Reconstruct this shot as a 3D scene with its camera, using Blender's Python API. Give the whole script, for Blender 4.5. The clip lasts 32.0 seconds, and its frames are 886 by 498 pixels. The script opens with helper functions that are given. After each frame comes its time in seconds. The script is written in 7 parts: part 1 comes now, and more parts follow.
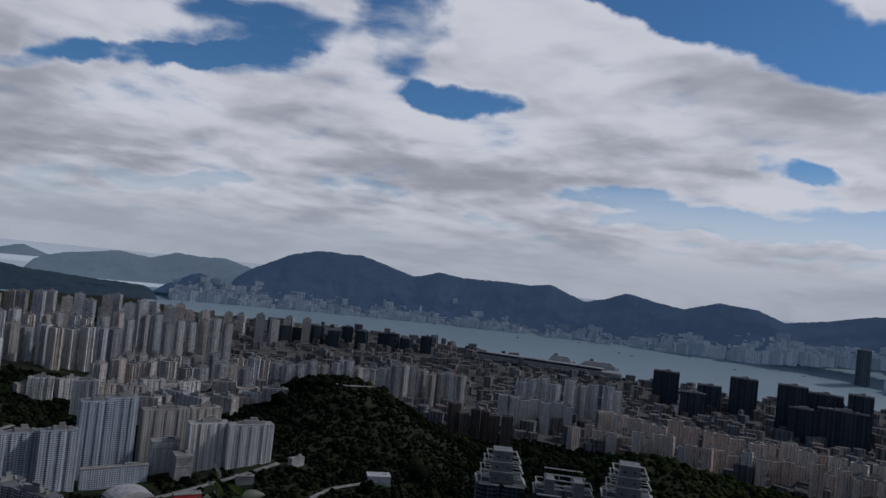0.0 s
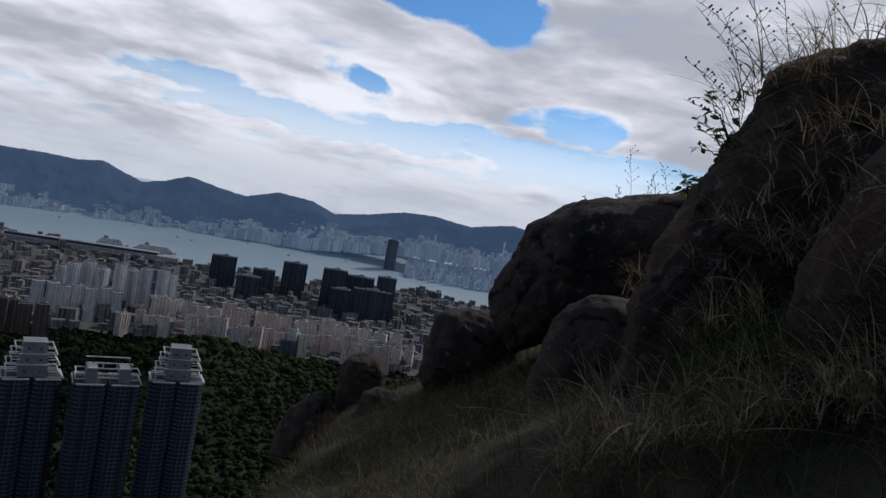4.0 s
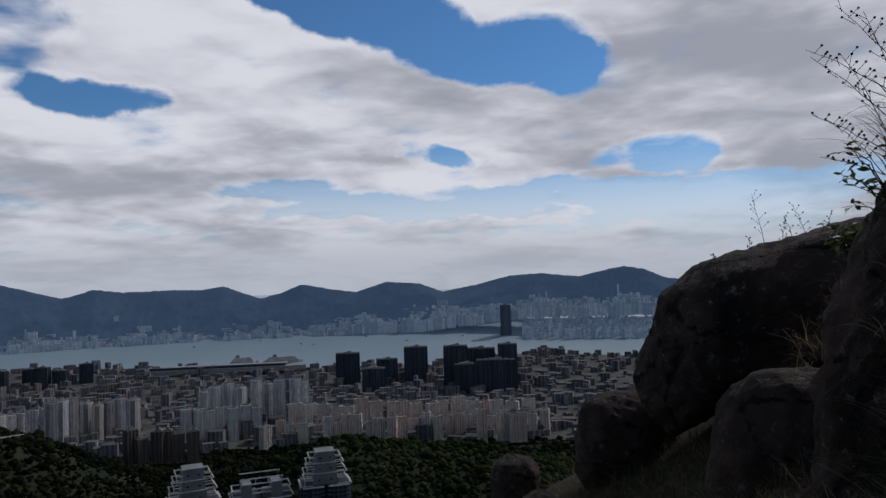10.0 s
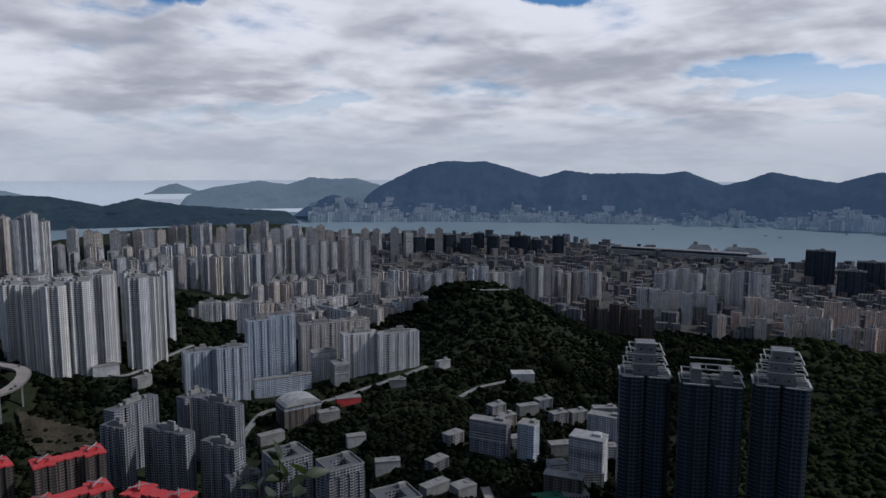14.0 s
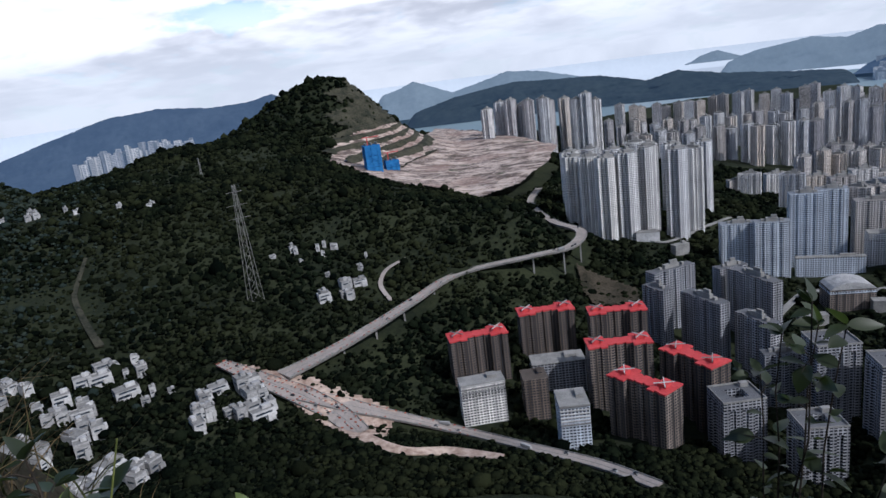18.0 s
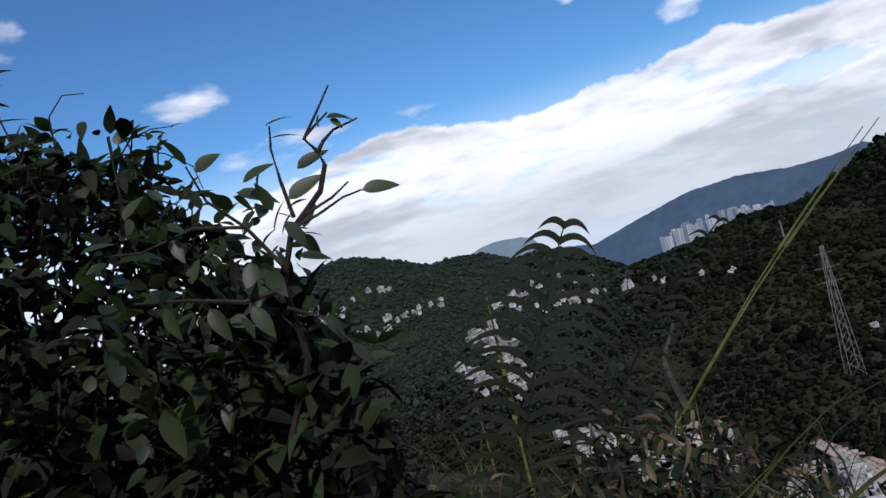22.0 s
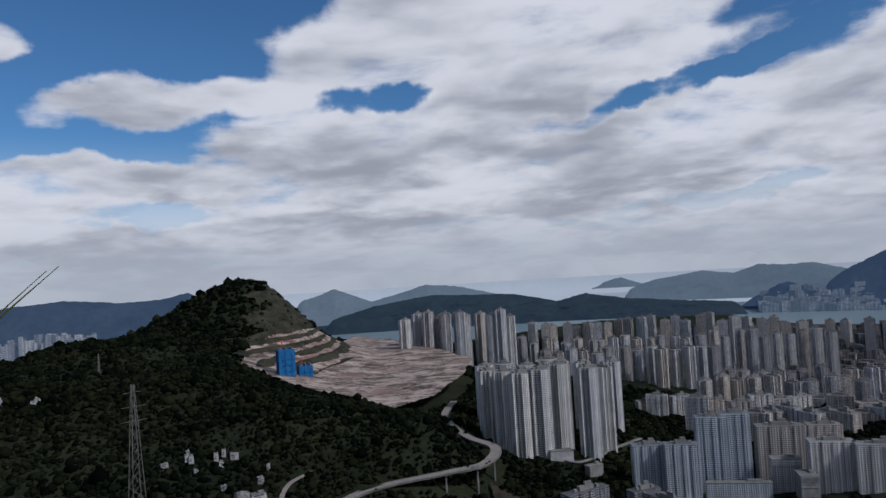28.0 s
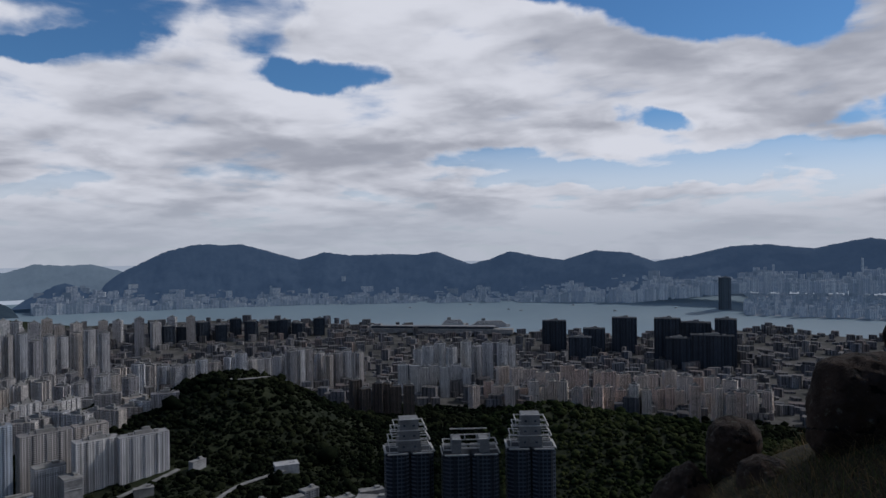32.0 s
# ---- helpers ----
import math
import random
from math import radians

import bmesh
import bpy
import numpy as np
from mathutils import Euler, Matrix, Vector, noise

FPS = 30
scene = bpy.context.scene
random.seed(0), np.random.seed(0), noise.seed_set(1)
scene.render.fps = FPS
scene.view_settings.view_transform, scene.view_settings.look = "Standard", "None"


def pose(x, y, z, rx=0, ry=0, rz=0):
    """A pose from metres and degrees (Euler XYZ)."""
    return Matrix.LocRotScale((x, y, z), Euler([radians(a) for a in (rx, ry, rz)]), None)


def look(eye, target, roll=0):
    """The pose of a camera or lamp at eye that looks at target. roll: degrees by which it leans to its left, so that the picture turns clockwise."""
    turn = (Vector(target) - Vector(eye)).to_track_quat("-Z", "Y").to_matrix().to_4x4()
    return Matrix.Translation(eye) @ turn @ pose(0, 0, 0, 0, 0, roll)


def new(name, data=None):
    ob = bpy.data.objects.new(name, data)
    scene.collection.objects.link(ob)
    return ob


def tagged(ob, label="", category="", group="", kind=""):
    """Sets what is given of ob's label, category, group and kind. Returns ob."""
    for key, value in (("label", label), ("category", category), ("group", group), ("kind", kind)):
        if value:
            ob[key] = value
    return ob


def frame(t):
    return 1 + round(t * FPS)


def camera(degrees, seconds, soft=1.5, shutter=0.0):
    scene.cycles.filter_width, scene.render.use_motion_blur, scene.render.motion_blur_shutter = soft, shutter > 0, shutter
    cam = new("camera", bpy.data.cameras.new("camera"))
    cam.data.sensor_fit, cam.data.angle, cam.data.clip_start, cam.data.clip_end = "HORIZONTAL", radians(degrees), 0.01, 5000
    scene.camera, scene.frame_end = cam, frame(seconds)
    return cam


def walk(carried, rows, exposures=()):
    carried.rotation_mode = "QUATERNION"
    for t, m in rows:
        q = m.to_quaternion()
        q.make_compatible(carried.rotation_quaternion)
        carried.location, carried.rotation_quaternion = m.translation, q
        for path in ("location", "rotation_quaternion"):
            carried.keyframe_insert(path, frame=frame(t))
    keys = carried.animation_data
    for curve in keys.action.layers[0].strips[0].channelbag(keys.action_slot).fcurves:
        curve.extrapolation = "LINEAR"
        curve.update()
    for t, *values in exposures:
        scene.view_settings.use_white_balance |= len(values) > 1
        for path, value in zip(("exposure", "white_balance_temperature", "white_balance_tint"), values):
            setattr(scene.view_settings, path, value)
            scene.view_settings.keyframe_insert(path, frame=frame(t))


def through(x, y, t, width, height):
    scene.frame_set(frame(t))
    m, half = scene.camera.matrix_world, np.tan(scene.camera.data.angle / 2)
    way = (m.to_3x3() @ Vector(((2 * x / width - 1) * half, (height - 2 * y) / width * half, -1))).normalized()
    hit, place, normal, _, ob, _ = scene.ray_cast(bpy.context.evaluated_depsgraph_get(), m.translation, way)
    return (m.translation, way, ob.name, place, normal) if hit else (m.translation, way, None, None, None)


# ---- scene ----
# A viewpoint on a cliff top, 450 m above a city, a harbour and hills.
H = 450.0
cam = camera(65.7, 32.0)
TURNS = (
    (0, 35.98, 1.77, 6.09), (0.5, 27.73, 1.99, 8.45), (1, 22.1, 1.99, 8.4), (1.5, 17.33, 2.12, 7.42),
    (2, 13.08, 0.19, 6.69), (2.5, 5.87, -0.78, 8.18), (3, 2.72, -0.52, 11.29), (3.5, 1.02, -2.75, 11.87),
    (5.5, -1.99, -1.01, 3.26), (6, -0.18, -0.35, 1.97), (6.5, 2.88, 0.82, 1.86), (7, 5.87, 1.35, 1.93),
    (7.5, 9, 0.75, 1.78), (8, 12.62, -0.42, 2.09), (8.5, 15.71, -1.85, 1.6), (9, 14.2, -1.04, 1.29),
    (9.5, 10.6, 1.49, 1.29), (10, 8.98, 2.32, -1.7), (10.5, 9.51, 4.47, -2.48), (11, 10.35, 6.21, -2.97),
    (11.5, 14.76, 4.46, -3.32), (12, 22.07, 0.94, -4.7), (12.5, 28.25, -1.65, -4.72), (13, 34.57, -1.25, -4.58),
    (13.5, 40.63, -1.96, -3.36), (14, 46.12, -6.79, 0.15), (14.5, 51.85, -8.89, 0.63), (15, 58.23, -10.93, 0.89),
    (15.5, 63.88, -12.07, 0.28), (17.5, 82.25, -14.2, -5.43), (18, 90.15, -14.76, -7.21), (18.5, 95.83, -13.34, -8.91),
    (19, 102.03, -13.12, -10.29), (19.5, 106.57, -11.98, -10.95), (20, 112.02, -9.86, -12.4), (20.5, 117.66, -9.2, -14.42),
    (21, 121.24, -7.82, -14.39), (21.5, 129.13, -5.72, -14.56), (22, 134.42, 0.04, -15.26), (22.5, 137.25, 1.28, -10.95),
    (23, 140.17, 8.03, -11.18), (23.5, 142.95, 9.02, -10.97), (24, 142.47, 7.14, -10.67), (24.5, 138.83, 6.22, -9.12),
    (26.5, 118.45, 3.21, -7.89), (27, 105.83, 1.62, -9.08), (27.5, 90.06, 0.67, -5.14), (28, 81.62, 1.92, -3.47),
    (28.5, 73.05, -0.94, -1.31), (29, 66.4, -4.96, 0.3), (29.5, 61.68, -5.01, 0.33), (30, 54.79, -3.39, 1),
    (30.5, 47.25, -2.2, 1.81), (31, 40.13, -1.08, 1.02), (31.5, 33.67, -0.21, 0.5), (32, 26.24, -0.04, -0.62),
)
# where the camera stands at each time: sideways, ahead, up, in metres
STEPS = ((0, -.12, -.2, -.12), (1, -.05, -.2, -.16), (2, .1, -.23, -.19), (3, .2, -.2, -.19), (3.5, .22, -.15, -.2), (5.5, .11, -.03, -.08), (6, .09, 0, -.08), (7, .04, .19, -.04), (8, 0, .3, 0), (9, -.04, .15, 0), (10, .03, .1, .2), (11, .07, .15, .25), (12, -.03, .16, .2), (13, -.07, .17, .12), (14, -.1, .18, .06), (16, -.2, .24, -.05), (18, -.33, .34, -.18), (19, -.42, .43, -.26),
         (20, -.35, .1, -.22), (20.5, -.42, -.15, -.14), (21, -.38, -.2, -.1), (21.5, -.22, -.28, -.02), (22, -.16, -.42, .1), (23, -.11, -.53, .2), (24, -.06, -.53, .22), (24.5, -.08, -.53, .21), (25.5, -.11, -.36, .15), (26.5, -.14, -.22, .11), (27, -.08, -.08, .08), (28, 0, 0, .05), (30, 0, .1, 0), (32, 0, .15, -.09))


def heading(yaw, pitch):
    a, p = radians(yaw), radians(pitch)
    return Vector((-math.sin(a) * math.cos(p), math.cos(a) * math.cos(p), math.sin(p)))


def stand(t):
    ts = [s[0] for s in STEPS]
    return Vector([float(np.interp(t, ts, [s[k] for s in STEPS])) for k in (1, 2, 3)]) + Vector((0, 0, H))


rows = [(t, look(stand(t), stand(t) + heading(yaw, pitch), roll)) for t, yaw, pitch, roll in TURNS]
walk(cam, rows, exposures=[(t, e, k, 14) for t, e, k in ((0, -0.78, 5850), (3, -0.33, 5940), (6, -0.05, 6030), (7, -0.33, 6000), (9, -0.40, 6000), (11, -0.66, 5900), (13, -0.60, 5840), (14, -0.42, 5850), (15, -0.10, 5900), (18, 0.26, 5740), (19, 0.22, 5680), (21, 0.12, 5760), (23, 0.02, 5950), (24.5, -0.02, 5950), (26.5, -0.30, 5780), (28, -0.6, 5800), (29, -0.50, 5860), (30, -0.52, 5880), (32, -0.55, 5920))])

# ---- sky and sun ----
SUN_AZ, SUN_EL = -42.0, 40.0
sky = bpy.data.worlds.new("sky")
scene.world = sky
sky.use_nodes = True


class Nodes:
    """Short hand for building a node tree."""

    def __init__(self, tree):
        self.t = tree
        tree.nodes.clear()

    def n(self, kind, **values):
        nd = self.t.nodes.new("ShaderNode" + kind)
        for k, v in values.items():
            if k in ("operation", "blend_type", "data_type", "sky_type", "noise_dimensions", "feature", "distance", "interpolation_type", "sun_disc", "sun_elevation", "sun_rotation", "air_density", "dust_density", "clamp", "use_clamp", "altitude"):
                if k == "operation":
                    nd.operation = v
                elif k == "blend_type":
                    nd.blend_type = v
                elif k == "data_type":
                    nd.data_type = v
                elif k == "sky_type":
                    nd.sky_type = v
                elif k == "noise_dimensions":
                    nd.noise_dimensions = v
                elif k == "feature":
                    nd.feature = v
                elif k == "distance":
                    nd.distance = v
                elif k == "interpolation_type":
                    nd.interpolation_type = v
                elif k == "sun_disc":
                    nd.sun_disc = v
                elif k == "sun_elevation":
                    nd.sun_elevation = v
                elif k == "sun_rotation":
                    nd.sun_rotation = v
                elif k == "air_density":
                    nd.air_density = v
                elif k == "dust_density":
                    nd.dust_density = v
                elif k == "altitude":
                    nd.altitude = v
                else:
                    nd.use_clamp = v
            else:
                key = k.replace("_", " ") if not k.startswith("i") or not k[1:].isdigit() else int(k[1:])
                self.put(nd, key, v)
        return nd

    def put(self, nd, key, v):
        s = nd.inputs[key]
        if isinstance(v, bpy.types.NodeSocket):
            self.t.links.new(v, s)
        elif isinstance(v, bpy.types.Node):
            self.t.links.new(v.outputs[0], s)
        else:
            s.default_value = v

    def m(self, op, a, b=0.0, c=0.0, clamp=False):
        nd = self.n("Math", operation=op, i0=a, i1=b, i2=c)
        nd.use_clamp = clamp
        return nd.outputs[0]

    def noise(self, vec, scale, detail=4.0, rough=0.55, out=0):
        return self.n("TexNoise", Vector=vec, Scale=scale, Detail=detail, Roughness=rough).outputs[out]

    def step(self, v, lo, hi, a=0.0, b=1.0):
        nd = self.n("MapRange", interpolation_type="SMOOTHSTEP", Value=v, From_Min=lo, From_Max=hi, To_Min=a, To_Max=b)
        return nd.outputs[0]

    def mix(self, f, a, b):
        nd = self.n("Mix", data_type="RGBA")
        self.put(nd, 0, f)
        self.put(nd, 6, a)
        self.put(nd, 7, b)
        return nd.outputs[2]


def rgb(r, g, b):
    return (r, g, b, 1.0)


def build_sky():
    g = Nodes(sky.node_tree)
    out = g.n("OutputWorld")
    d = g.n("TexCoord").outputs["Generated"]
    xyz = g.n("SeparateXYZ", Vector=d)
    x, y, z = xyz.outputs
    air = g.n("TexSky", sky_type="NISHITA", sun_disc=False, sun_elevation=radians(SUN_EL), sun_rotation=radians(-SUN_AZ), altitude=450.0, dust_density=0.3)
    blue = g.n("Mix", data_type="RGBA", blend_type="MULTIPLY")
    g.put(blue, 0, 1.0)
    g.put(blue, 6, air)
    g.put(blue, 7, rgb(0.52, 0.83, 1.05))
    clear = g.n("Background", Color=blue.outputs[2], Strength=0.10)
    # bearing (to the left) and height over the horizon, in degrees, gently warped
    fray = g.n("SeparateXYZ", Vector=g.n("TexNoise", Vector=d, Scale=8.0, Detail=5.0, Roughness=0.55).outputs["Color"])
    az = g.m("MULTIPLY", g.m("ARCTAN2", g.m("MULTIPLY", x, -1.0), y), 57.2958)
    el = g.m("MULTIPLY", g.m("ARCSINE", z), 57.2958)
    az = g.m("ADD", az, g.m("MULTIPLY", g.m("SUBTRACT", fray.outputs[0], 0.5), 11.0))
    el = g.m("ADD", el, g.m("MULTIPLY", g.m("SUBTRACT", fray.outputs[1], 0.5), 4.2))

    def patch(a0, e0, ra, re, soft=0.8, tilt=0.0):
        u = g.m("SUBTRACT", az, a0)
        v = g.m("SUBTRACT", g.m("SUBTRACT", el, e0), g.m("MULTIPLY", u, tilt))
        q = g.m("ADD", g.m("POWER", g.m("ABSOLUTE", g.m("DIVIDE", u, ra)), 2.0), g.m("POWER", g.m("ABSOLUTE", g.m("DIVIDE", v, re)), 2.0))
        return g.step(q, 1.0 + soft, 1.0 - soft)

    # billows: long across, flat below; finer and flatter towards the horizon
    zz = g.m("ADD", g.m("MAXIMUM", z, 0.0), 0.20)
    flat = g.n("CombineXYZ", X=g.m("DIVIDE", x, zz), Y=g.m("DIVIDE", y, zz), Z=g.m("MULTIPLY", z, 5.0)).outputs[0]
    swirl = g.n("TexNoise", Vector=flat, Scale=1.6, Detail=3.0).outputs["Color"]
    warped = g.n("VectorMath", operation="MULTIPLY_ADD", i0=swirl, i1=(0.25, 0.25, 0.25), i2=flat).outputs[0]
    lifted = g.n("VectorMath", operation="ADD", i0=warped, i1=g.n("CombineXYZ", X=g.m("MULTIPLY", x, -0.05), Y=g.m("MULTIPLY", y, -0.05), Z=0.10).outputs[0]).outputs[0]
    here, above = g.noise(warped, 2.7, 6.0, 0.53), g.noise(lifted, 2.7, 4.0, 0.48)
    broad = g.noise(flat, 0.7, 3.0, 0.5)
    cover = 1.0
    # gaps in the deck
    for a0, e0, ra, re, tilt, k in ((12, 20.4, 17, 2.5, 0.27, 1.1), (-0.5, 17.6, 4.6, 3.2, 0.3, 0.9), (24, 25, 7, 3.0, 0.3, 0.8), (36, 14.0, 5.4, 1.2, 0.0, 0.95), (42, 19.5, 3.5, 4.0, 0.3, 0.55), (9.5, 10.2, 3.4, 0.9, 0.1, 0.8), (-9, 9.2, 3.8, 1.4, 0.0, 0.85), (2, 6.2, 25, 1.2, 0.0, 0.62), (-13, 5.0, 10, 2.2, 0.0, 0.65), (22, 7.9, 5, 0.9, 0.0, 0.55),
                                    (61, 14.0, 12, 0.9, -0.22, 0.6), (55, 15.5, 7, 1.6, -0.1, 0.55), (52, 18.3, 6, 1.5, 0.0, 0.5), (66, 13.6, 4, 1.4, 0.0, 0.5), (86.3, 14.0, 3.4, 1.2, 0.0, 0.8), (105, 5.8, 6, 1.0, 0.0, 0.6), (60.5, 4.8, 5, 0.8, 0.0, 0.45)):
        cover = g.m("SUBTRACT", cover, g.m("MULTIPLY", patch(a0, e0, ra, re, 0.8, tilt), k))
    # the deck ends in the east, over a long low bank
    east = g.step(g.m("ADD", az, g.m("MULTIPLY", g.m("SUBTRACT", el, 14.0), 0.9)), 94.0, 101.0)
    curve = g.n("FloatCurve", Value=g.m("DIVIDE", az, 180.0))
    points = curve.mapping.curves[0].points
    for bearing, height in ((92, 9.0), (100, 9.5), (110, 10.3), (114, 10.3), (120, 8.9), (126, 9.0), (137, 10.1), (143, 9.6), (149, 7.6), (154, 5.0), (162, 2.5)):
        points.new(bearing / 180.0, height / 20.0)
    curve.mapping.update()
    over = g.m("SUBTRACT", el, g.m("MULTIPLY", curve.outputs[0], 20.0))
    open_sky = g.m("MULTIPLY", east, g.step(over, -0.5, 0.7))
    cover = g.m("SUBTRACT", cover, g.m("MULTIPLY", open_sky, 1.15))
    for a0, e0, ra, re, tilt, k in ((104.5, 14.1, 9, 1.7, -0.1, 1.1), (116, 17.5, 4.4, 1.2, -0.15, 1.05), (171.5, 21.5, 8.5, 3.6, 0.0, 1.15), (151, 16.6, 3.4, 1.2, 0.0, 0.42), (139, 12.3, 9, 0.7, 0.06, 0.34), (146, 11.6, 6, 1.8, 0.0, 0.34)):
        cover = g.m("ADD", cover, g.m("MULTIPLY", patch(a0, e0, ra, re, 0.9, tilt), k))
    north = g.step(g.m("SUBTRACT", g.m("MULTIPLY", y, 0.5), g.m("MULTIPLY", x, 0.87)), -0.35, -0.75)
    cover = g.m("SUBTRACT", cover, g.m("MULTIPLY", north, 0.5))
    grain = g.m("ADD", g.m("MULTIPLY", g.m("SUBTRACT", here, 0.5), 2.1), g.m("MULTIPLY", g.m("SUBTRACT", broad, 0.5), 0.6))
    dens = g.m("ADD", g.m("MINIMUM", cover, 1.05), grain)
    mask = g.step(dens, 0.22, 0.92)
    low = g.step(z, 0.105, 0.01)
    mask = g.m("MAXIMUM", mask, g.m("MULTIPLY", g.step(z, 0.21, 0.02), 0.92))
    # sunlit upper rims, grey bellies where the cloud is thick
    rim = g.m("MULTIPLY", g.m("SUBTRACT", here, above), 1.7)
    thick = g.m("MULTIPLY", g.m("SUBTRACT", g.noise(warped, 1.05, 4.0, 0.45), 0.5), -2.4)
    shade = g.m("ADD", g.m("ADD", 0.60, rim), g.m("ADD", thick, g.m("MULTIPLY", g.m("SUBTRACT", 1.0, g.m("MINIMUM", dens, 1.2)), 0.5)))
    shade = g.m("SUBTRACT", shade, g.m("MULTIPLY", patch(-20, 14, 17, 11, 0.9), 0.27))
    tint = g.mix(g.step(shade, 0.05, 0.95), rgb(0.48, 0.49, 0.52), rgb(1.0, 0.99, 0.98))
    tint = g.mix(g.m("MULTIPLY", low, 0.8), tint, rgb(0.60, 0.63, 0.66))
    dim = g.step(z, 0.42, 0.75, 1.0, 0.3)
    cloud = g.n("Background", Color=tint, Strength=dim)
    both = g.n("MixShader", Fac=mask)
    g.put(both, 1, clear)
    g.put(both, 2, cloud)
    g.put(out, 0, both)


build_sky()
sun = new("sun", bpy.data.lights.new("sun", "SUN"))
sun.data.energy, sun.data.angle, sun.data.color = 2.75, radians(1.5), (1.0, 0.95, 0.88)
sun.matrix_world = look(Vector((0, 0, H)) + heading(SUN_AZ, SUN_EL) * 100, (0, 0, H))


# ---- materials ----
def surface(name, dark, light, scale=1.0, rough=0.9, bump=0.3, fine=12.0, spec=0.3, random_tint=0.0):
    m = bpy.data.materials.new(name)
    m.use_nodes = True
    g = Nodes(m.node_tree)
    out = g.n("OutputMaterial")
    co = g.n("TexCoord").outputs["Object"]
    a = g.noise(co, scale, 5.0, 0.6)
    b = g.noise(co, scale * fine, 4.0, 0.6)
    f = g.step(g.m("ADD", g.m("MULTIPLY", a, 0.6), g.m("MULTIPLY", b, 0.4)), 0.32, 0.68)
    col = g.mix(f, rgb(*dark), rgb(*light))
    if random_tint:
        rnd = g.n("ObjectInfo").outputs["Random"]
        hsv = g.n("HueSaturation", Color=col, Value=g.m("ADD", 1.0 - random_tint, g.m("MULTIPLY", rnd, 2 * random_tint)))
        col = hsv.outputs[0]
    p = g.n("BsdfPrincipled", Base_Color=col, Roughness=rough)
    p.inputs["Specular IOR Level"].default_value = spec
    if bump:
        bp = g.n("Bump", Strength=bump, Height=b, Distance=0.4 / scale / fine)
        g.put(p, "Normal", bp)
    g.put(out, 0, p)
    return m


def facade(name, walls, glass=(0.03, 0.035, 0.045), bay=3.2, floor=2.9, win=0.5, air=None, shade_tone_k=1.0):
    """Painted concrete with rows of windows; the wall tint varies from house to house."""
    m = bpy.data.materials.new(name)
    m.use_nodes = True
    g = Nodes(m.node_tree)
    out = g.n("OutputMaterial")
    co = g.n("TexCoord").outputs["Object"]
    s = g.n("SeparateXYZ", Vector=co)
    u = g.m("ADD", s.outputs[0], g.m("MULTIPLY", s.outputs[1], 1.0))
    fu = g.m("FRACT", g.m("DIVIDE", u, bay))
    fv = g.m("FRACT", g.m("DIVIDE", s.outputs[2], floor))
    inside = g.m("MULTIPLY", g.m("LESS_THAN", g.m("ABSOLUTE", g.m("SUBTRACT", fu, 0.5)), win / 2 + 0.08), g.m("LESS_THAN", g.m("ABSOLUTE", g.m("SUBTRACT", fv, 0.5)), win / 2))
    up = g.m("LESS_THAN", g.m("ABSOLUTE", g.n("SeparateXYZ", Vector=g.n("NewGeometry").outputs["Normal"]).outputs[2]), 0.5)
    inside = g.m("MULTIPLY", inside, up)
    ramp = g.n("ValToRGB", Fac=g.m("FRACT", g.m("ADD", g.n("ObjectInfo").outputs["Random"], g.n("NewGeometry").outputs["Random Per Island"])) if "lowland" in name else g.n("ObjectInfo").outputs["Random"])
    el = ramp.color_ramp.elements
    while len(el) < len(walls):
        el.new(0.5)
    for k, w in enumerate(walls):
        el[k].position, el[k].color = k / max(1, len(walls) - 1), rgb(*w)
    stain = g.step(g.noise(co, 0.05, 5.0, 0.6), 0.3, 0.7, 0.8, 1.08)
    streak = g.noise(g.n("Mapping", Vector=co, Scale=(0.6, 0.6, 0.03)), 1.0, 4.0, 0.6)
    val = g.m("MULTIPLY", stain, g.step(streak, 0.3, 0.7, 0.86, 1.05))
    # dark stripe every third bay: a recess's shade put into the wall colour
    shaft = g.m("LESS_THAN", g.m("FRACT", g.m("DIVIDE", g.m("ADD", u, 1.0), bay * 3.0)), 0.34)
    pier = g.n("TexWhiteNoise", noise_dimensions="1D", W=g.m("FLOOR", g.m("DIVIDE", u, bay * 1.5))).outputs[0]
    # painted recess shade plus a random tone for each bay
    shade_tone = g.m("ADD", g.m("MULTIPLY", shaft, 0.42), g.m("MULTIPLY", pier, 0.5))
    val = g.m("MULTIPLY", val, g.m("SUBTRACT", 1.0, g.m("MULTIPLY", g.m("MULTIPLY", shade_tone, shade_tone_k), up)))
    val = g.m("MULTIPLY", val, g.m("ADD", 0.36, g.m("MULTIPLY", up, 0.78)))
    wall = g.n("HueSaturation", Color=ramp.outputs[0], Value=val).outputs[0]
    col = g.mix(inside, wall, rgb(*glass))
    p = g.n("BsdfPrincipled", Base_Color=col, Roughness=g.m("SUBTRACT", 0.85, g.m("MULTIPLY", inside, 0.6)))
    p.inputs["Specular IOR Level"].default_value = 0.3
    g.put(out, 0, p)
    return m


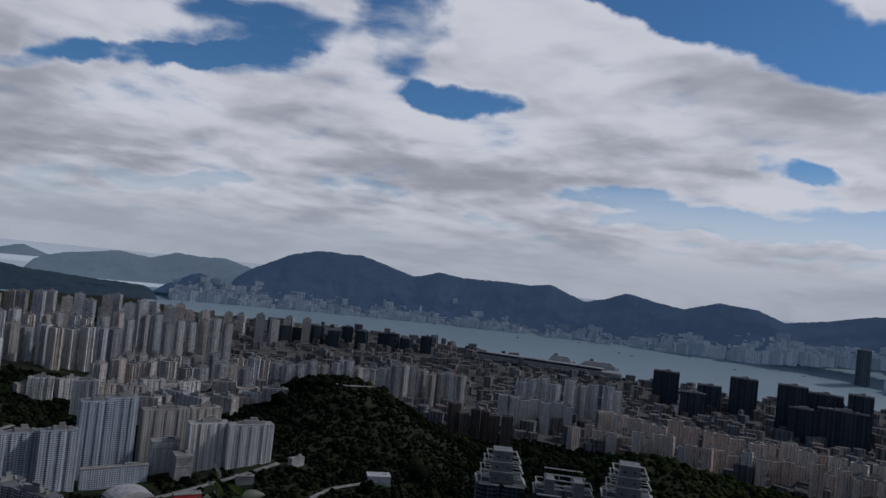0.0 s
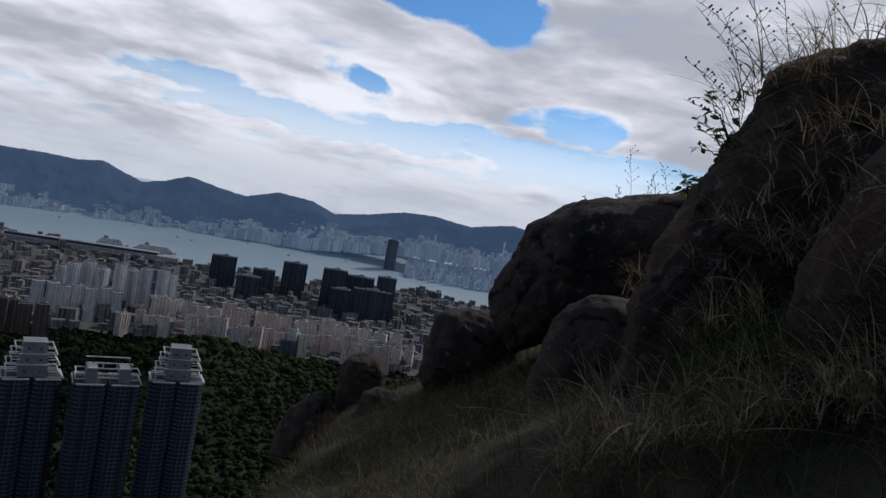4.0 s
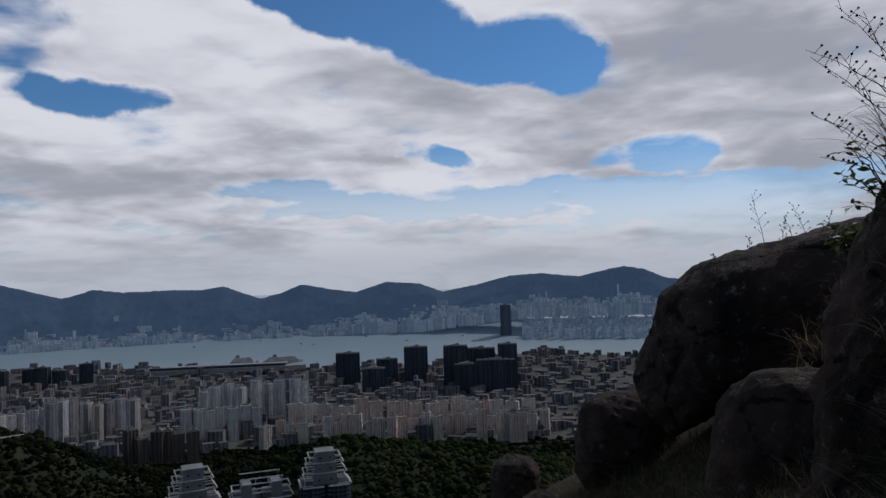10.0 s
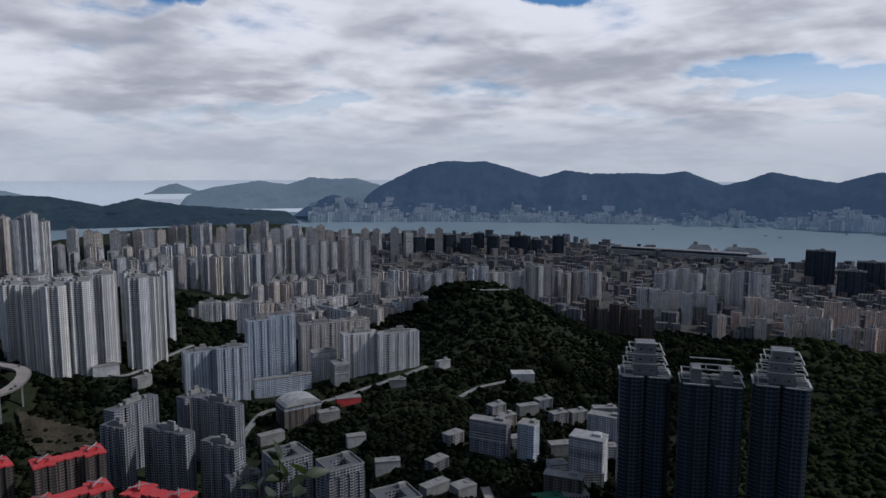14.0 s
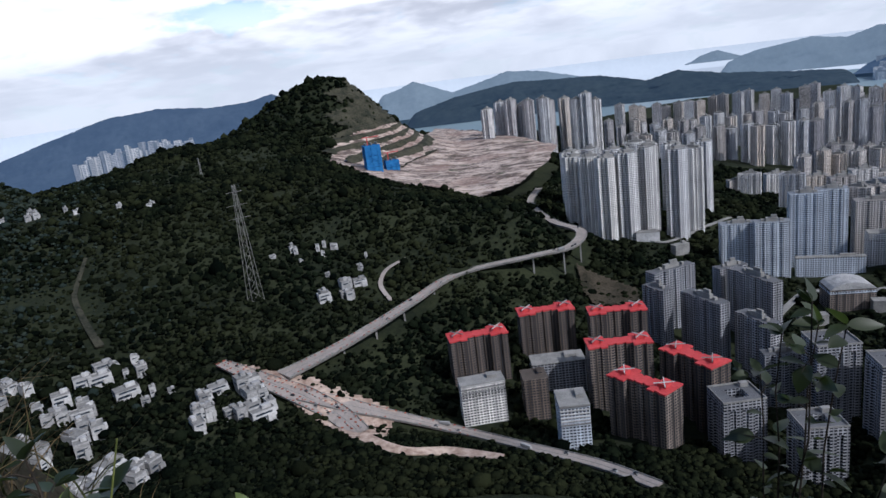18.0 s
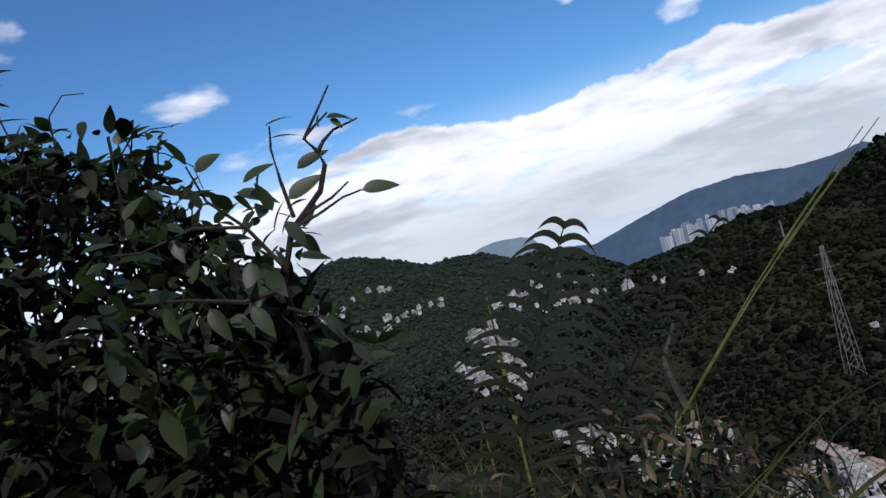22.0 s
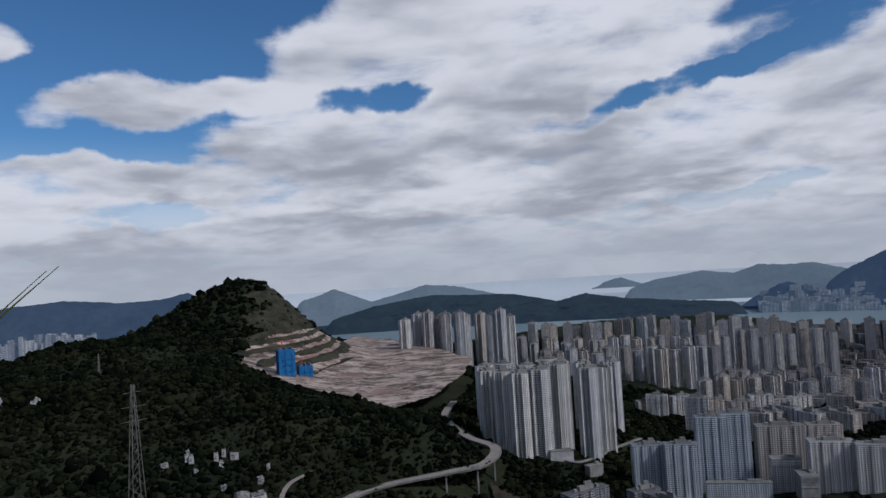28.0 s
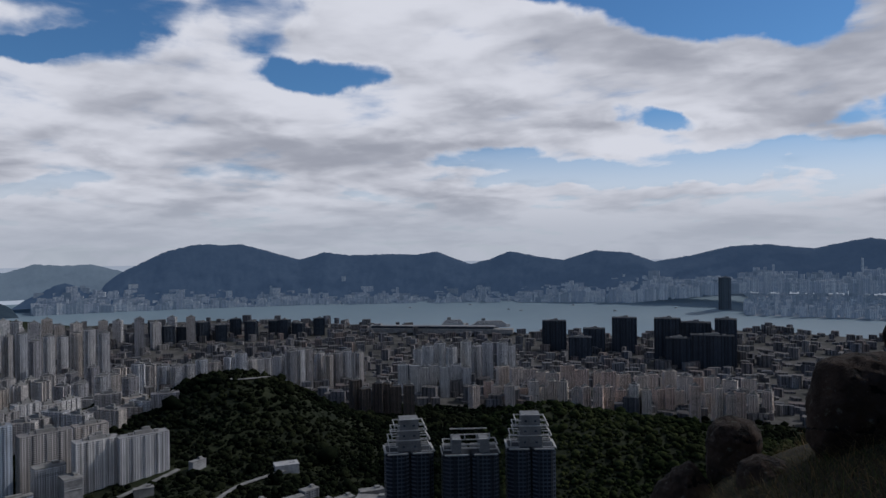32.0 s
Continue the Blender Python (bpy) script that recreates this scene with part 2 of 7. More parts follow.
MAT = {}
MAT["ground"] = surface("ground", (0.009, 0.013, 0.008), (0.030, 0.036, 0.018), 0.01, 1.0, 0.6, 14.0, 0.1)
MAT["earth"] = surface("earth", (0.20, 0.13, 0.10), (0.56, 0.45, 0.37), 0.02, 0.95, 0.5, 8.0, 0.1)
MAT["cut_rock"] = surface("cut_rock", (0.014, 0.018, 0.013), (0.070, 0.066, 0.046), 0.03, 0.95, 0.6, 8.0, 0.1)
MAT["bare_slope"] = surface("bare_slope", (0.018, 0.018, 0.012), (0.075, 0.062, 0.045), 0.05, 0.95, 0.6, 8.0, 0.1)
MAT["asphalt"] = surface("asphalt", (0.24, 0.21, 0.19), (0.36, 0.32, 0.29), 0.05, 0.9, 0.1, 10.0, 0.2)
MAT["concrete"] = surface("concrete", (0.15, 0.15, 0.145), (0.30, 0.295, 0.28), 0.08, 0.9, 0.2, 10.0, 0.2)
MAT["roof_red"] = surface("roof_red", (0.40, 0.035, 0.04), (0.56, 0.07, 0.07), 0.08, 0.8, 0.1, 8.0, 0.3)
MAT["white_paint"] = surface("white_paint", (0.22, 0.22, 0.22), (0.42, 0.42, 0.415), 0.12, 0.8, 0.1, 8.0, 0.3, 0.5)
MAT["blue_net"] = surface("blue_net", (0.01, 0.09, 0.26), (0.03, 0.18, 0.42), 0.1, 0.8, 0.4, 5.0, 0.2)
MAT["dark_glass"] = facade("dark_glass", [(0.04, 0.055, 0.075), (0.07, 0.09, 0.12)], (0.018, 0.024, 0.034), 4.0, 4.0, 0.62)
MAT["tower_white"] = facade("tower_white", [(0.74, 0.74, 0.72), (0.82, 0.80, 0.76), (0.66, 0.67, 0.69)], (0.016, 0.019, 0.026), shade_tone_k=0.55)
MAT["tower_pink"] = facade("tower_pink", [(0.76, 0.58, 0.47), (0.86, 0.78, 0.68), (0.82, 0.64, 0.54), (0.80, 0.77, 0.71)], (0.016, 0.019, 0.024), shade_tone_k=0.42)
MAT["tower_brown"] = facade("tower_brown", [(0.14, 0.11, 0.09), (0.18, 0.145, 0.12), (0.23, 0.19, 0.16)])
MAT["tower_mixed"] = facade("tower_mixed", [(0.48, 0.46, 0.45), (0.74, 0.66, 0.58), (0.64, 0.65, 0.67), (0.80, 0.78, 0.76), (0.46, 0.44, 0.45)], (0.016, 0.019, 0.026), shade_tone_k=0.55)
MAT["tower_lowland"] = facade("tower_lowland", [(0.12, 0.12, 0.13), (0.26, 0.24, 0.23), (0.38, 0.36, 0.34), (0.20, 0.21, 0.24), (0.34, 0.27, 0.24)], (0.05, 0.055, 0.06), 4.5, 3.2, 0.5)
MAT["tower_blue"] = facade("tower_blue", [(0.50, 0.56, 0.64), (0.56, 0.61, 0.67)], (0.02, 0.024, 0.034), shade_tone_k=0.45)
MAT["tower_grey"] = facade("tower_grey", [(0.29, 0.30, 0.325), (0.36, 0.365, 0.385)], (0.016, 0.019, 0.026), shade_tone_k=0.6, bay=3.6, win=0.55)
MAT["court_green"] = surface("court_green", (0.03, 0.12, 0.07), (0.06, 0.18, 0.10), 0.1, 0.9, 0.0, 8.0, 0.1)
def quarry_material():
    """Graded earth: pale dust, pinkish clay and dark strips along the benches."""
    m = bpy.data.materials.new("quarry_earth")
    m.use_nodes = True
    g = Nodes(m.node_tree)
    out = g.n("OutputMaterial")
    co = g.n("TexCoord").outputs["Object"]
    warp = g.n("VectorMath", operation="MULTIPLY_ADD", i0=g.n("TexNoise", Vector=co, Scale=0.006, Detail=3.0).outputs["Color"], i1=(45.0, 45.0, 0.0), i2=co).outputs[0]
    long = g.n("Mapping", Vector=warp, Rotation=(0.0, 0.0, 0.25), Scale=(1.7, 0.75, 1.0)).outputs[0]
    a, b, c = g.noise(long, 0.024, 7.0, 0.75), g.noise(long, 0.055, 6.0, 0.75), g.noise(co, 0.008, 5.0, 0.6)
    col = g.mix(g.step(a, 0.43, 0.57), rgb(0.10, 0.070, 0.056), rgb(0.52, 0.42, 0.355))
    col = g.mix(g.step(b, 0.52, 0.62), col, rgb(0.06, 0.045, 0.038))
    col = g.mix(g.m("MULTIPLY", g.step(c, 0.50, 0.60), 0.7), col, rgb(0.24, 0.16, 0.13))
    col = g.mix(g.m("MULTIPLY", g.step(g.noise(long, 0.11, 4.0, 0.6), 0.60, 0.68), 0.8), col, rgb(0.70, 0.60, 0.53))
    col = g.mix(g.step(g.noise(co, 0.02, 6.0, 0.7), 0.60, 0.66), col, rgb(0.05, 0.055, 0.03))
    p = g.n("BsdfPrincipled", Base_Color=col, Roughness=0.95)
    g.put(p, "Normal", g.n("Bump", Strength=0.5, Height=b, Distance=3.0))
    g.put(out, 0, p)
    return m


MAT["quarry_earth"] = quarry_material()
MAT["urban"] = surface("urban", (0.04, 0.042, 0.035), (0.12, 0.115, 0.11), 0.012, 0.95, 0.0, 6.0, 0.1)
# dark glass paled and blued: distance haze put into its colours
MAT["hazed_glass"] = facade("hazed_glass", [(0.10, 0.13, 0.16), (0.14, 0.17, 0.20)], (0.06, 0.08, 0.10), 4.0, 4.0, 0.6)


def water_material():
    m = bpy.data.materials.new("water")
    m.use_nodes = True
    g = Nodes(m.node_tree)
    out = g.n("OutputMaterial")
    co = g.n("TexCoord").outputs["Object"]
    a = g.noise(co, 0.02, 6.0, 0.6)
    b = g.noise(co, 0.0025, 4.0, 0.6)
    col = g.mix(b, rgb(0.165, 0.235, 0.275), rgb(0.23, 0.305, 0.345))
    p = g.n("BsdfPrincipled", Base_Color=col, Roughness=0.5)
    g.put(p, "Normal", g.n("Bump", Strength=0.25, Height=a, Distance=2.0))
    g.put(out, 0, p)
    return m


MAT["water"] = water_material()


# ---- small helpers ----
def mesh_of(name, verts, faces, material, smooth=False):
    me = bpy.data.meshes.new(name)
    me.from_pydata([tuple(v) for v in verts], [], [tuple(f) for f in faces])
    me.materials.append(material)
    if smooth:
        me.shade_smooth()
    me.update()
    return me


def part(name, data, material, parent, label=""):
    """Links a bmesh or a mesh as one mesh object under a thing or a part."""
    if isinstance(data, bmesh.types.BMesh):
        me = bpy.data.meshes.new(name)
        data.to_mesh(me)
        data.free()
        me.materials.append(material)
    else:
        me = data
    ob = new(name, me)
    ob.parent = parent
    if label:
        tagged(ob, label)
    return ob


def boxes(bm, *specs):
    """Adds boxes (x, y, z, width, depth, height[, turn]) that stand on z."""
    for s in specs:
        x, y, z, w, d, h = s[:6]
        turn = s[6] if len(s) > 6 else 0.0
        bmesh.ops.create_cube(bm, size=1.0, matrix=pose(x, y, z + h / 2, 0, 0, turn) @ Matrix.Diagonal((w, d, h, 1)))
    return bm


def prism(bm, plan, z0, z1):
    """A straight block over a plan of corners."""
    low = [bm.verts.new((x, y, z0)) for x, y in plan]
    top = [bm.verts.new((x, y, z1)) for x, y in plan]
    n = len(plan)
    for k in range(n):
        bm.faces.new((low[k], low[(k + 1) % n], top[(k + 1) % n], top[k]))
    bm.faces.new(top)
    bm.faces.new(low[::-1])
    return bm


# ---- lie of the land ----
SEA = 5.0
NEAR, REACH = 2600.0, 2300.0


def drawn_out(r):
    """True distance of a place drawn at r: far distances are drawn together, so that the horizon fits within five kilometres."""
    q = np.clip((np.asarray(r, float) - NEAR) / REACH, 0.0, 0.99996)
    return np.where(np.asarray(r, float) < NEAR, r, NEAR - REACH * np.log(1 - q))


def sea_level(r):
    return H - (H - SEA) * np.asarray(r, float) / drawn_out(r)


COLS = np.array([-60, -10, 10, 30, 45, 60, 75, 90, 105, 120, 140, 170.0])
RINGS = np.array([300, 600, 900, 1300, 1800, 2500, 3200.0])
LEVELS = np.array([
    [250, 200, 190, 190, 190, 170, 180, 190, 200, 210, 230, 260],
    [150, 130, 110, 110, 130, 75, 95, 105, 140, 150, 180, 240],
    [80, 80, 100, 100, 115, 88, 120, 170, 190, 180, 220, 250],
    [40, 40, 80, 70, 90, 100, 165, 222, 260, 235, 250, 260],
    [15, 10, 12, 25, 45, 90, 150, 226, 270, 210, 200, 230],
    [5, 5, 5, 6, 10, 40, 110, 226, 240, 140, 150, 200],
    [5, 5, 5, 5, 5, 8, 60, 150, 150, 100, 100, 150.0]])
# hills: bearing, distance, top, half width to the left, to the right, along the sight line
HILLS = [(43.5, 1450, 200, 210, 210, 260), (52, 1500, 140, 130, 130, 200), (17.5, 1180, 182, 160, 160, 170), (8, 1150, 165, 200, 200, 170),
         (97.7, 2100, 460, 290, 172, 270), (109, 1800, 335, 260, 260, 320), (114.5, 1650, 298, 300, 250, 350), (106, 1350, 292, 230, 200, 240), (95, 1130, 252, 170, 160, 130), (87, 1090, 224, 120, 110, 110),
         (143, 2300, 505, 420, 420, 500), (148, 2300, 470, 350, 350, 500), (134, 2300, 410, 300, 300, 450), (127, 2450, 352, 260, 260, 300)]


def ground_z(az, r):
    az, r = np.broadcast_arrays(np.asarray(az, float), np.asarray(r, float))
    ci = np.clip(np.interp(az, COLS, np.arange(len(COLS))), 0, len(COLS) - 1.001)
    ri = np.clip(np.interp(r, RINGS, np.arange(len(RINGS))), 0, len(RINGS) - 1.001)
    c0, r0 = ci.astype(int), ri.astype(int)
    fc, fr = ci - c0, ri - r0
    fc, fr = fc * fc * (3 - 2 * fc), fr
    z = (LEVELS[r0, c0] * (1 - fc) + LEVELS[r0, c0 + 1] * fc) * (1 - fr) + (LEVELS[r0 + 1, c0] * (1 - fc) + LEVELS[r0 + 1, c0 + 1] * fc) * fr
    k = np.clip(r / 300.0, 0, 1)
    z = np.where(r < 300, (H - 9) * (1 - k) + z * k - 60 * k * (1 - k), z)
    spur = np.clip((r - 1050) / 250, 0, 1) * np.clip((2450 - r) / 250, 0, 1) * np.clip((az - 101) / 4, 0, 1)
    for ha, hr, top, left, right, deep in HILLS:
        da = np.radians(az - ha)
        u, v = r * np.sin(da) / np.where(da > 0, left, right), (r * np.cos(da) - hr) / deep
        s = np.where(np.cos(da) > 0, u * u + v * v, 99)
        base = np.minimum(z, top)
        z = np.maximum(z, base + (top - base) * np.exp(-s * 0.9))
    if np.any(spur > 0):
        x, y = -np.sin(np.radians(az)) * r, np.cos(np.radians(az)) * r
        z = z + spur * (rough(x, y, 75.0, 31) * 5.0 - 4.0)
    fade = np.clip((r - 2500) / 600, 0, 1)
    sea = sea_level(np.minimum(r, 4890))
    z = z * (1 - fade) + (sea + 3) * fade
    shore = np.interp(az, [-12, 2, 9.5, 20, 33, 45, 54, 61, 70, 84, 92], [3430, 3600, 3330, 3380, 3680, 3930, 3940, 4350, 4200, 3700, 3200])
    wet = np.clip((r - shore) / 30, 0, 1)
    return z * (1 - wet) + (sea - 12) * wet


def spot(az, r, z=None):
    a = radians(az)
    return Vector((-math.sin(a) * r, math.cos(a) * r, float(ground_z(az, r)) if z is None else z))


def seen_at(az, el, r):
    a = radians(az)
    return Vector((-math.sin(a) * r, math.cos(a) * r, H + math.tan(radians(el)) * r))


def rough(x, y, scale, seed):
    """Cheap rolling relief from a few crossed waves."""
    z = 0 * x
    rng = np.random.RandomState(seed)
    for k in range(14):
        a, w = rng.uniform(0, 6.28), scale * rng.uniform(0.25, 1.6)
        z = z + np.sin((x * np.cos(a) + y * np.sin(a)) / w + rng.uniform(0, 6.28)) * (w / scale) * 0.35
    return z


def build_ground():
    azs = np.concatenate([np.arange(-60, 170, 0.4), np.arange(170, 300.1, 5.0)])
    rs = np.concatenate([np.linspace(14, 300, 24), np.geomspace(300, 3300, 120)[1:], np.linspace(3320, 4600, 44)])
    A, Rr = np.meshgrid(azs, rs)
    back = np.clip((A - 165) / 20, 0, 1) * np.clip((300 - A) / 10, 0, 1)
    z = ground_z(np.where(A > 170, 170, A), Rr)
    z = z * (1 - back) + back * np.minimum(H - 2 + 0.5 * Rr, 600)
    x, y = -np.sin(np.radians(A)) * Rr, np.cos(np.radians(A)) * Rr
    land = np.clip((z - 25) / 60, 0, 1) * np.clip((Rr - 150) / 400, 0, 1) * np.clip((3000 - Rr) / 300, 0, 1)
    z = z + land * (rough(x, y, 70.0, 3) * 1.0 - 1.5)
    v = np.stack([x, y, z], -1).reshape(-1, 3)
    n, m = len(azs), len(rs)
    i = (np.arange(m - 1)[:, None] * n + np.arange(n - 1)[None]).ravel()
    f = np.stack([i, i + n, i + n + 1, i + 1], -1)
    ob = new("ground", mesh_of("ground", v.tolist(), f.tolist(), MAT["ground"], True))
    tagged(ob, "green wooded hillsides and built-up lowland below the cliff", "ground", kind="structure")


build_ground()


def build_water():
    azs = np.arange(-70, 180.1, 2.0)
    rs = np.linspace(2500, 4560, 60)
    A, Rr = np.meshgrid(azs, rs)
    z = sea_level(Rr)
    x, y = -np.sin(np.radians(A)) * Rr, np.cos(np.radians(A)) * Rr
    v = np.stack([x, y, z], -1).reshape(-1, 3)
    n, m = len(azs), len(rs)
    i = (np.arange(m - 1)[:, None] * n + np.arange(n - 1)[None]).ravel()
    f = np.stack([i, i + n, i + n + 1, i + 1], -1)
    ob = new("water", mesh_of("water", v.tolist(), f.tolist(), MAT["water"], True))
    tagged(ob, "calm grey-green harbour and open sea", "water", kind="structure")


build_water()


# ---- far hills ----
def far_material(name, dark, light, haze_glow):
    """Slopes and sea far away; the haze before them is added as emission."""
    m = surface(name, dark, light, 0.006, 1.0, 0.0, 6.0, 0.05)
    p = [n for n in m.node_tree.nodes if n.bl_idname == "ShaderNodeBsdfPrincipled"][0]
    p.inputs["Emission Color"].default_value = rgb(*haze_glow)
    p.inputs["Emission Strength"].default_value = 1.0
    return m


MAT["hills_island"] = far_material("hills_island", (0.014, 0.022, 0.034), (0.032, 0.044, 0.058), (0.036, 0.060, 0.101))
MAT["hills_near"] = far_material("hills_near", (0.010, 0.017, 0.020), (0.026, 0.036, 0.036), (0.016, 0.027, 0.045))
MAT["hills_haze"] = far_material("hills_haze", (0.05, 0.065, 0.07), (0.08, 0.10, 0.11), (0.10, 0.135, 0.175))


def ridge(name, crest, r, depth, foot, material, label, seed=1, recede=0.0):
    """A chain of hills: slopes that fall from a crest to the foot in front and behind."""
    az0, az1 = crest[0][0], crest[-1][0]
    n = int(abs(az1 - az0) / 0.1) + 2
    azs = np.linspace(az0, az1, n)
    order = sorted(crest)
    el = np.interp(azs, [c[0] for c in order], [c[1] for c in order])
    ker = np.hanning(7) / np.hanning(7).sum()
    el = np.convolve(np.pad(el, 3, mode="edge"), ker, "valid")
    foot_el = np.interp(azs, [f[0] for f in foot], [f[1] for f in foot]) if isinstance(foot, list) else foot
    fade = np.clip(np.minimum(np.arange(n), np.arange(n)[::-1]) / 12.0, 0, 1)
    el = foot_el + (el - foot_el) * fade * (2 - fade)
    steps = np.concatenate([np.linspace(-1, 0, 22), [0.3, 1.0]])
    verts = []
    for s in steps:
        rr = r + s * depth + recede * np.clip((10 - azs) / 7, 0, 1)
        dd = abs(s) ** 1.15
        e = el + (foot_el - el) * dd
        spur = np.array([noise.fractal(Vector((q * 0.42 + s * 1.4 + seed * 7.1, s * 3.2, 0.3)), 0.9, 2.1, 4) for q in azs])
        swell = math.sin(math.pi * min(dd, 1.0))
        e = e + spur * 0.10 * swell
        rv = rr + depth * 0.16 * swell * spur
        if s == 0:
            e = e + 0.05 * np.array([noise.fractal(Vector((q * 3.0, seed * 3.3, 0.7)), 1.0, 2.0, 4) for q in azs])
        verts.append(np.stack([-np.sin(np.radians(azs)) * rv, np.cos(np.radians(azs)) * rv, H + np.tan(np.radians(e)) * rv], -1))
    v = np.concatenate(verts)
    m = len(steps)
    i = (np.arange(m - 1)[:, None] * n + np.arange(n - 1)[None]).ravel()
    f = np.stack([i, i + n, i + n + 1, i + 1], -1)
    ob = new(name, mesh_of(name, v.tolist(), f.tolist(), material, True))
    tagged(ob, label, "hills", kind="structure")
    return ob


def build_far_sea():
    """Open sea far out, paling into the haze of the horizon."""
    azs = np.arange(-70, 180.1, 2.0)
    rs = np.concatenate([np.linspace(4555, 4880, 24), [4890, 4896, 4899, 4899.8]])
    A, Rr = np.meshgrid(azs, rs)
    z = sea_level(Rr) - np.where(Rr < 4556, 1.0, 0.0)
    v = np.stack([-np.sin(np.radians(A)) * Rr, np.cos(np.radians(A)) * Rr, z], -1).reshape(-1, 3)
    n, m = len(azs), len(rs)
    i = (np.arange(m - 1)[:, None] * n + np.arange(n - 1)[None]).ravel()
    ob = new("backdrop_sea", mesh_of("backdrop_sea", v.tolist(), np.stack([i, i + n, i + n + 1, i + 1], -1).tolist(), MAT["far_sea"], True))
    tagged(ob, "pale open sea under the hazy horizon", "sea", kind="structure")


# the horizon haze over the open sea is put in as emission
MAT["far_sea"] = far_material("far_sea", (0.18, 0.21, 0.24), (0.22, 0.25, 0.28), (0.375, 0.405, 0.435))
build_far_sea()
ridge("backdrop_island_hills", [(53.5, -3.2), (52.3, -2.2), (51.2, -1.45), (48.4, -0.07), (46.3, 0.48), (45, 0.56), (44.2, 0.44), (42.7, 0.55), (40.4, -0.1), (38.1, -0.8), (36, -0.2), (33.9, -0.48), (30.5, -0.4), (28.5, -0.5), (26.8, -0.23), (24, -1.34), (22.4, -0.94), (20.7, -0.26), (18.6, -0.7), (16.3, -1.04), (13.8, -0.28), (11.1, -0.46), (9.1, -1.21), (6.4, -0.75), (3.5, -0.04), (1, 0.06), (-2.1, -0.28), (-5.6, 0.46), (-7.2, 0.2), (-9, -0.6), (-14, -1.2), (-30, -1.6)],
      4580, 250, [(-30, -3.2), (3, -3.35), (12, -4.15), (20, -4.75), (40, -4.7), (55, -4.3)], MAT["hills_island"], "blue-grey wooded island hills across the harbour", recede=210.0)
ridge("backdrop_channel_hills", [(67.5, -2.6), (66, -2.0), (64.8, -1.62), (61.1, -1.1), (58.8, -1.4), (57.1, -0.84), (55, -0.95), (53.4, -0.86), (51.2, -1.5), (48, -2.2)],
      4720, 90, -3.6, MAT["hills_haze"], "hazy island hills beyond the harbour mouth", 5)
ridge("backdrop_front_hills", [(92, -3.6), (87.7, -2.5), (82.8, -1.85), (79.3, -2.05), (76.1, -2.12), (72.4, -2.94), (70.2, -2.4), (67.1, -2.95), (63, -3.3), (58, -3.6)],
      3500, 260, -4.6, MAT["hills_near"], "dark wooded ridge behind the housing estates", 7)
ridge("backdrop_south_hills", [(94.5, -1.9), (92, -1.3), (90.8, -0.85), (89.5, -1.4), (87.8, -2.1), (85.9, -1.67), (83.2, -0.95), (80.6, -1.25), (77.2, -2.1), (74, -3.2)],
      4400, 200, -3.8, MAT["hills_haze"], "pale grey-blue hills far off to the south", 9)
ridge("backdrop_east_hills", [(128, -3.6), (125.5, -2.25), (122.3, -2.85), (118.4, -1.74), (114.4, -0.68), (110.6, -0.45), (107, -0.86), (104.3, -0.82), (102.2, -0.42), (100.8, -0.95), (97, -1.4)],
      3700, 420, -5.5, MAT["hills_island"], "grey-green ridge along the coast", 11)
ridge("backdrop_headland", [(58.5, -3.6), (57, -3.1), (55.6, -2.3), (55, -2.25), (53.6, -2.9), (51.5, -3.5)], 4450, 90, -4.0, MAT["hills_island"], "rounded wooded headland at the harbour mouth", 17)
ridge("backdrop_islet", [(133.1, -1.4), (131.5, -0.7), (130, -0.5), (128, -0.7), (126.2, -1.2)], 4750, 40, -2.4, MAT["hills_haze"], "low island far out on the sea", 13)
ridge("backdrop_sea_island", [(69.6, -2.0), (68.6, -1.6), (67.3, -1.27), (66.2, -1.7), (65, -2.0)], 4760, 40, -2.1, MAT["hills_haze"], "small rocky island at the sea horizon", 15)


# ---- towers ----
def cross_plan(w, d, arm=0.36, notch=0.0):
    """A cruciform plan with stepped re-entrant corners."""
    a, b = w / 2, d / 2
    c, e = a * arm, b * arm
    q = [(a, e), (c * 1.7, e), (c * 1.7, e * 1.7), (c, e * 1.7), (c, b)]
    plan = q + [(-x, y) for x, y in q[::-1]] + [(-x, -y) for x, y in q] + [(x, -y) for x, y in q[::-1]]
    return plan[::-1]


def slab_plan(w, d, bays=4, cut=1.6):
    """A long slab whose fronts step in and out bay by bay."""
    a, b = w / 2, d / 2
    xs = np.linspace(-a, a, bays * 2 + 1)
    front, back = [], []
    for k in range(bays * 2):
        off = cut if k % 2 else 0.0
        front += [(xs[k], -b + off), (xs[k + 1], -b + off)]
        back += [(xs[k], b - off), (xs[k + 1], b - off)]
    return front + back[::-1]


def wobble_plan(w, d, n=3, cut=2.2):
    a, b = w / 2, d / 2
    pts = []
    sides = (((-a, -b), (a, -b), (0, 1)), ((a, -b), (a, b), (-1, 0)), ((a, b), (-a, b), (0, -1)), ((-a, b), (-a, -b), (1, 0)))
    for (x0, y0), (x1, y1), (nx, ny) in sides:
        for k in range(2 * n + 1):
            f0, f1 = k / (2 * n + 1), (k + 1) / (2 * n + 1)
            off = cut if k % 2 else 0.0
            if k == 0:
                pts.append((x0, y0))
            else:
                pts.append((x0 + (x1 - x0) * f0 + nx * off, y0 + (y1 - y0) * f0 + ny * off))
            if k < 2 * n:
                pts.append((x0 + (x1 - x0) * f1 + nx * off, y0 + (y1 - y0) * f1 + ny * off))
    return pts


PLANS = {"cross": cross_plan, "slab": slab_plan, "block": wobble_plan}
PROTO = {}
rng = random.Random(5)


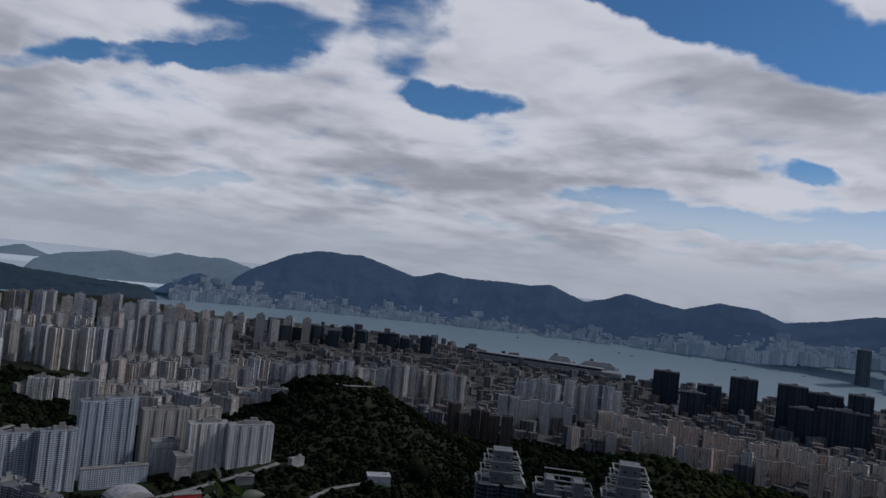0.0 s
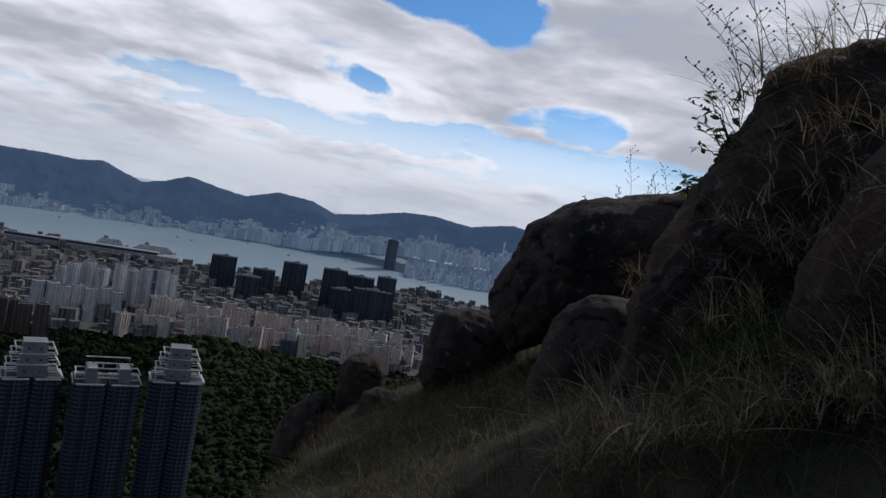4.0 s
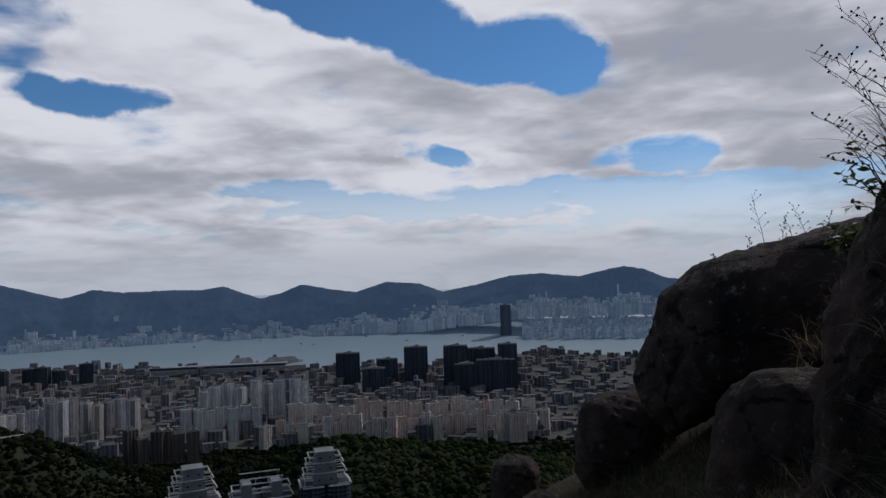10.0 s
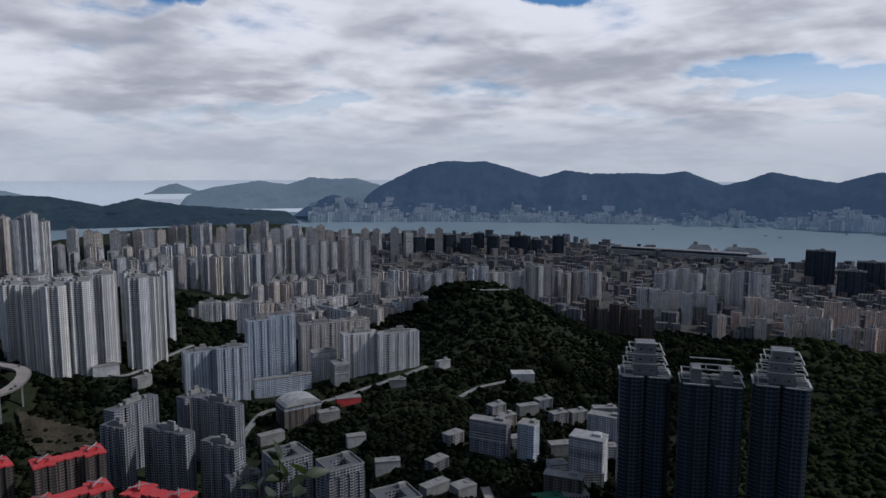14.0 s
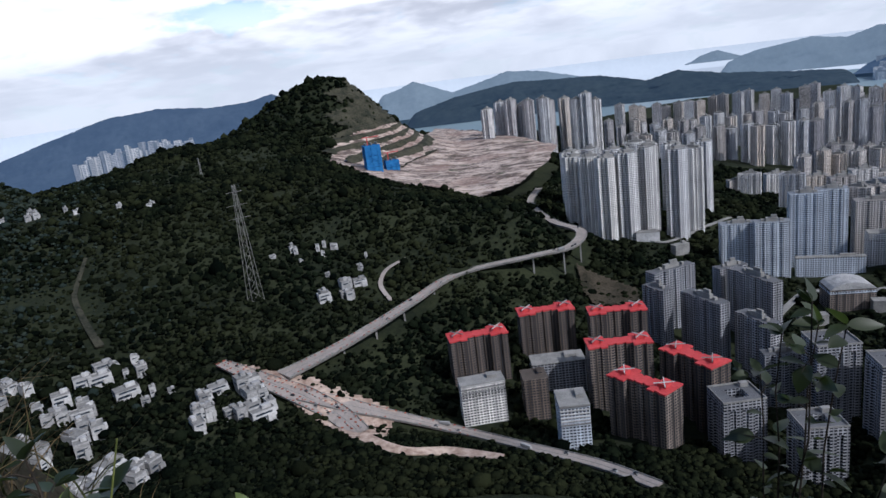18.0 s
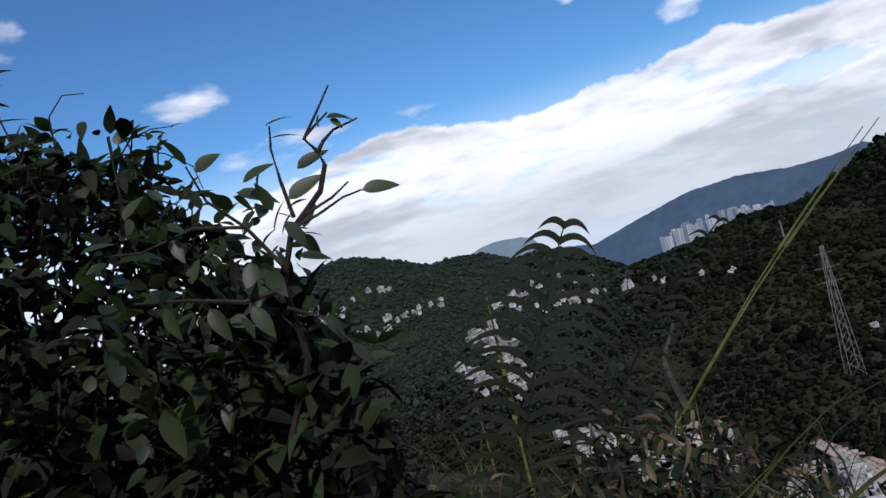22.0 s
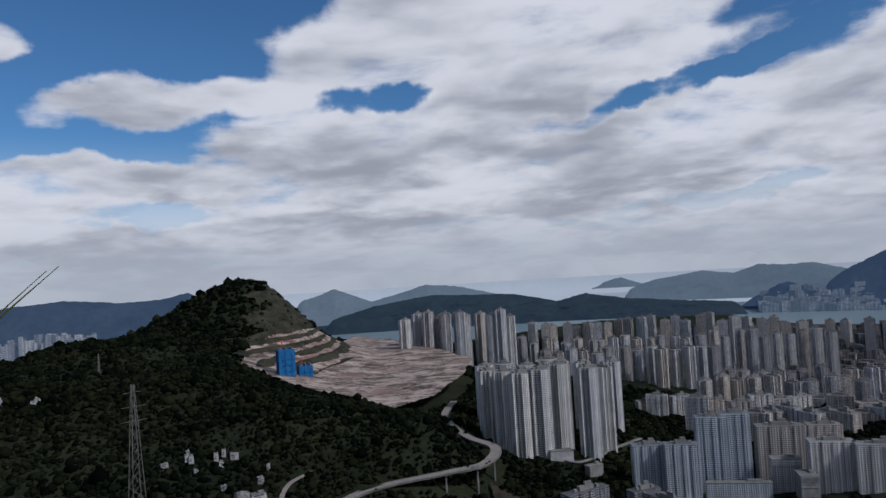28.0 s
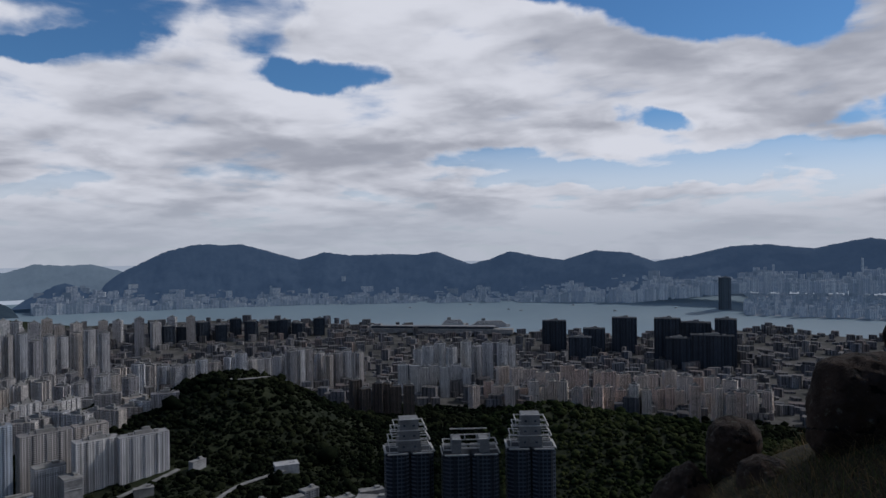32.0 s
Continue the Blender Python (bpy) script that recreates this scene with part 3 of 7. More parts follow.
def tower(kind, w, d, h, material, roof="concrete", name="apartment_tower"):
    """One tower: body with recessed bays, and the plant rooms and tanks on its roof. Alike towers share meshes."""
    key = (kind, w, d, h, material, roof)
    if key not in PROTO:
        bm = bmesh.new()
        prism(bm, PLANS[kind](w, d), -25.0, h)
        me = bpy.data.meshes.new("body")
        bm.to_mesh(me)
        bm.free()
        me.materials.append(MAT[material])
        bm = bmesh.new()
        q = min(w, d)
        boxes(bm, (0, 0, h, w * 0.34, d * 0.3, 5.0), (w * 0.06, 0, h + 5, w * 0.16, d * 0.16, 4.0), (-w * 0.25, d * 0.02, h, q * 0.22, q * 0.2, 3.0), (w * 0.27, -d * 0.02, h, q * 0.2, q * 0.24, 3.4))
        top = bpy.data.meshes.new("roof_plant")
        bm.to_mesh(top)
        bm.free()
        top.materials.append(MAT[roof])
        PROTO[key] = (me, top)
    me, top = PROTO[key]
    ob = new(name, me)
    part("roof_plant", top, None, ob)
    return ob


FOOT = []


def set_tower(az, r, kind, w, d, h, material, label, group, turn=0.0, base=None, name="apartment_tower", roof="concrete"):
    ob = tower(kind, w, d, h, material, roof, name)
    p = spot(az, r, base)
    ob.matrix_basis = pose(p.x, p.y, p.z, 0, 0, az + turn)
    tagged(ob, label, "tower block", group)
    FOOT.append((p.x, p.y, max(w, d) * 0.55 + 3))
    return ob


def top_height(az, r, el):
    return H + math.tan(radians(el)) * r - float(ground_z(az, r))


def row_of(az0, az1, n, r, dr, el, kind, w, d, material, label, group, turn=0.0, jitter=0.25, name="apartment_tower"):
    """A loose row of towers whose roofs reach up to about the same sight line."""
    for k in range(n):
        az = az0 + (az1 - az0) * (k + 0.5 + rng.uniform(-jitter, jitter)) / n
        rr = r + rng.uniform(-dr, dr)
        h = round(max(18, top_height(az, rr, el + rng.uniform(-0.45, 0.2))) / 6) * 6
        set_tower(az, rr, kind, w, d, h, material, label, group, turn + rng.choice((-25, 0, 0, 20)), name=name)


row_of(0.5, 24, 26, 1880, 60, -11.0, "block", 24, 22, "tower_pink", "pink and beige concrete apartment tower", "pink towers below the hill", 15)
row_of(2, 22, 18, 2080, 60, -9.9, "slab", 40, 18, "tower_pink", "low pinkish concrete apartment block", "pink towers below the hill", 10)
row_of(20, 29, 9, 2250, 60, -7.9, "cross", 36, 36, "tower_white", "pale concrete cruciform apartment tower", "pale towers by the old airport", 10)
row_of(24, 30, 7, 2000, 80, -9.6, "block", 26, 24, "tower_white", "pale grey apartment tower", "pale towers by the old airport", 10)
row_of(33, 44, 14, 2150, 90, -8.3, "cross", 34, 34, "tower_mixed", "grey and brown concrete apartment tower", "towers behind the wooded hill", 10)
row_of(29, 34, 6, 1700, 30, -10.9, "block", 26, 24, "tower_brown", "dark brown apartment tower", "brown towers beside the wooded hill", 5)
row_of(44, 60, 16, 2150, 120, -8.6, "cross", 34, 34, "tower_mixed", "weathered grey apartment tower", "towers on the lower slopes", 10)
row_of(50, 62, 10, 1800, 120, -9.2, "cross", 34, 32, "tower_mixed", "pale weathered apartment tower", "towers on the lower slopes", 10)
row_of(52, 76, 26, 2500, 200, -5.9, "cross", 34, 34, "tower_mixed", "grey apartment tower on the far slope", "towers on the far slope", 5)
row_of(56, 75, 22, 2900, 150, -4.6, "block", 34, 30, "tower_mixed", "grey apartment tower on the far slope", "towers on the far slope", 5)
row_of(46, 66, 16, 3250, 150, -5.1, "block", 36, 30, "tower_mixed", "hazy grey apartment tower near the water", "towers near the water", 5)
row_of(60, 74, 14, 2050, 120, -6.9, "cross", 34, 34, "tower_mixed", "grey apartment tower on the far slope", "towers on the far slope", 5)
row_of(50, 67, 12, 1560, 90, -10.6, "slab", 46, 22, "tower_mixed", "weathered grey housing slab", "housing slabs on the slope", 20, name="housing_slab")
row_of(48, 60, 10, 1380, 60, -11.6, "slab", 50, 22, "tower_mixed", "weathered grey housing slab", "housing slabs on the slope", -20, name="housing_slab")
row_of(76, 85.6, 11, 2150, 60, -3.5, "cross", 36, 36, "tower_mixed", "grey high-rise apartment tower", "row of towers beside the quarry", 5)
row_of(68.2, 79.8, 7, 1160, 45, -8.3, "cross", 35, 34, "tower_white", "tall white cruciform apartment tower", "white estate by the road bend", 10)
row_of(68, 79.8, 7, 1310, 50, -7.6, "cross", 34, 33, "tower_white", "tall white cruciform apartment tower", "white estate by the road bend", 20)
row_of(36, 50, 11, 3420, 80, -5.5, "block", 52, 44, "dark_glass", "dark glass office block on the waterfront", "waterfront offices", 5, name="office_block")
for az, el, w, rr in ((17.1, -6.0, 100, 2950), (13.9, -6.6, 90, 2950), (11.5, -5.7, 100, 2950), (8.2, -5.7, 95, 2720), (6.2, -5.95, 120, 2740), (3.9, -5.65, 75, 2720), (4.9, -6.9, 150, 2650), (7.4, -7.2, 90, 2640), (15, -7.3, 90, 2750)):
    set_tower(az, rr, "block", w, 60, top_height(az, rr, el), "dark_glass", "dark glass office block", "office blocks in the commercial district", 0, name="office_block")
for az, el, w, rr in ((66, -14.35, 52, 1080), (63.6, -14.25, 48, 1070), (61.3, -12.2, 46, 1120), (59.6, -11.9, 42, 1140)):
    set_tower(az, rr, "slab", w, 24, top_height(az, rr, el), "tower_blue", "pale blue and white housing slab", "pale blue slabs", 10, name="housing_slab")
for az, el, w, rr in ((56.5, -12.7, 70, 1170), (53.6, -12.5, 50, 1230), (53.2, -13.6, 60, 1120), (50, -13.6, 70, 1120)):
    set_tower(az, rr, "slab", w, 26, top_height(az, rr, el), "tower_mixed", "beige and grey housing slab with balconies", "housing slabs by the park", 15, name="housing_slab")
def dumbbell_plan(w, d, wing=0.3, waist=0.55):
    """Two deep wings joined by a thinner middle, with notched fronts."""
    a, b, c, e = w / 2, d / 2, w / 2 - w * wing, d / 2 * waist
    q = [(a, 0.35 * b), (a, b), (a - w * wing * 0.35, b), (a - w * wing * 0.35, b * 0.88), (a - w * wing * 0.65, b * 0.88), (a - w * wing * 0.65, b), (c, b), (c, e), (c * 0.5, e), (c * 0.5, e * 0.8), (c * 0.25, e * 0.8), (c * 0.25, e)]
    plan = q + [(-x, y) for x, y in q[::-1]] + [(-x, -y) for x, y in q] + [(x, -y) for x, y in q[::-1]]
    return plan


def red_block(az, r, el, turn):
    """Brown housing block: body, flat red roof over it, white roof pipes and a tank house on each wing."""
    h = top_height(az, r, el)
    w, d = 62.0, 26.0
    bm = bmesh.new()
    prism(bm, dumbbell_plan(w, d), -25, h)
    me = bpy.data.meshes.new("body")
    bm.to_mesh(me)
    bm.free()
    me.materials.append(MAT["tower_brown"])
    ob = new("housing_block", me)
    bm = bmesh.new()
    prism(bm, [(x * 1.03, y * 1.05) for x, y in dumbbell_plan(w, d)], h + 0.02, h + 1.6)
    part("roof", bm, MAT["roof_red"], ob, "bright red painted flat roof")
    for sx in (-1, 1):
        bm = bmesh.new()
        boxes(bm, (sx * w * 0.35, 0, h + 1.65, 9, 8, 3.2))
        part("tank_house", bm, MAT["roof_red"], ob)
        bm = bmesh.new()
        boxes(bm, (sx * w * 0.35, 0, h + 4.9, 19, 0.9, 0.7, 50), (sx * w * 0.35, 0, h + 4.95, 19, 0.9, 0.7, -50))
        part("roof_pipe", bm, MAT["white_paint"], ob, "white pipes crossing on the roof")
    p = spot(az, r)
    ob.matrix_basis = pose(p.x, p.y, p.z, 0, 0, az + turn)
    tagged(ob, "brown housing block with a bright red flat roof", "tower block", "red-roofed blocks")
    FOOT.append((p.x, p.y, 34))


for az, el, rr, turn in ((88.1, -22.1, 690, 10), (81.9, -20.6, 745, 10), (75.8, -20.9, 740, 10), (75.8, -23.5, 655, 12), (73.8, -26.6, 590, -38), (69.6, -24.6, 640, -42)):
    red_block(az, rr, el, turn)


def well_block(az, r, el, w, d, turn, deep=7.0):
    """Grey block round a light well: body, sunk well floor, parapet walls and a lift house."""
    h = top_height(az, r, el)
    bm = bmesh.new()
    prism(bm, wobble_plan(w, d, 3, 1.4), -25, h - deep)
    me = bpy.data.meshes.new("body")
    bm.to_mesh(me)
    bm.free()
    me.materials.append(MAT["tower_grey"])
    ob = new("housing_block", me)
    for x, y, bw, bd in ((0, -d / 2 + d * 0.14, w - 0.6, d * 0.28 - 0.4), (0, d / 2 - d * 0.14, w - 0.6, d * 0.28 - 0.4), (-w / 2 + w * 0.15, 0, w * 0.3 - 0.6, d * 0.44), (w / 2 - w * 0.15, 0, w * 0.3 - 0.6, d * 0.44)):
        bm = bmesh.new()
        boxes(bm, (x, y, h - deep - 0.05, bw, bd, deep))
        part("roof_wing", bm, MAT["tower_grey"], ob)
    for x, y, bw, bd in ((0, -d / 2 + 0.5, w, 0.7), (0, d / 2 - 0.5, w, 0.7), (-w / 2 + 0.5, 0, 0.7, d - 2), (w / 2 - 0.5, 0, 0.7, d - 2)):
        bm = bmesh.new()
        boxes(bm, (x, y, h, bw, bd, 1.6))
        part("parapet", bm, MAT["concrete"], ob)
    bm = bmesh.new()
    boxes(bm, (w * 0.3, d * 0.33, h, 7, 5, 4))
    part("lift_house", bm, MAT["concrete"], ob)
    p = spot(az, r)
    ob.matrix_basis = pose(p.x, p.y, p.z, 0, 0, az + turn)
    tagged(ob, "grey concrete housing block around an open light well", "tower block", "grey blocks with light wells")
    FOOT.append((p.x, p.y, max(w, d) * 0.6))


for az, el, rr, w, d, turn in ((66.3, -27.3, 590, 38, 34, 25), (60.2, -28.6, 575, 36, 32, 25), (59.4, -22.8, 690, 40, 36, 25), (55.0, -23.8, 660, 38, 34, 25), (50.2, -26.4, 600, 38, 34, 25), (49.7, -28.9, 560, 40, 34, 25)):
    well_block(az, rr, el, w, d, turn)
for az, el, rr, w, turn in ((71.2, -17.7, 830, 62, 40), (72.3, -19.2, 790, 34, -50), (66.6, -17.6, 880, 40, 35), (64.8, -18.3, 830, 70, -48), (68.6, -20.0, 770, 60, -48), (64.6, -21.5, 740, 50, -48), (63.0, -24.0, 700, 34, 20)):
    set_tower(az, rr, "slab", w, 17, top_height(az, rr, el), "tower_grey", "long grey concrete housing slab", "grey slabs", turn, name="housing_slab")


MAT["crown_grey"] = surface("crown_grey", (0.11, 0.115, 0.12), (0.20, 0.205, 0.21), 0.1, 0.8, 0.1, 8.0, 0.3)
MAT["crown_white"] = surface("crown_white", (0.34, 0.34, 0.335), (0.48, 0.48, 0.465), 0.1, 0.8, 0.1, 8.0, 0.3)


def crowned_tower(az, r, el, wide, flat=False):
    """Dark glazed tower: shaft of two bevelled halves and a white crown of tiers with projecting frames."""
    body_top = top_height(az, r, el) - (21 if flat else 33)
    ob = new("luxury_tower", None)
    p = spot(az, r)
    for sx in (-1, 1):
        bm = bmesh.new()
        k = wide / 4
        prism(bm, [(sx * k + x, y) for x, y in ((-k + 1.2, -15), (-k * 0.5, -19), (k * 0.5, -19), (k - 1.2, -15), (k - 1.2, 15), (k * 0.5, 19), (-k * 0.5, 19), (-k + 1.2, 15))], -25, body_top + 2)
        part("shaft", bm, MAT["dark_glass"], ob)
    bm = bmesh.new()
    boxes(bm, (0, 0, -25, 6, 24, body_top + 24))
    part("core", bm, MAT["dark_glass"], ob)
    for sx in (-1, 1):
        bm = bmesh.new()
        boxes(bm, (sx * wide / 4, -19.3, body_top + 2.0, wide * 0.4, 1.0, 1.2), (sx * wide / 4, 19.3, body_top + 2.0, wide * 0.4, 1.0, 1.2), (sx * wide * 0.49, 0, body_top + 2.0, 1.0, 30, 1.2))
        part("cornice", bm, MAT["crown_white"], ob)
    z = body_top + 2.02
    if flat:
        for sx in (-1, 1):
            bm = bmesh.new()
            boxes(bm, (sx * wide * 0.24, 0, z, wide * 0.16, 22, 13))
            drum = part("crown_drum", bm, MAT["crown_grey"], ob, "pale grey plant drum on the roof")
            for lv in (3.0, 8.0):
                bm = bmesh.new()
                boxes(bm, (sx * wide * 0.40, -11, z + lv, wide * 0.14, 0.9, 0.9), (sx * wide * 0.46, 0, z + lv, 0.9, 23, 0.9), (sx * wide * 0.40, 11, z + lv, wide * 0.14, 0.9, 0.9))
                part("frame", bm, MAT["crown_white"], drum)
        for lv, y in ((3.5, -8), (7.5, -9), (13.0, -11), (18.0, -11), (18.0, 11)):
            bm = bmesh.new()
            boxes(bm, (0, y, z + lv, wide * (0.5 if lv < 10 else 0.66), 1.0, 0.9))
            part("ring_beam", bm, MAT["crown_white"], ob)
        for x in (-0.32, -0.1, 0.1, 0.32):
            bm = bmesh.new()
            boxes(bm, (x * wide, -11, z + 13.1, 0.9, 0.9, 4.8))
            part("post", bm, MAT["crown_white"], ob)
    else:
        for k, (f, hh) in enumerate(((0.46, 11.5), (0.42, 9.5), (0.38, 11))):
            bm = bmesh.new()
            boxes(bm, (0, 0, z, wide * f, 24 * (f + 0.3), hh))
            tier = part("crown_tier", bm, MAT["crown_grey"], ob, "pale grey stepped crown storey")
            half = wide * (0.47 - 0.06 * k)
            for sx in (-1, 1):
                for lv, out in ((0.3, 1.0), (hh * 0.5, 0.86)):
                    bm = bmesh.new()
                    x0, x1 = wide * f / 2, half * out
                    boxes(bm, (sx * (x0 + x1) / 2, -13, z + lv, x1 - x0, 0.9, 0.8), (sx * (x0 + x1) / 2, 13, z + lv, x1 - x0, 0.9, 0.8), (sx * x1, 0, z + lv, 0.9, 26, 0.8))
                    part("frame", bm, MAT["crown_white"], tier)
                bm = bmesh.new()
                boxes(bm, (sx * half * 0.86, -13, z, 0.8, 0.8, hh * 0.5))
                part("post", bm, MAT["crown_white"], tier)
            bm = bmesh.new()
            boxes(bm, (0, -12 * (f + 0.3) - 0.6, z + hh * 0.92, wide * f + 3, 1.1, 0.8))
            part("ledge", bm, MAT["crown_white"], tier)
            for wx in (-0.25, 0.25):
                bm = bmesh.new()
                boxes(bm, (wx * wide * f, -12 * (f + 0.3) - 0.1, z + hh * 0.3, 2.2, 0.4, 1.8))
                part("porthole", bm, MAT["dark_glass"], tier)
            z += hh + 0.02
    ob.matrix_basis = pose(p.x, p.y, p.z, 0, 0, az + 6)
    tagged(ob, "dark glazed residential tower with a stepped white crown" if not flat else "dark glazed residential tower with a flat open white crown", "tower block", "crowned towers")
    FOOT.append((p.x, p.y, 32))


crowned_tower(29.3, 700, -13.85, 50)
crowned_tower(24.2, 690, -14.9, 58, True)
crowned_tower(19.2, 700, -13.5, 50)


def stuff_boxes(name, items, material, label):
    """Many small far buildings as one mesh: (az, r, width, depth, z0, z1, turn)."""
    verts, faces = [], []
    for az, r, w, d, z0, z1, turn in items:
        m = pose(*spot(az, r, 0.0), 0, 0, az + turn)
        k = len(verts)
        for z in (z0, z1):
            for x, y in ((-w, -d), (w, -d), (w, d), (-w, d)):
                verts.append(m @ Vector((x / 2, y / 2, z)))
        faces += [(k, k + 1, k + 5, k + 4), (k + 1, k + 2, k + 6, k + 5), (k + 2, k + 3, k + 7, k + 6), (k + 3, k, k + 4, k + 7), (k + 4, k + 5, k + 6, k + 7)]
    ob = new(name, mesh_of(name, verts, faces, material))
    tagged(ob, label, "buildings", kind="stuff")
    return ob


MAT["far_city"] = facade("lowland_far_city", [(0.10, 0.11, 0.12), (0.36, 0.36, 0.35), (0.52, 0.50, 0.47), (0.20, 0.21, 0.24), (0.60, 0.58, 0.55)], (0.09, 0.10, 0.12), 9.0, 7.0, 0.5, shade_tone_k=0.5)
# faint blue emission stands in for the haze before the far shore
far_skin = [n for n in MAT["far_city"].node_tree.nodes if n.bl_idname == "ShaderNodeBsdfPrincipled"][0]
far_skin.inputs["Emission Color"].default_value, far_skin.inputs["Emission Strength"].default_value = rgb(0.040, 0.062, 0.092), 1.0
items = []
for k in range(1500):
    az = rng.uniform(-10, 57)
    el0 = float(np.interp(az, [-10, 2, 5, 12, 22, 35, 48, 58], [-3.0, -3.1, -3.4, -4.15, -4.9, -4.75, -4.55, -4.2]))
    deep = rng.random() ** 1.8
    r = 4290 + 170 * deep
    e0 = el0 + deep * (1.2 if az > 9 else 0.75)
    clump = (0.55 + 0.45 * math.sin(az * 1.3) * math.sin(az * 0.47 + 1)) * (1.0 if az > 9 else 0.75)
    e1 = e0 + rng.uniform(0.15, 0.85) * clump * (1.6 if rng.random() < 0.08 else 1) + 0.16
    items.append((az, r, rng.choice((12, 16, 22, 30, 44, 60)) * rng.uniform(0.8, 1.2), rng.uniform(10, 24), H + math.tan(radians(e0 - 0.5)) * r, H + math.tan(radians(e1)) * r, rng.uniform(-12, 12)))
for k in range(700):
    az, r = rng.uniform(-12, 2.5), rng.uniform(3998, 4530)
    z = float(sea_level(r))
    items.append((az, r, rng.uniform(10, 34), rng.uniform(8, 22), z - 25, z + rng.uniform(5, 42) * (1.25 if r < 4350 else 0.7) * (1.6 if rng.random() < 0.12 else 1), rng.uniform(-12, 12)))
for az, el in ((34.5, -2.2), (-2.6, -1.9), (-5.2, -1.0), (-4.5, -2.4), (33.2, -3.0)):
    items.append((az, 4440, 26 if el < -1.2 else 12, 20, 120, H + math.tan(radians(el)) * 4440, 0))
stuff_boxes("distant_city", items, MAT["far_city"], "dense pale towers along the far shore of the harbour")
items = []
for k in range(3400):
    az, r = rng.uniform(-12, 64), rng.uniform(1850, 3900)
    z = float(ground_z(az, r))
    if z - (float(sea_level(r)) if r > 2500 else 5) > 55 or (r > 3300 and z < float(sea_level(r))):
        continue
    items.append((az, r, rng.uniform(12, 44), rng.uniform(10, 34), z - 15, z + rng.choice((8, 12, 16, 22, 30, 40)) * rng.uniform(0.7, 1.2), rng.uniform(-30, 30)))
stuff_boxes("lowland_buildings", items, MAT["tower_lowland"], "mass of low grey and beige buildings on the flat land")

items = []
for k in range(70):
    az = rng.uniform(108.5, 117.4)
    r = 3240 + rng.uniform(-25, 25)
    items.append((az, r, rng.uniform(12, 26), 16, H + math.tan(radians(-6.5)) * r, H + math.tan(radians(float(np.interp(az, [108, 113, 117.4], [-3.0, -2.9, -3.6])) + rng.uniform(-0.5, 0.3))) * r, rng.uniform(-10, 10)))
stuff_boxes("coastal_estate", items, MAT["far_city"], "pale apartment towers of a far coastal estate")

# harbour tower
r = 4150.0
ob = set_tower(3.95, r, "block", 66, 40, (math.tan(radians(-2.47)) - math.tan(radians(-5.05))) * r, "hazed_glass", "dark tower standing alone on the waterfront", "", 0, base=H + math.tan(radians(-5.05)) * r, name="harbour_tower")




# ---- quarry ----
QUARRY = ((98.6, 1560), (98.0, 1720), (94.0, 1900), (91.0, 2150), (89.6, 2700), (85.2, 2300), (79.6, 1780), (80.6, 1480), (83.0, 1260), (86.4, 1190), (92.4, 1330), (95.5, 1420))


def in_poly(px, py, poly):
    inside = np.zeros(np.shape(px), bool)
    for (x0, y0), (x1, y1) in zip(poly, poly[1:] + poly[:1]):
        cut = ((y0 > py) != (y1 > py)) & (px < (x1 - x0) * (py - y0) / (y1 - y0 + 1e-9) + x0)
        inside ^= cut
    return inside


def on_face(az, r):
    """The benched part of the hill, with a ragged edge."""
    z = ground_z(az, r)
    rag = 0.8 * np.sin(z / 9.0) + 0.5 * np.sin(z / 4.1 + 1)
    return (az > 89.5) & (az < 98.6 + rag - (z - 236) * 0.008) & (r > 1560) & (r < 2118) & (z > 236) & (z < 450 - 7 * np.abs(az - 95.8) + 4 * rag)


def in_quarry(az, r):
    thin = np.sin(az * 37.0) + np.sin(r * 0.7 + az * 11) > 1.1
    return in_poly(az, r, list(QUARRY)) | (on_face(az, r) & ~thin)


def meet(az, el):
    """Where a sight line meets the land."""
    r = np.arange(250.0, 3200.0, 4.0)
    over = ground_z(np.full_like(r, az), r) - (H + math.tan(radians(el)) * r)
    k = np.argmax(over > 0) if (over > 0).any() else len(r) - 1
    return float(r[k])


def draped(name, azs, rs, mask, lift, material, label, category):
    """A sheet that lies on the land where mask says so."""
    A, R_ = np.meshgrid(azs, rs)
    x, y = -np.sin(np.radians(A)) * R_, np.cos(np.radians(A)) * R_
    z = lift(A, R_, x, y, ground_z(A, R_))
    keep = mask(A, R_)
    n = len(azs)
    v = np.stack([x, y, z], -1).reshape(-1, 3)
    ok = keep[:-1, :-1] & keep[1:, :-1] & keep[:-1, 1:] & keep[1:, 1:]
    i = (np.arange(len(rs) - 1)[:, None] * n + np.arange(n - 1)[None])[ok]
    f = np.stack([i, i + n, i + n + 1, i + 1], -1)
    used, inv = np.unique(f, return_inverse=True)
    ob = new(name, mesh_of(name, v[used].tolist(), inv.reshape(f.shape).tolist(), material))
    tagged(ob, label, category, kind="structure")
    return ob


draped("ground_quarry_floor", np.arange(79, 99.2, 0.12), np.geomspace(1180, 2720, 130), lambda a, r: in_poly(a, r, list(QUARRY)),
       lambda a, r, x, y, z: np.maximum(z, 222) + 3.0 + np.round(rough(x, y, 30.0, 8) * 1.2) * 1.4, MAT["quarry_earth"], "bare pinkish and pale earth of a levelled quarry", "quarry floor")
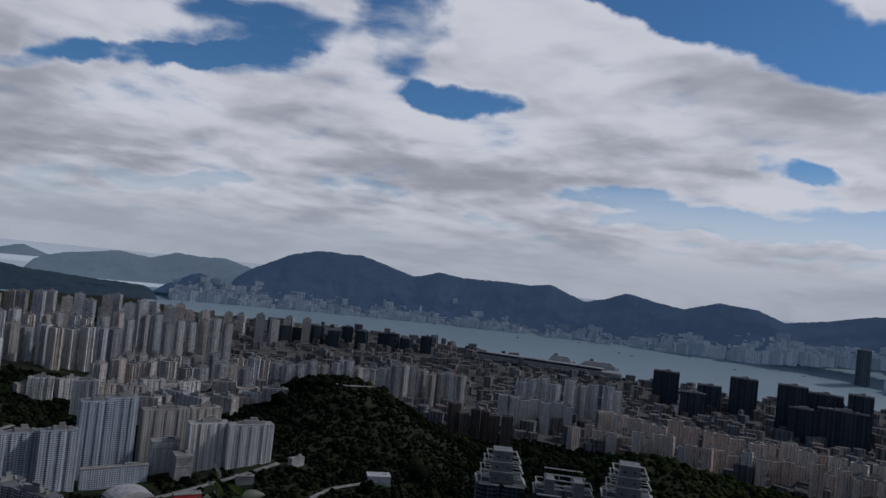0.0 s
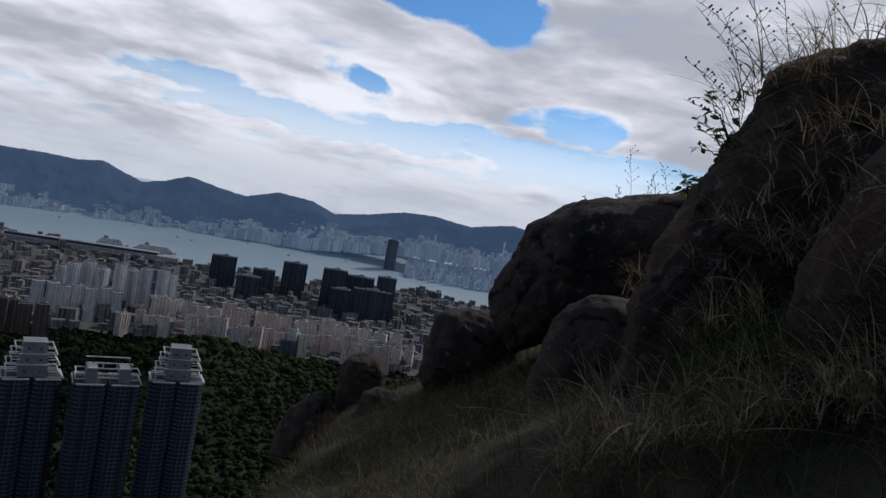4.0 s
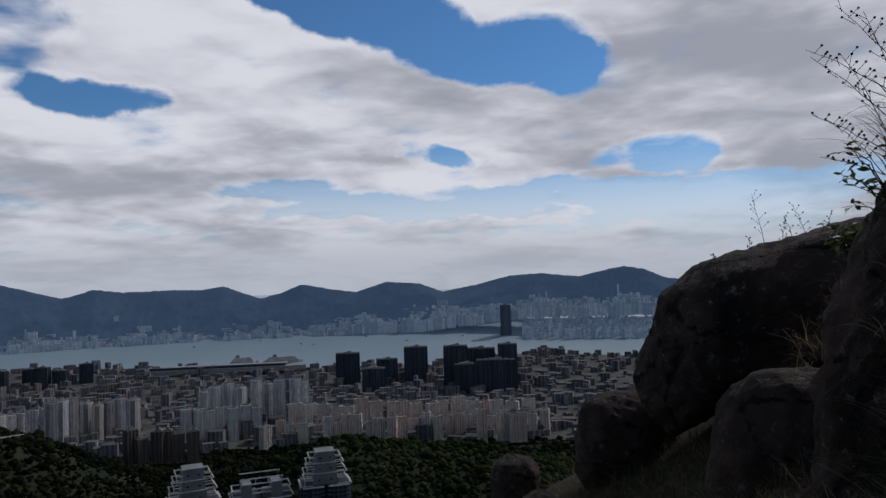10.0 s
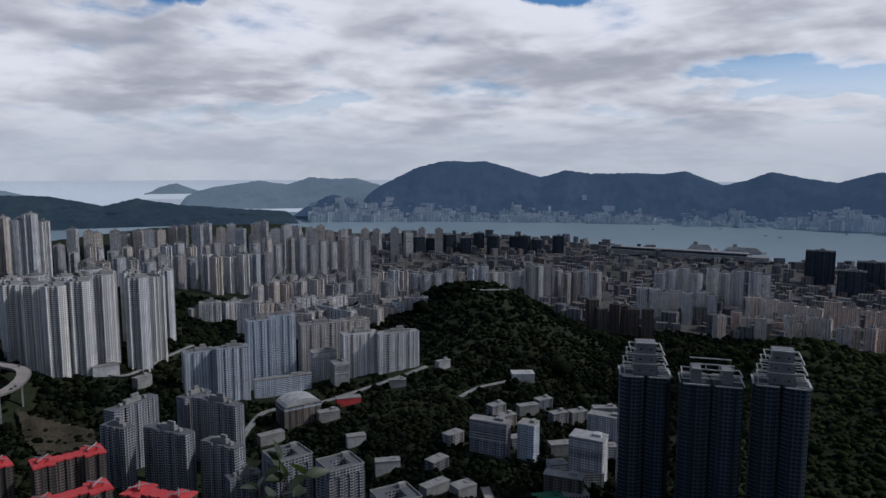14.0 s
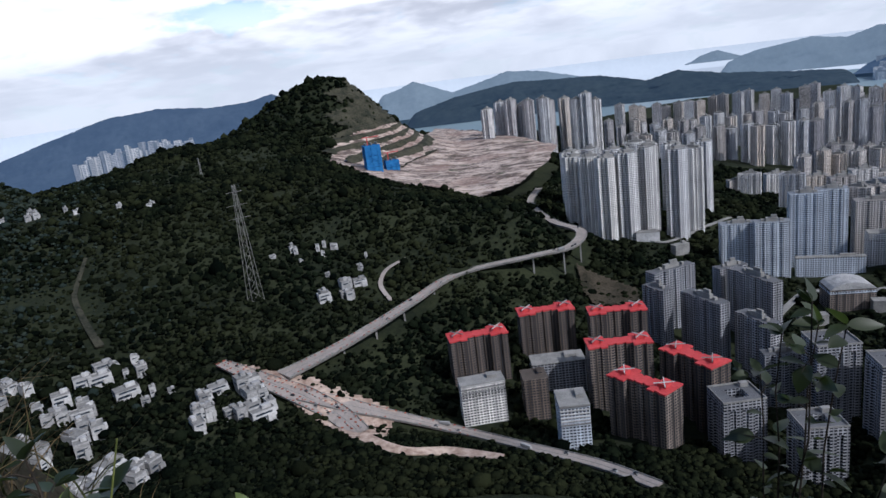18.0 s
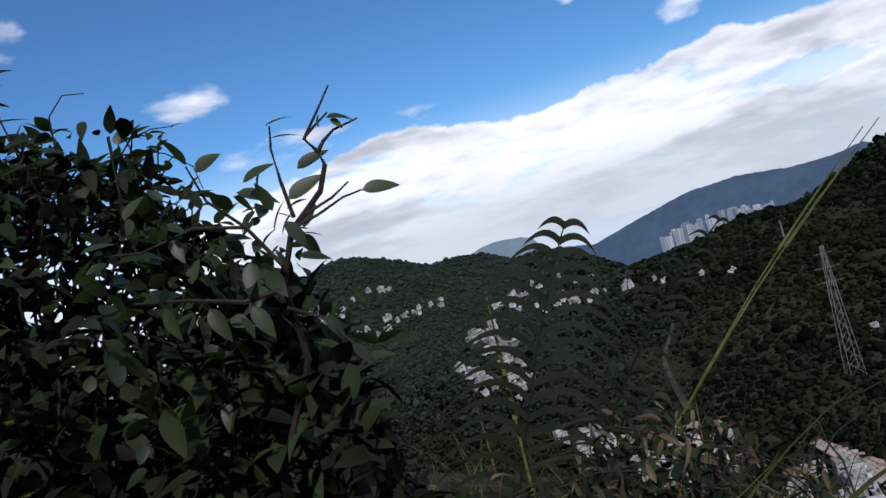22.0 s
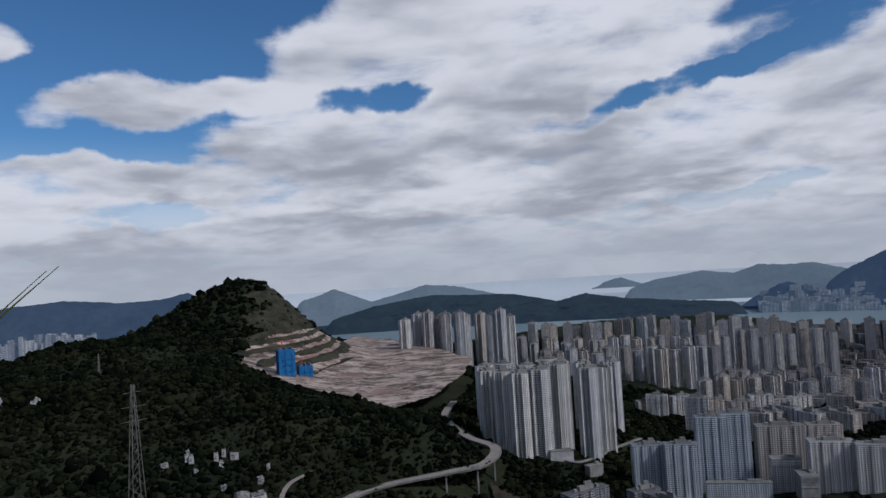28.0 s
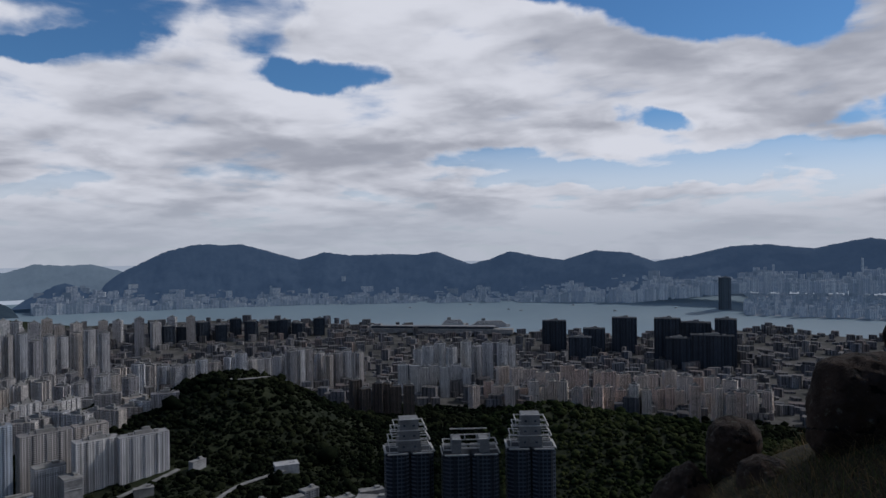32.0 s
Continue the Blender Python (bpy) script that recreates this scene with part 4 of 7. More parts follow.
draped("ground_quarry_face", np.arange(89, 101.6, 0.1), np.arange(1560, 2130, 5.0),
       on_face,
       lambda a, r, x, y, z: 4.0 + np.floor(z / 17) * 17 + np.clip((z / 17 - np.floor(z / 17)) * 2.2 - 0.6, 0, 1) * 17 + rough(x, y, 14.0, 5), MAT["cut_rock"], "benched grey-brown rock face of the quarry, partly overgrown", "quarry face")
draped("ground_bare_slope", np.arange(72.5, 79.6, 0.12), np.arange(760, 1000, 6.0), lambda a, r: in_poly(a, r, [(79.0, 985), (74.0, 930), (72.8, 800), (75.5, 790), (78.5, 900)]),
       lambda a, r, x, y, z: z + 4.0 + rough(x, y, 9.0, 6) * 0.8, MAT["bare_slope"], "bare terraced brown slope below the road bend", "slope")


draped("ground_city", np.arange(-14, 66, 0.5), np.concatenate([np.arange(1850, 3300, 40.0), np.arange(3300, 4000, 20.0)]), lambda a, r: (r < 3950) & (ground_z(a, r) < np.where(r > 2500, sea_level(r), 5) + 60) & (ground_z(a, r) > np.where(r > 2500, sea_level(r) - 1, -9)),
       lambda a, r, x, y, z: z + 2.0, MAT["urban"], "grey streets and yards of the low-lying city", "city ground")


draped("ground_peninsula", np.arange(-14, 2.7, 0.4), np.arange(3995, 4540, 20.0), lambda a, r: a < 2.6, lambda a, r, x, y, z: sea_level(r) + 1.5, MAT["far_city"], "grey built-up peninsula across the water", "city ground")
draped("ground_roadworks", np.arange(94, 112, 0.2), np.arange(480, 860, 5.0), lambda a, r: in_poly(a, r, [(110.5, meet(110.5, -20.6)), (105.0, meet(105.0, -22.6)), (99.5, meet(99.5, -25.6)), (96.0, meet(96, -27.6)), (97.5, meet(97.5, -29.4)), (100.5, meet(100.5, -29.0)), (104.8, meet(104.8, -25.8))]),
       lambda a, r, x, y, z: z + 1.2 + rough(x, y, 5.0, 9) * 0.3, MAT["earth"], "bare pale earth of the roadworks around the junction", "roadworks")


# ---- roads ----
def ribbon(name, points, width, material, label, thick=1.2, rails=True, category="road"):
    """A road along points in space: the deck, and a low wall on each side."""
    pts = [Vector(p) for p in points]
    fine = []
    for k in range(len(pts) - 1):
        p0, p1, p2, p3 = pts[max(0, k - 1)], pts[k], pts[k + 1], pts[min(len(pts) - 1, k + 2)]
        for s in range(8):
            t = s / 8
            fine.append(0.5 * ((2 * p1) + (p2 - p0) * t + (2 * p0 - 5 * p1 + 4 * p2 - p3) * t * t + (3 * p1 - p0 - 3 * p2 + p3) * t ** 3))
    fine.append(pts[-1])
    wides = width if isinstance(width, (list, tuple)) else [width] * len(pts)
    wid = np.interp(np.linspace(0, 1, len(fine)), np.linspace(0, 1, len(wides)), wides)
    left, right = [], []
    for k, p in enumerate(fine):
        d = fine[min(k + 1, len(fine) - 1)] - fine[max(k - 1, 0)]
        s = Vector((-d.y, d.x, 0)).normalized() * wid[k] / 2
        left.append(p + s)
        right.append(p - s)
        FOOT.append((p.x, p.y, wid[k] / 2 + 5))

    def strip(a, b, z0, z1):
        n = len(a)
        v = [q + Vector((0, 0, z)) for z in (z0, z1) for q in [w for pair in zip(a, b) for w in pair]]
        f = []
        for k in range(n - 1):
            i, j = 2 * k, 2 * n + 2 * k
            f += [(j, j + 1, j + 3, j + 2), (i, i + 2, i + 3, i + 1), (i, j, j + 2, i + 2), (i + 1, i + 3, j + 3, j + 1)]
        return v, f

    v, f = strip(left, right, -thick, 0)
    ob = new(name, mesh_of(name, v, f, material))
    tagged(ob, label, category, kind="structure")
    if rails:
        for side in (1, -1):
            q = left if side > 0 else right
            c = [l + (m - l).normalized() * 0.5 for l, m in zip(q, right if side > 0 else left)]
            v, f = strip(q, c, -thick, 1.0)
            part("parapet", mesh_of("parapet", v, f, MAT["concrete"]), None, ob)
        v, f = strip([(l * 0.51 + m * 0.49) for l, m in zip(left, right)], [(l * 0.49 + m * 0.51) for l, m in zip(left, right)], 0, 0.25)
        part("lane_divider", mesh_of("lane_divider", v, f, MAT["concrete"]), None, ob)
    return ob, fine


def on_land(az, el, lift=2.0):
    r = meet(az, el)
    return spot(az, r) + Vector((0, 0, lift))


VIADUCT = [seen_at(*p) for p in ((81.5, -10.6, 1340), (82.3, -11.8, 1230), (80.6, -13.4, 1100), (78.3, -14.4, 1040), (79.3, -15.6, 965), (82.5, -16.1, 930), (89.1, -16.95, 900), (93.3, -18.7, 820), (96.9, -20.2, 765), (101.0, -21.6, 725), (105.4, -22.7, 695))]
_, line = ribbon("road_viaduct", VIADUCT, [13, 13, 15, 17, 16, 14, 14, 16, 18, 20, 26], MAT["asphalt"], "pale concrete hillside road curving on a viaduct", 2.2)
for k in range(16, len(line) - 4, 6):
    p = line[k]
    az = math.degrees(math.atan2(-p.x, p.y))
    low = float(ground_z(az, math.hypot(p.x, p.y)))
    if p.z - low > 3:
        bm = bmesh.new()
        boxes(bm, (p.x, p.y, low - 8, 2.2, 4.5, p.z - low + 6, az))
        ob = part("pier", bm, MAT["concrete"], bpy.data.objects["road_viaduct"])
JUNCTION = [on_land(*p) for p in ((110.2, -20.9), (107.0, -23.0), (104.2, -24.9), (101.5, -26.8), (99.8, -28.6))]
ribbon("road_junction", JUNCTION, [14, 24, 30, 26, 20], MAT["asphalt"], "broad pale road junction under repair")
ribbon("road_lower", [on_land(*p) for p in ((104.2, -24.8), (100.0, -26.6), (95.4, -28.3), (90.0, -30.0), (84.5, -31.6), (78, -33.2), (73, -34.6))], [22, 24, 16, 12, 12, 12, 12], MAT["asphalt"], "pale road running down past the housing estate")
ribbon("road_slip", [on_land(*p) for p in ((99.8, -28.8), (96.5, -30.5), (92.0, -31.3), (87, -32.2))], [12, 12, 14, 8], MAT["earth"], "bare earth works strip beside the road", rails=False)
ribbon("road_side", [on_land(*p) for p in ((95.2, -18.6), (95.9, -17.2), (95.2, -16.0), (93.4, -15.2))], 6, MAT["asphalt"], "narrow pale side road in the woods", rails=False)
ribbon("road_channel", [on_land(*p) for p in ((118.0, -10.6), (118.8, -12.0), (119.4, -13.2), (119.2, -15.0), (118.6, -17.2))], [5, 6, 7, 8, 10], MAT["cut_rock"], "narrow bare catchwater running down the wooded slope", rails=False)
ribbon("road_estate", [on_land(*p) for p in ((63.4, -21.9), (62.3, -20.6), (60.9, -19.6), (57, -19.3), (52.4, -18.2), (49.8, -17.4), (47.5, -16.6))], 9, MAT["concrete"], "pale estate road between trees", rails=False)
ribbon("road_park", [on_land(*p) for p in ((44.6, -19.0), (43.0, -18.3), (41.0, -17.8), (38.5, -17.2))], 7, MAT["concrete"], "pale park road in the woods", rails=False)
ribbon("road_front", [on_land(*p) for p in ((42.4, -26.0), (41.4, -28.0), (40.0, -30.5), (39.0, -33))], [9, 10, 12, 12], MAT["asphalt"], "road rising between trees")
ribbon("road_estate_upper", [on_land(*p) for p in ((74.2, -14.9), (72.0, -15.8), (70.4, -15.5), (68.2, -14.6), (66.6, -14.0))], 8, MAT["concrete"], "pale access road round the white estate", rails=False)
ribbon("road_ridge", [on_land(*p) for p in ((40.6, -10.15), (41.6, -10.2), (42.8, -10.25), (43.8, -10.2))], 9, MAT["concrete"], "bare pale strip along the hilltop", rails=False)


def road_barriers():
    """Rows of small red and white works barriers along the torn-up junction."""
    br = random.Random(8)
    rows = {0: [], 1: []}
    for road, marks, n in (("road_junction", (0.06, 0.3, 0.62, 0.94), 46), ("road_lower", (0.06, 0.94), 40), ("road_viaduct", (0.08, 0.9), 60)):
        co = bpy.data.objects[road].data.vertices
        m = len(co) // 2
        for f in marks:
            for k in range(n):
                q = k / n * (m // 2 - 2) * (0.55 if road == "road_lower" else 1.0)
                if road == "road_viaduct":
                    q = (m // 2 - 2) * (0.62 + 0.38 * k / n)
                i = m + 2 * int(q)
                t = q - int(q)
                a, b = co[i].co.lerp(co[i + 1].co, f), co[i + 2].co.lerp(co[i + 3].co, f)
                if br.random() < 0.8:
                    rows[k % 2].append((a.lerp(b, t) + Vector((br.uniform(-1, 1), br.uniform(-1, 1), 0)), br.uniform(0, 180)))
    for k, material, label in ((0, "barrier_red", "red works barriers lining the torn-up road"), (1, "white_paint", "white works barriers lining the torn-up road")):
        bm = bmesh.new()
        boxes(bm, *[(p.x, p.y, p.z, 2.2, 0.7, 1.1, turn) for p, turn in rows[k]])
        me = bpy.data.meshes.new("road_barriers")
        bm.to_mesh(me)
        bm.free()
        me.materials.append(MAT[material])
        tagged(new("road_barriers", me), label, "barriers", kind="stuff")


MAT["barrier_red"] = surface("barrier_red", (0.20, 0.045, 0.03), (0.36, 0.10, 0.06), 0.3, 0.7, 0.0, 8.0, 0.3)
road_barriers()


# vehicles on the near roads
def vehicle(p, az, size, material, label, name="car"):
    l, w, h = size
    ob = new(name, None)
    bm = bmesh.new()
    boxes(bm, (0, 0, 0.35, l, w, h * 0.55))
    part("body", bm, material, ob)
    bm = bmesh.new()
    boxes(bm, (-l * 0.05, 0, 0.36 + h * 0.55, l * (0.55 if name == "car" else 0.96), w * 0.9, h * 0.42))
    part("cabin", bm, MAT["dark_glass"] if name == "car" else material, ob)
    for sx in (-0.32, 0.32):
        for sy in (-0.5, 0.5):
            bm = bmesh.new()
            bmesh.ops.create_cone(bm, cap_ends=True, segments=10, radius1=0.36, radius2=0.36, depth=0.25, matrix=pose(sx * l, sy * w, 0.36, 90, 0, 0))
            part("wheel", bm, MAT["dark_glass"], ob)
    ob.matrix_basis = pose(p.x, p.y, p.z, 0, 0, az)
    tagged(ob, label, "car" if name == "car" else "bus", "traffic on the hillside roads")


vr = random.Random(3)
for road in ("road_viaduct", "road_junction", "road_lower"):
    me = bpy.data.objects[road].data
    n = len(me.vertices) // 2
    for k in range(6 if road == "road_junction" else 9):
        i = n + 2 * vr.randrange(2, n // 2 - 3)
        a, b, c = me.vertices[i].co, me.vertices[i + 1].co, me.vertices[i + 2].co
        f = vr.choice((0.27, 0.72))
        p = a * (1 - f) + b * f
        turn = math.degrees(math.atan2(c.y - a.y, c.x - a.x))
        if vr.random() < 0.25:
            vehicle(p, turn, (10.5, 2.6, 3.4), MAT["white_paint"], "white bus or lorry on the hillside road", "bus")
        else:
            vehicle(p, turn, (4.5, 1.9, 1.6), vr.choice((MAT["white_paint"], MAT["concrete"], MAT["dark_glass"])), "small car on the hillside road")


# ---- houses ----
HOUSE = {}


def house_mesh(kind):
    """White village house: body, a roof terrace wall, a stair hut and dark window bands."""
    if kind in HOUSE:
        return HOUSE[kind]
    w, d, h = ((9, 9, 8.4), (12, 8, 6.5), (8, 11, 9.0), (16, 9, 6.0))[kind]
    out = []
    for name, material, specs in (("body", "white_paint", [(0, 0, -5, w, d, h + 5), (w * 0.3, -d * 0.5 - 0.9, -5, w * 0.4, 1.8, h * 0.6 + 5)]),
                                  ("roof", "concrete", [(0, 0, h + 0.01, w - 0.6, d - 0.6, 0.15)]),
                                  ("stair_hut", "white_paint", [(w * 0.22, d * 0.18, h + 0.18, w * 0.4, d * 0.4, 2.4)]),
                                  ("window_band", "dark_glass", [(0, -d / 2 - 0.03, 4.2, w * 0.7, 0.12, 1.3), (-w / 2 - 0.03, 0, 4.2, 0.12, d * 0.6, 1.3), (w / 2 + 0.03, 0, 4.2, 0.12, d * 0.6, 1.3)]),
                                  ("door_band", "dark_glass", [(-w * 0.18, -d / 2 - 0.03, 1.0, w * 0.5, 0.12, 1.7)]),
                                  ("terrace_wall", "white_paint", [(0, -d / 2 + 0.15, h + 0.01, w, 0.25, 1.1), (0, d / 2 - 0.15, h + 0.01, w, 0.25, 1.1), (-w / 2 + 0.15, 0, h + 0.01, 0.25, d - 0.7, 1.1), (w / 2 - 0.15, 0, h + 0.01, 0.25, d - 0.7, 1.1)])):
        bm = bmesh.new()
        boxes(bm, *specs)
        me = bpy.data.meshes.new(name)
        bm.to_mesh(me)
        bm.free()
        me.materials.append(MAT[material])
        out.append((name, me))
    HOUSE[kind] = out
    return out


def house(p, kind, turn, label, group, scale=1.0):
    parts = house_mesh(kind)
    ob = new("village_house", parts[0][1])
    for name, me in parts[1:] if math.hypot(p.x, p.y) < 1000 else parts[1:4]:
        part(name, me, None, ob)
    ob.matrix_basis = pose(p.x, p.y, p.z, 0, 0, turn) @ Matrix.Scale(scale, 4)
    tagged(ob, label, "house", group)
    FOOT.append((p.x, p.y, 5.5 * scale))


hr = random.Random(11)
# bearing, height angle, spread in both, number, size
for az, el, da, de, n, sc, turn in ((127.0, -18.3, 1.2, 0.6, 6, 1.6, 20), (125.4, -24.0, 1.3, 0.8, 6, 1.6, 30), (120.3, -27.2, 1.9, 0.6, 7, 1.6, 35), (112.0, -24.2, 0.8, 0.6, 4, 1.6, 10), (108.3, -24.2, 1.2, 0.7, 7, 1.6, 15), (118.4, -20.0, 0.8, 0.5, 3, 1.6, 10), (122.6, -21.4, 1.4, 1.2, 7, 1.6, 0), (115.5, -21.0, 1.6, 1.0, 4, 0.9, 0),
                                    (133.0, -8.0, 0.5, 0.6, 9, 2.2, 35), (132.3, -9.6, 0.5, 0.8, 10, 2.2, 35), (134.6, -10.9, 0.6, 0.5, 7, 2.0, 35), (131.5, -12.4, 0.7, 0.5, 5, 1.3, 25), (133.5, -12.0, 0.9, 0.6, 5, 1.2, 10),
                                    (122.9, -6.9, 2.2, 0.3, 18, 1.6, 10), (128.5, -5.6, 2.2, 0.35, 18, 1.7, 10), (145.3, -2.8, 1.2, 0.3, 14, 2.0, 20), (141.6, -2.0, 0.9, 0.15, 7, 1.9, 20), (138.5, -4.5, 1.6, 0.3, 10, 1.8, 10), (142.8, -5.0, 1.4, 0.2, 6, 1.7, 0), (113.1, -7.6, 0.4, 0.2, 2, 1.5, 0), (117.5, -4.4, 1.0, 0.2, 8, 1.5, 0),
                                    (103.3, -13.6, 1.0, 0.5, 4, 1.1, 10), (99.3, -13.4, 0.9, 0.3, 4, 1.1, 0), (99.0, -17.3, 0.9, 0.5, 4, 1.5, 15), (98.0, -15.0, 0.8, 0.5, 3, 1.0, 0)):
    for k in range(int(n * (1.9 if el < -17 else 1.4))):
        a, e = az + hr.gauss(0, 0.75) * da * 1.5, el + hr.gauss(0, 0.7) * de * 1.7
        p = spot(a, meet(a, e))
        house(p, hr.randrange(4), a + turn + hr.choice((0, 0, 90)), hr.choice(("white village house with a flat roof terrace", "pale rendered hillside villa with a roof terrace")), "white houses in the valley", sc * (hr.uniform(0.62, 0.95) if el < -17 else hr.uniform(0.5, 0.72)))

# ---- single buildings ----
def plain_block(az, foot, el, w, d, turn, material, name, label, roof="concrete", bands=0, category="building"):
    """A block with a roof slab, a plant room and, where asked, projecting floor bands."""
    r = meet(az, foot)
    h = top_height(az, r, el)
    bm = bmesh.new()
    boxes(bm, (0, 0, -20, w, d, h + 20))
    me = bpy.data.meshes.new("body")
    bm.to_mesh(me)
    bm.free()
    me.materials.append(MAT[material])
    ob = new(name, me)
    bm = bmesh.new()
    boxes(bm, (0, 0, h + 0.02, w + 0.8, d + 0.8, 0.9))
    part("roof_slab", bm, MAT[roof], ob)
    bm = bmesh.new()
    boxes(bm, (w * 0.25, d * 0.1, h + 0.95, w * 0.22, d * 0.4, 3.0 if h > 12 else 0.8))
    part("plant_room", bm, MAT[roof], ob)
    for k in range(bands):
        bm = bmesh.new()
        boxes(bm, (0, -d / 2 - 0.4, h - 1.2 - k * 3.4, w, 0.8, 1.1))
        part("floor_band", bm, MAT["white_paint"], ob)
    p = spot(az, r)
    ob.matrix_basis = pose(p.x, p.y, p.z, 0, 0, az + turn)
    tagged(ob, label, category)
    FOOT.append((p.x, p.y, max(w, d) * 0.55 + 3))
    return ob


plain_block(88.2, -28.9, -25.8, 44, 20, 8, "tower_white", "school_block", "white school block with ribbon windows", bands=5)
plain_block(83.4, -28.7, -25.8, 24, 24, 8, "tower_brown", "school_hall", "brown school hall with a slatted roof", roof="tower_brown")
plain_block(80.2, -31.3, -27.8, 26, 32, 8, "tower_blue", "school_wing", "white and blue school wing", bands=6)
plain_block(81.2, -26.6, -24.6, 56, 26, 8, "tower_grey", "car_park", "low grey car park with planters on its roof")
plain_block(42.0, -23.2, -20.7, 46, 16, -20, "tower_grey", "office_building", "grey office building with blue window bands", bands=7)
plain_block(38.7, -23.5, -20.8, 20, 20, -20, "tower_blue", "office_building", "pale office building with a curved top")
plain_block(33.6, -24.6, -21.5, 38, 24, -15, "tower_white", "clinic_building", "white building with ribbon windows and a bright roof", roof="white_paint", bands=7)
plain_block(32.2, -21.4, -19.8, 46, 18, -15, "tower_white", "institute_building", "pale institute building behind trees")
plain_block(35.6, -26.2, -24.6, 40, 14, -10, "tower_brown", "low_building", "low brown building among trees")
plain_block(56.3, -17.2, -15.0, 40, 22, 15, "tower_white", "school_block", "pale school block with horizontal bands", bands=4)
plain_block(54.9, -17.6, -16.0, 24, 30, 15, "white_paint", "school_block", "white block with dark band windows", bands=5)
plain_block(59.6, -18.2, -16.9, 90, 10, 12, "tower_blue", "housing_link", "low pale housing wing linking the slabs")
plain_block(54.2, -19.4, -18.8, 36, 14, 10, "roof_red", "playground_shed", "low reddish sports ground building")
plain_block(39.3, -17.3, -16.85, 36, 22, 10, "white_paint", "service_reservoir", "low white building in a clearing", roof="white_paint")
for az, foot in ((41.5, -20.2), (37.5, -19.6), (36.2, -20.6), (34.6, -20.4), (40.6, -21.0), (46.6, -24.5), (45.2, -22.5)):
    plain_block(az, foot, foot + 0.75, 24, 14, az, "tower_lowland", "low_building", "low grey building among trees")
for az, foot, w, d, material in ((33.4, -24.9, 26, 16, 'tower_white'),
                                 (36.2, -24.4, 20, 16, 'tower_white'),
                                 (35.9, -22.9, 30, 14, 'white_paint'),
                                 (32.4, -19.9, 34, 14, 'concrete'),
                                 (38.8, -20.1, 30, 12, 'concrete'),
                                 (39.6, -22.6, 22, 14, 'tower_grey'),
                                 (50.9, -24.5, 28, 12, 'white_paint'),
                                 (44.3, -26.4, 22, 16, 'concrete'),
                                 (32.2, -22.8, 26, 16, 'tower_white'),
                                 (34.7, -26.5, 26, 18, 'tower_grey'),
                                 (55.9, -20.5, 30, 14, 'concrete'),
                                 (53.6, -22.5, 24, 12, 'white_paint'),
                                 (46.8, -26.3, 30, 12, 'concrete'),
                                 (60.7, -21.9, 34, 12, 'concrete'),
                                 (72.9, -15.5, 36, 12, 'white_paint'),
                                 (70.4, -16.6, 26, 12, 'concrete'),
                                 (50.0, -18.2, 26, 10, 'concrete'),
                                 (46.1, -16.7, 24, 10, 'white_paint')):
    plain_block(az, foot, foot + 0.7, w, d, az * 1.7 % 40, material, "low_building", "low pale building with a flat roof among trees")
plain_block(36.9, -26.6, -26.3, 30, 16, 20, "court_green", "sports_court", "green fenced sports court", roof="court_green")


def domed_hall():
    """Sports hall: pale curved roof over a round-cornered body with a blue band."""
    r = meet(58.4, -20.4)
    p = spot(58.4, r)
    h = top_height(58.4, r, -18.9)
    ob = new("sports_hall", None)
    bm = bmesh.new()
    boxes(bm, (0, 0, -15, 54, 36, h + 15))
    part("body", bm, MAT["tower_brown"], ob)
    bm = bmesh.new()
    boxes(bm, (0, 0, h - 5, 55, 37, 3))
    part("blue_band", bm, MAT["tower_blue"], ob)
    n = 12
    plan = [(-27 + 54 * k / n, math.sin(math.pi * k / n) ** 0.7 * 9) for k in range(n + 1)]
    verts = [(x, s * 18.5, h + z + 0.3) for s in (-1, 1) for x, z in plan]
    faces = [(k, k + 1, n + 2 + k, n + 1 + k) for k in range(n)] + [tuple(range(n + 1)), tuple(range(n + 1, 2 * n + 2))]
    part("roof", mesh_of("roof", verts, faces, MAT["white_paint"]), None, ob, "pale curved metal roof")
    ob.matrix_basis = pose(p.x, p.y, p.z, 0, 0, 80)
    tagged(ob, "sports hall with a pale curved roof", "sports hall")
    FOOT.append((p.x, p.y, 36))


domed_hall()


def netted_tower(az, r, el, w, d, label):
    """Concrete tower under blue safety netting, with open top floor, hoist and crane."""
    h = top_height(az, r, el) + 4
    ob = new("construction_tower", None)
    bm = bmesh.new()
    prism(bm, wobble_plan(w, d, 2, 1.2), -20, h)
    part("netting", bm, MAT["blue_net"], ob, "blue safety netting")
    for k in range(1, int(h / 12)):
        bm = bmesh.new()
        boxes(bm, (0, 0, k * 12, w + 1.6, d + 1.6, 0.7))
        part("platform", bm, MAT["blue_net"], ob)
    for sx in (-1, 0, 1):
        bm = bmesh.new()
        boxes(bm, (sx * w * 0.35, 0, h, 1.6, d * 0.7, 5))
        part("formwork", bm, MAT["concrete"], ob)
    bm = bmesh.new()
    boxes(bm, (-w * 0.2, 0, h, 1.6, 1.6, 18), (w * 0.05, 0, h + 16, w * 1.1, 1.2, 1.4))
    part("crane", bm, MAT["roof_red"], ob)
    p = spot(az, r)
    ob.matrix_basis = pose(p.x, p.y, p.z, 0, 0, az + 12)
    tagged(ob, label, "tower block", "towers under netting")


netted_tower(95.0, 1500, -5.6, 34, 30, "unfinished tower wrapped in blue netting")
netted_tower(93.5, 1530, -7.0, 30, 26, "shorter unfinished tower wrapped in blue netting")


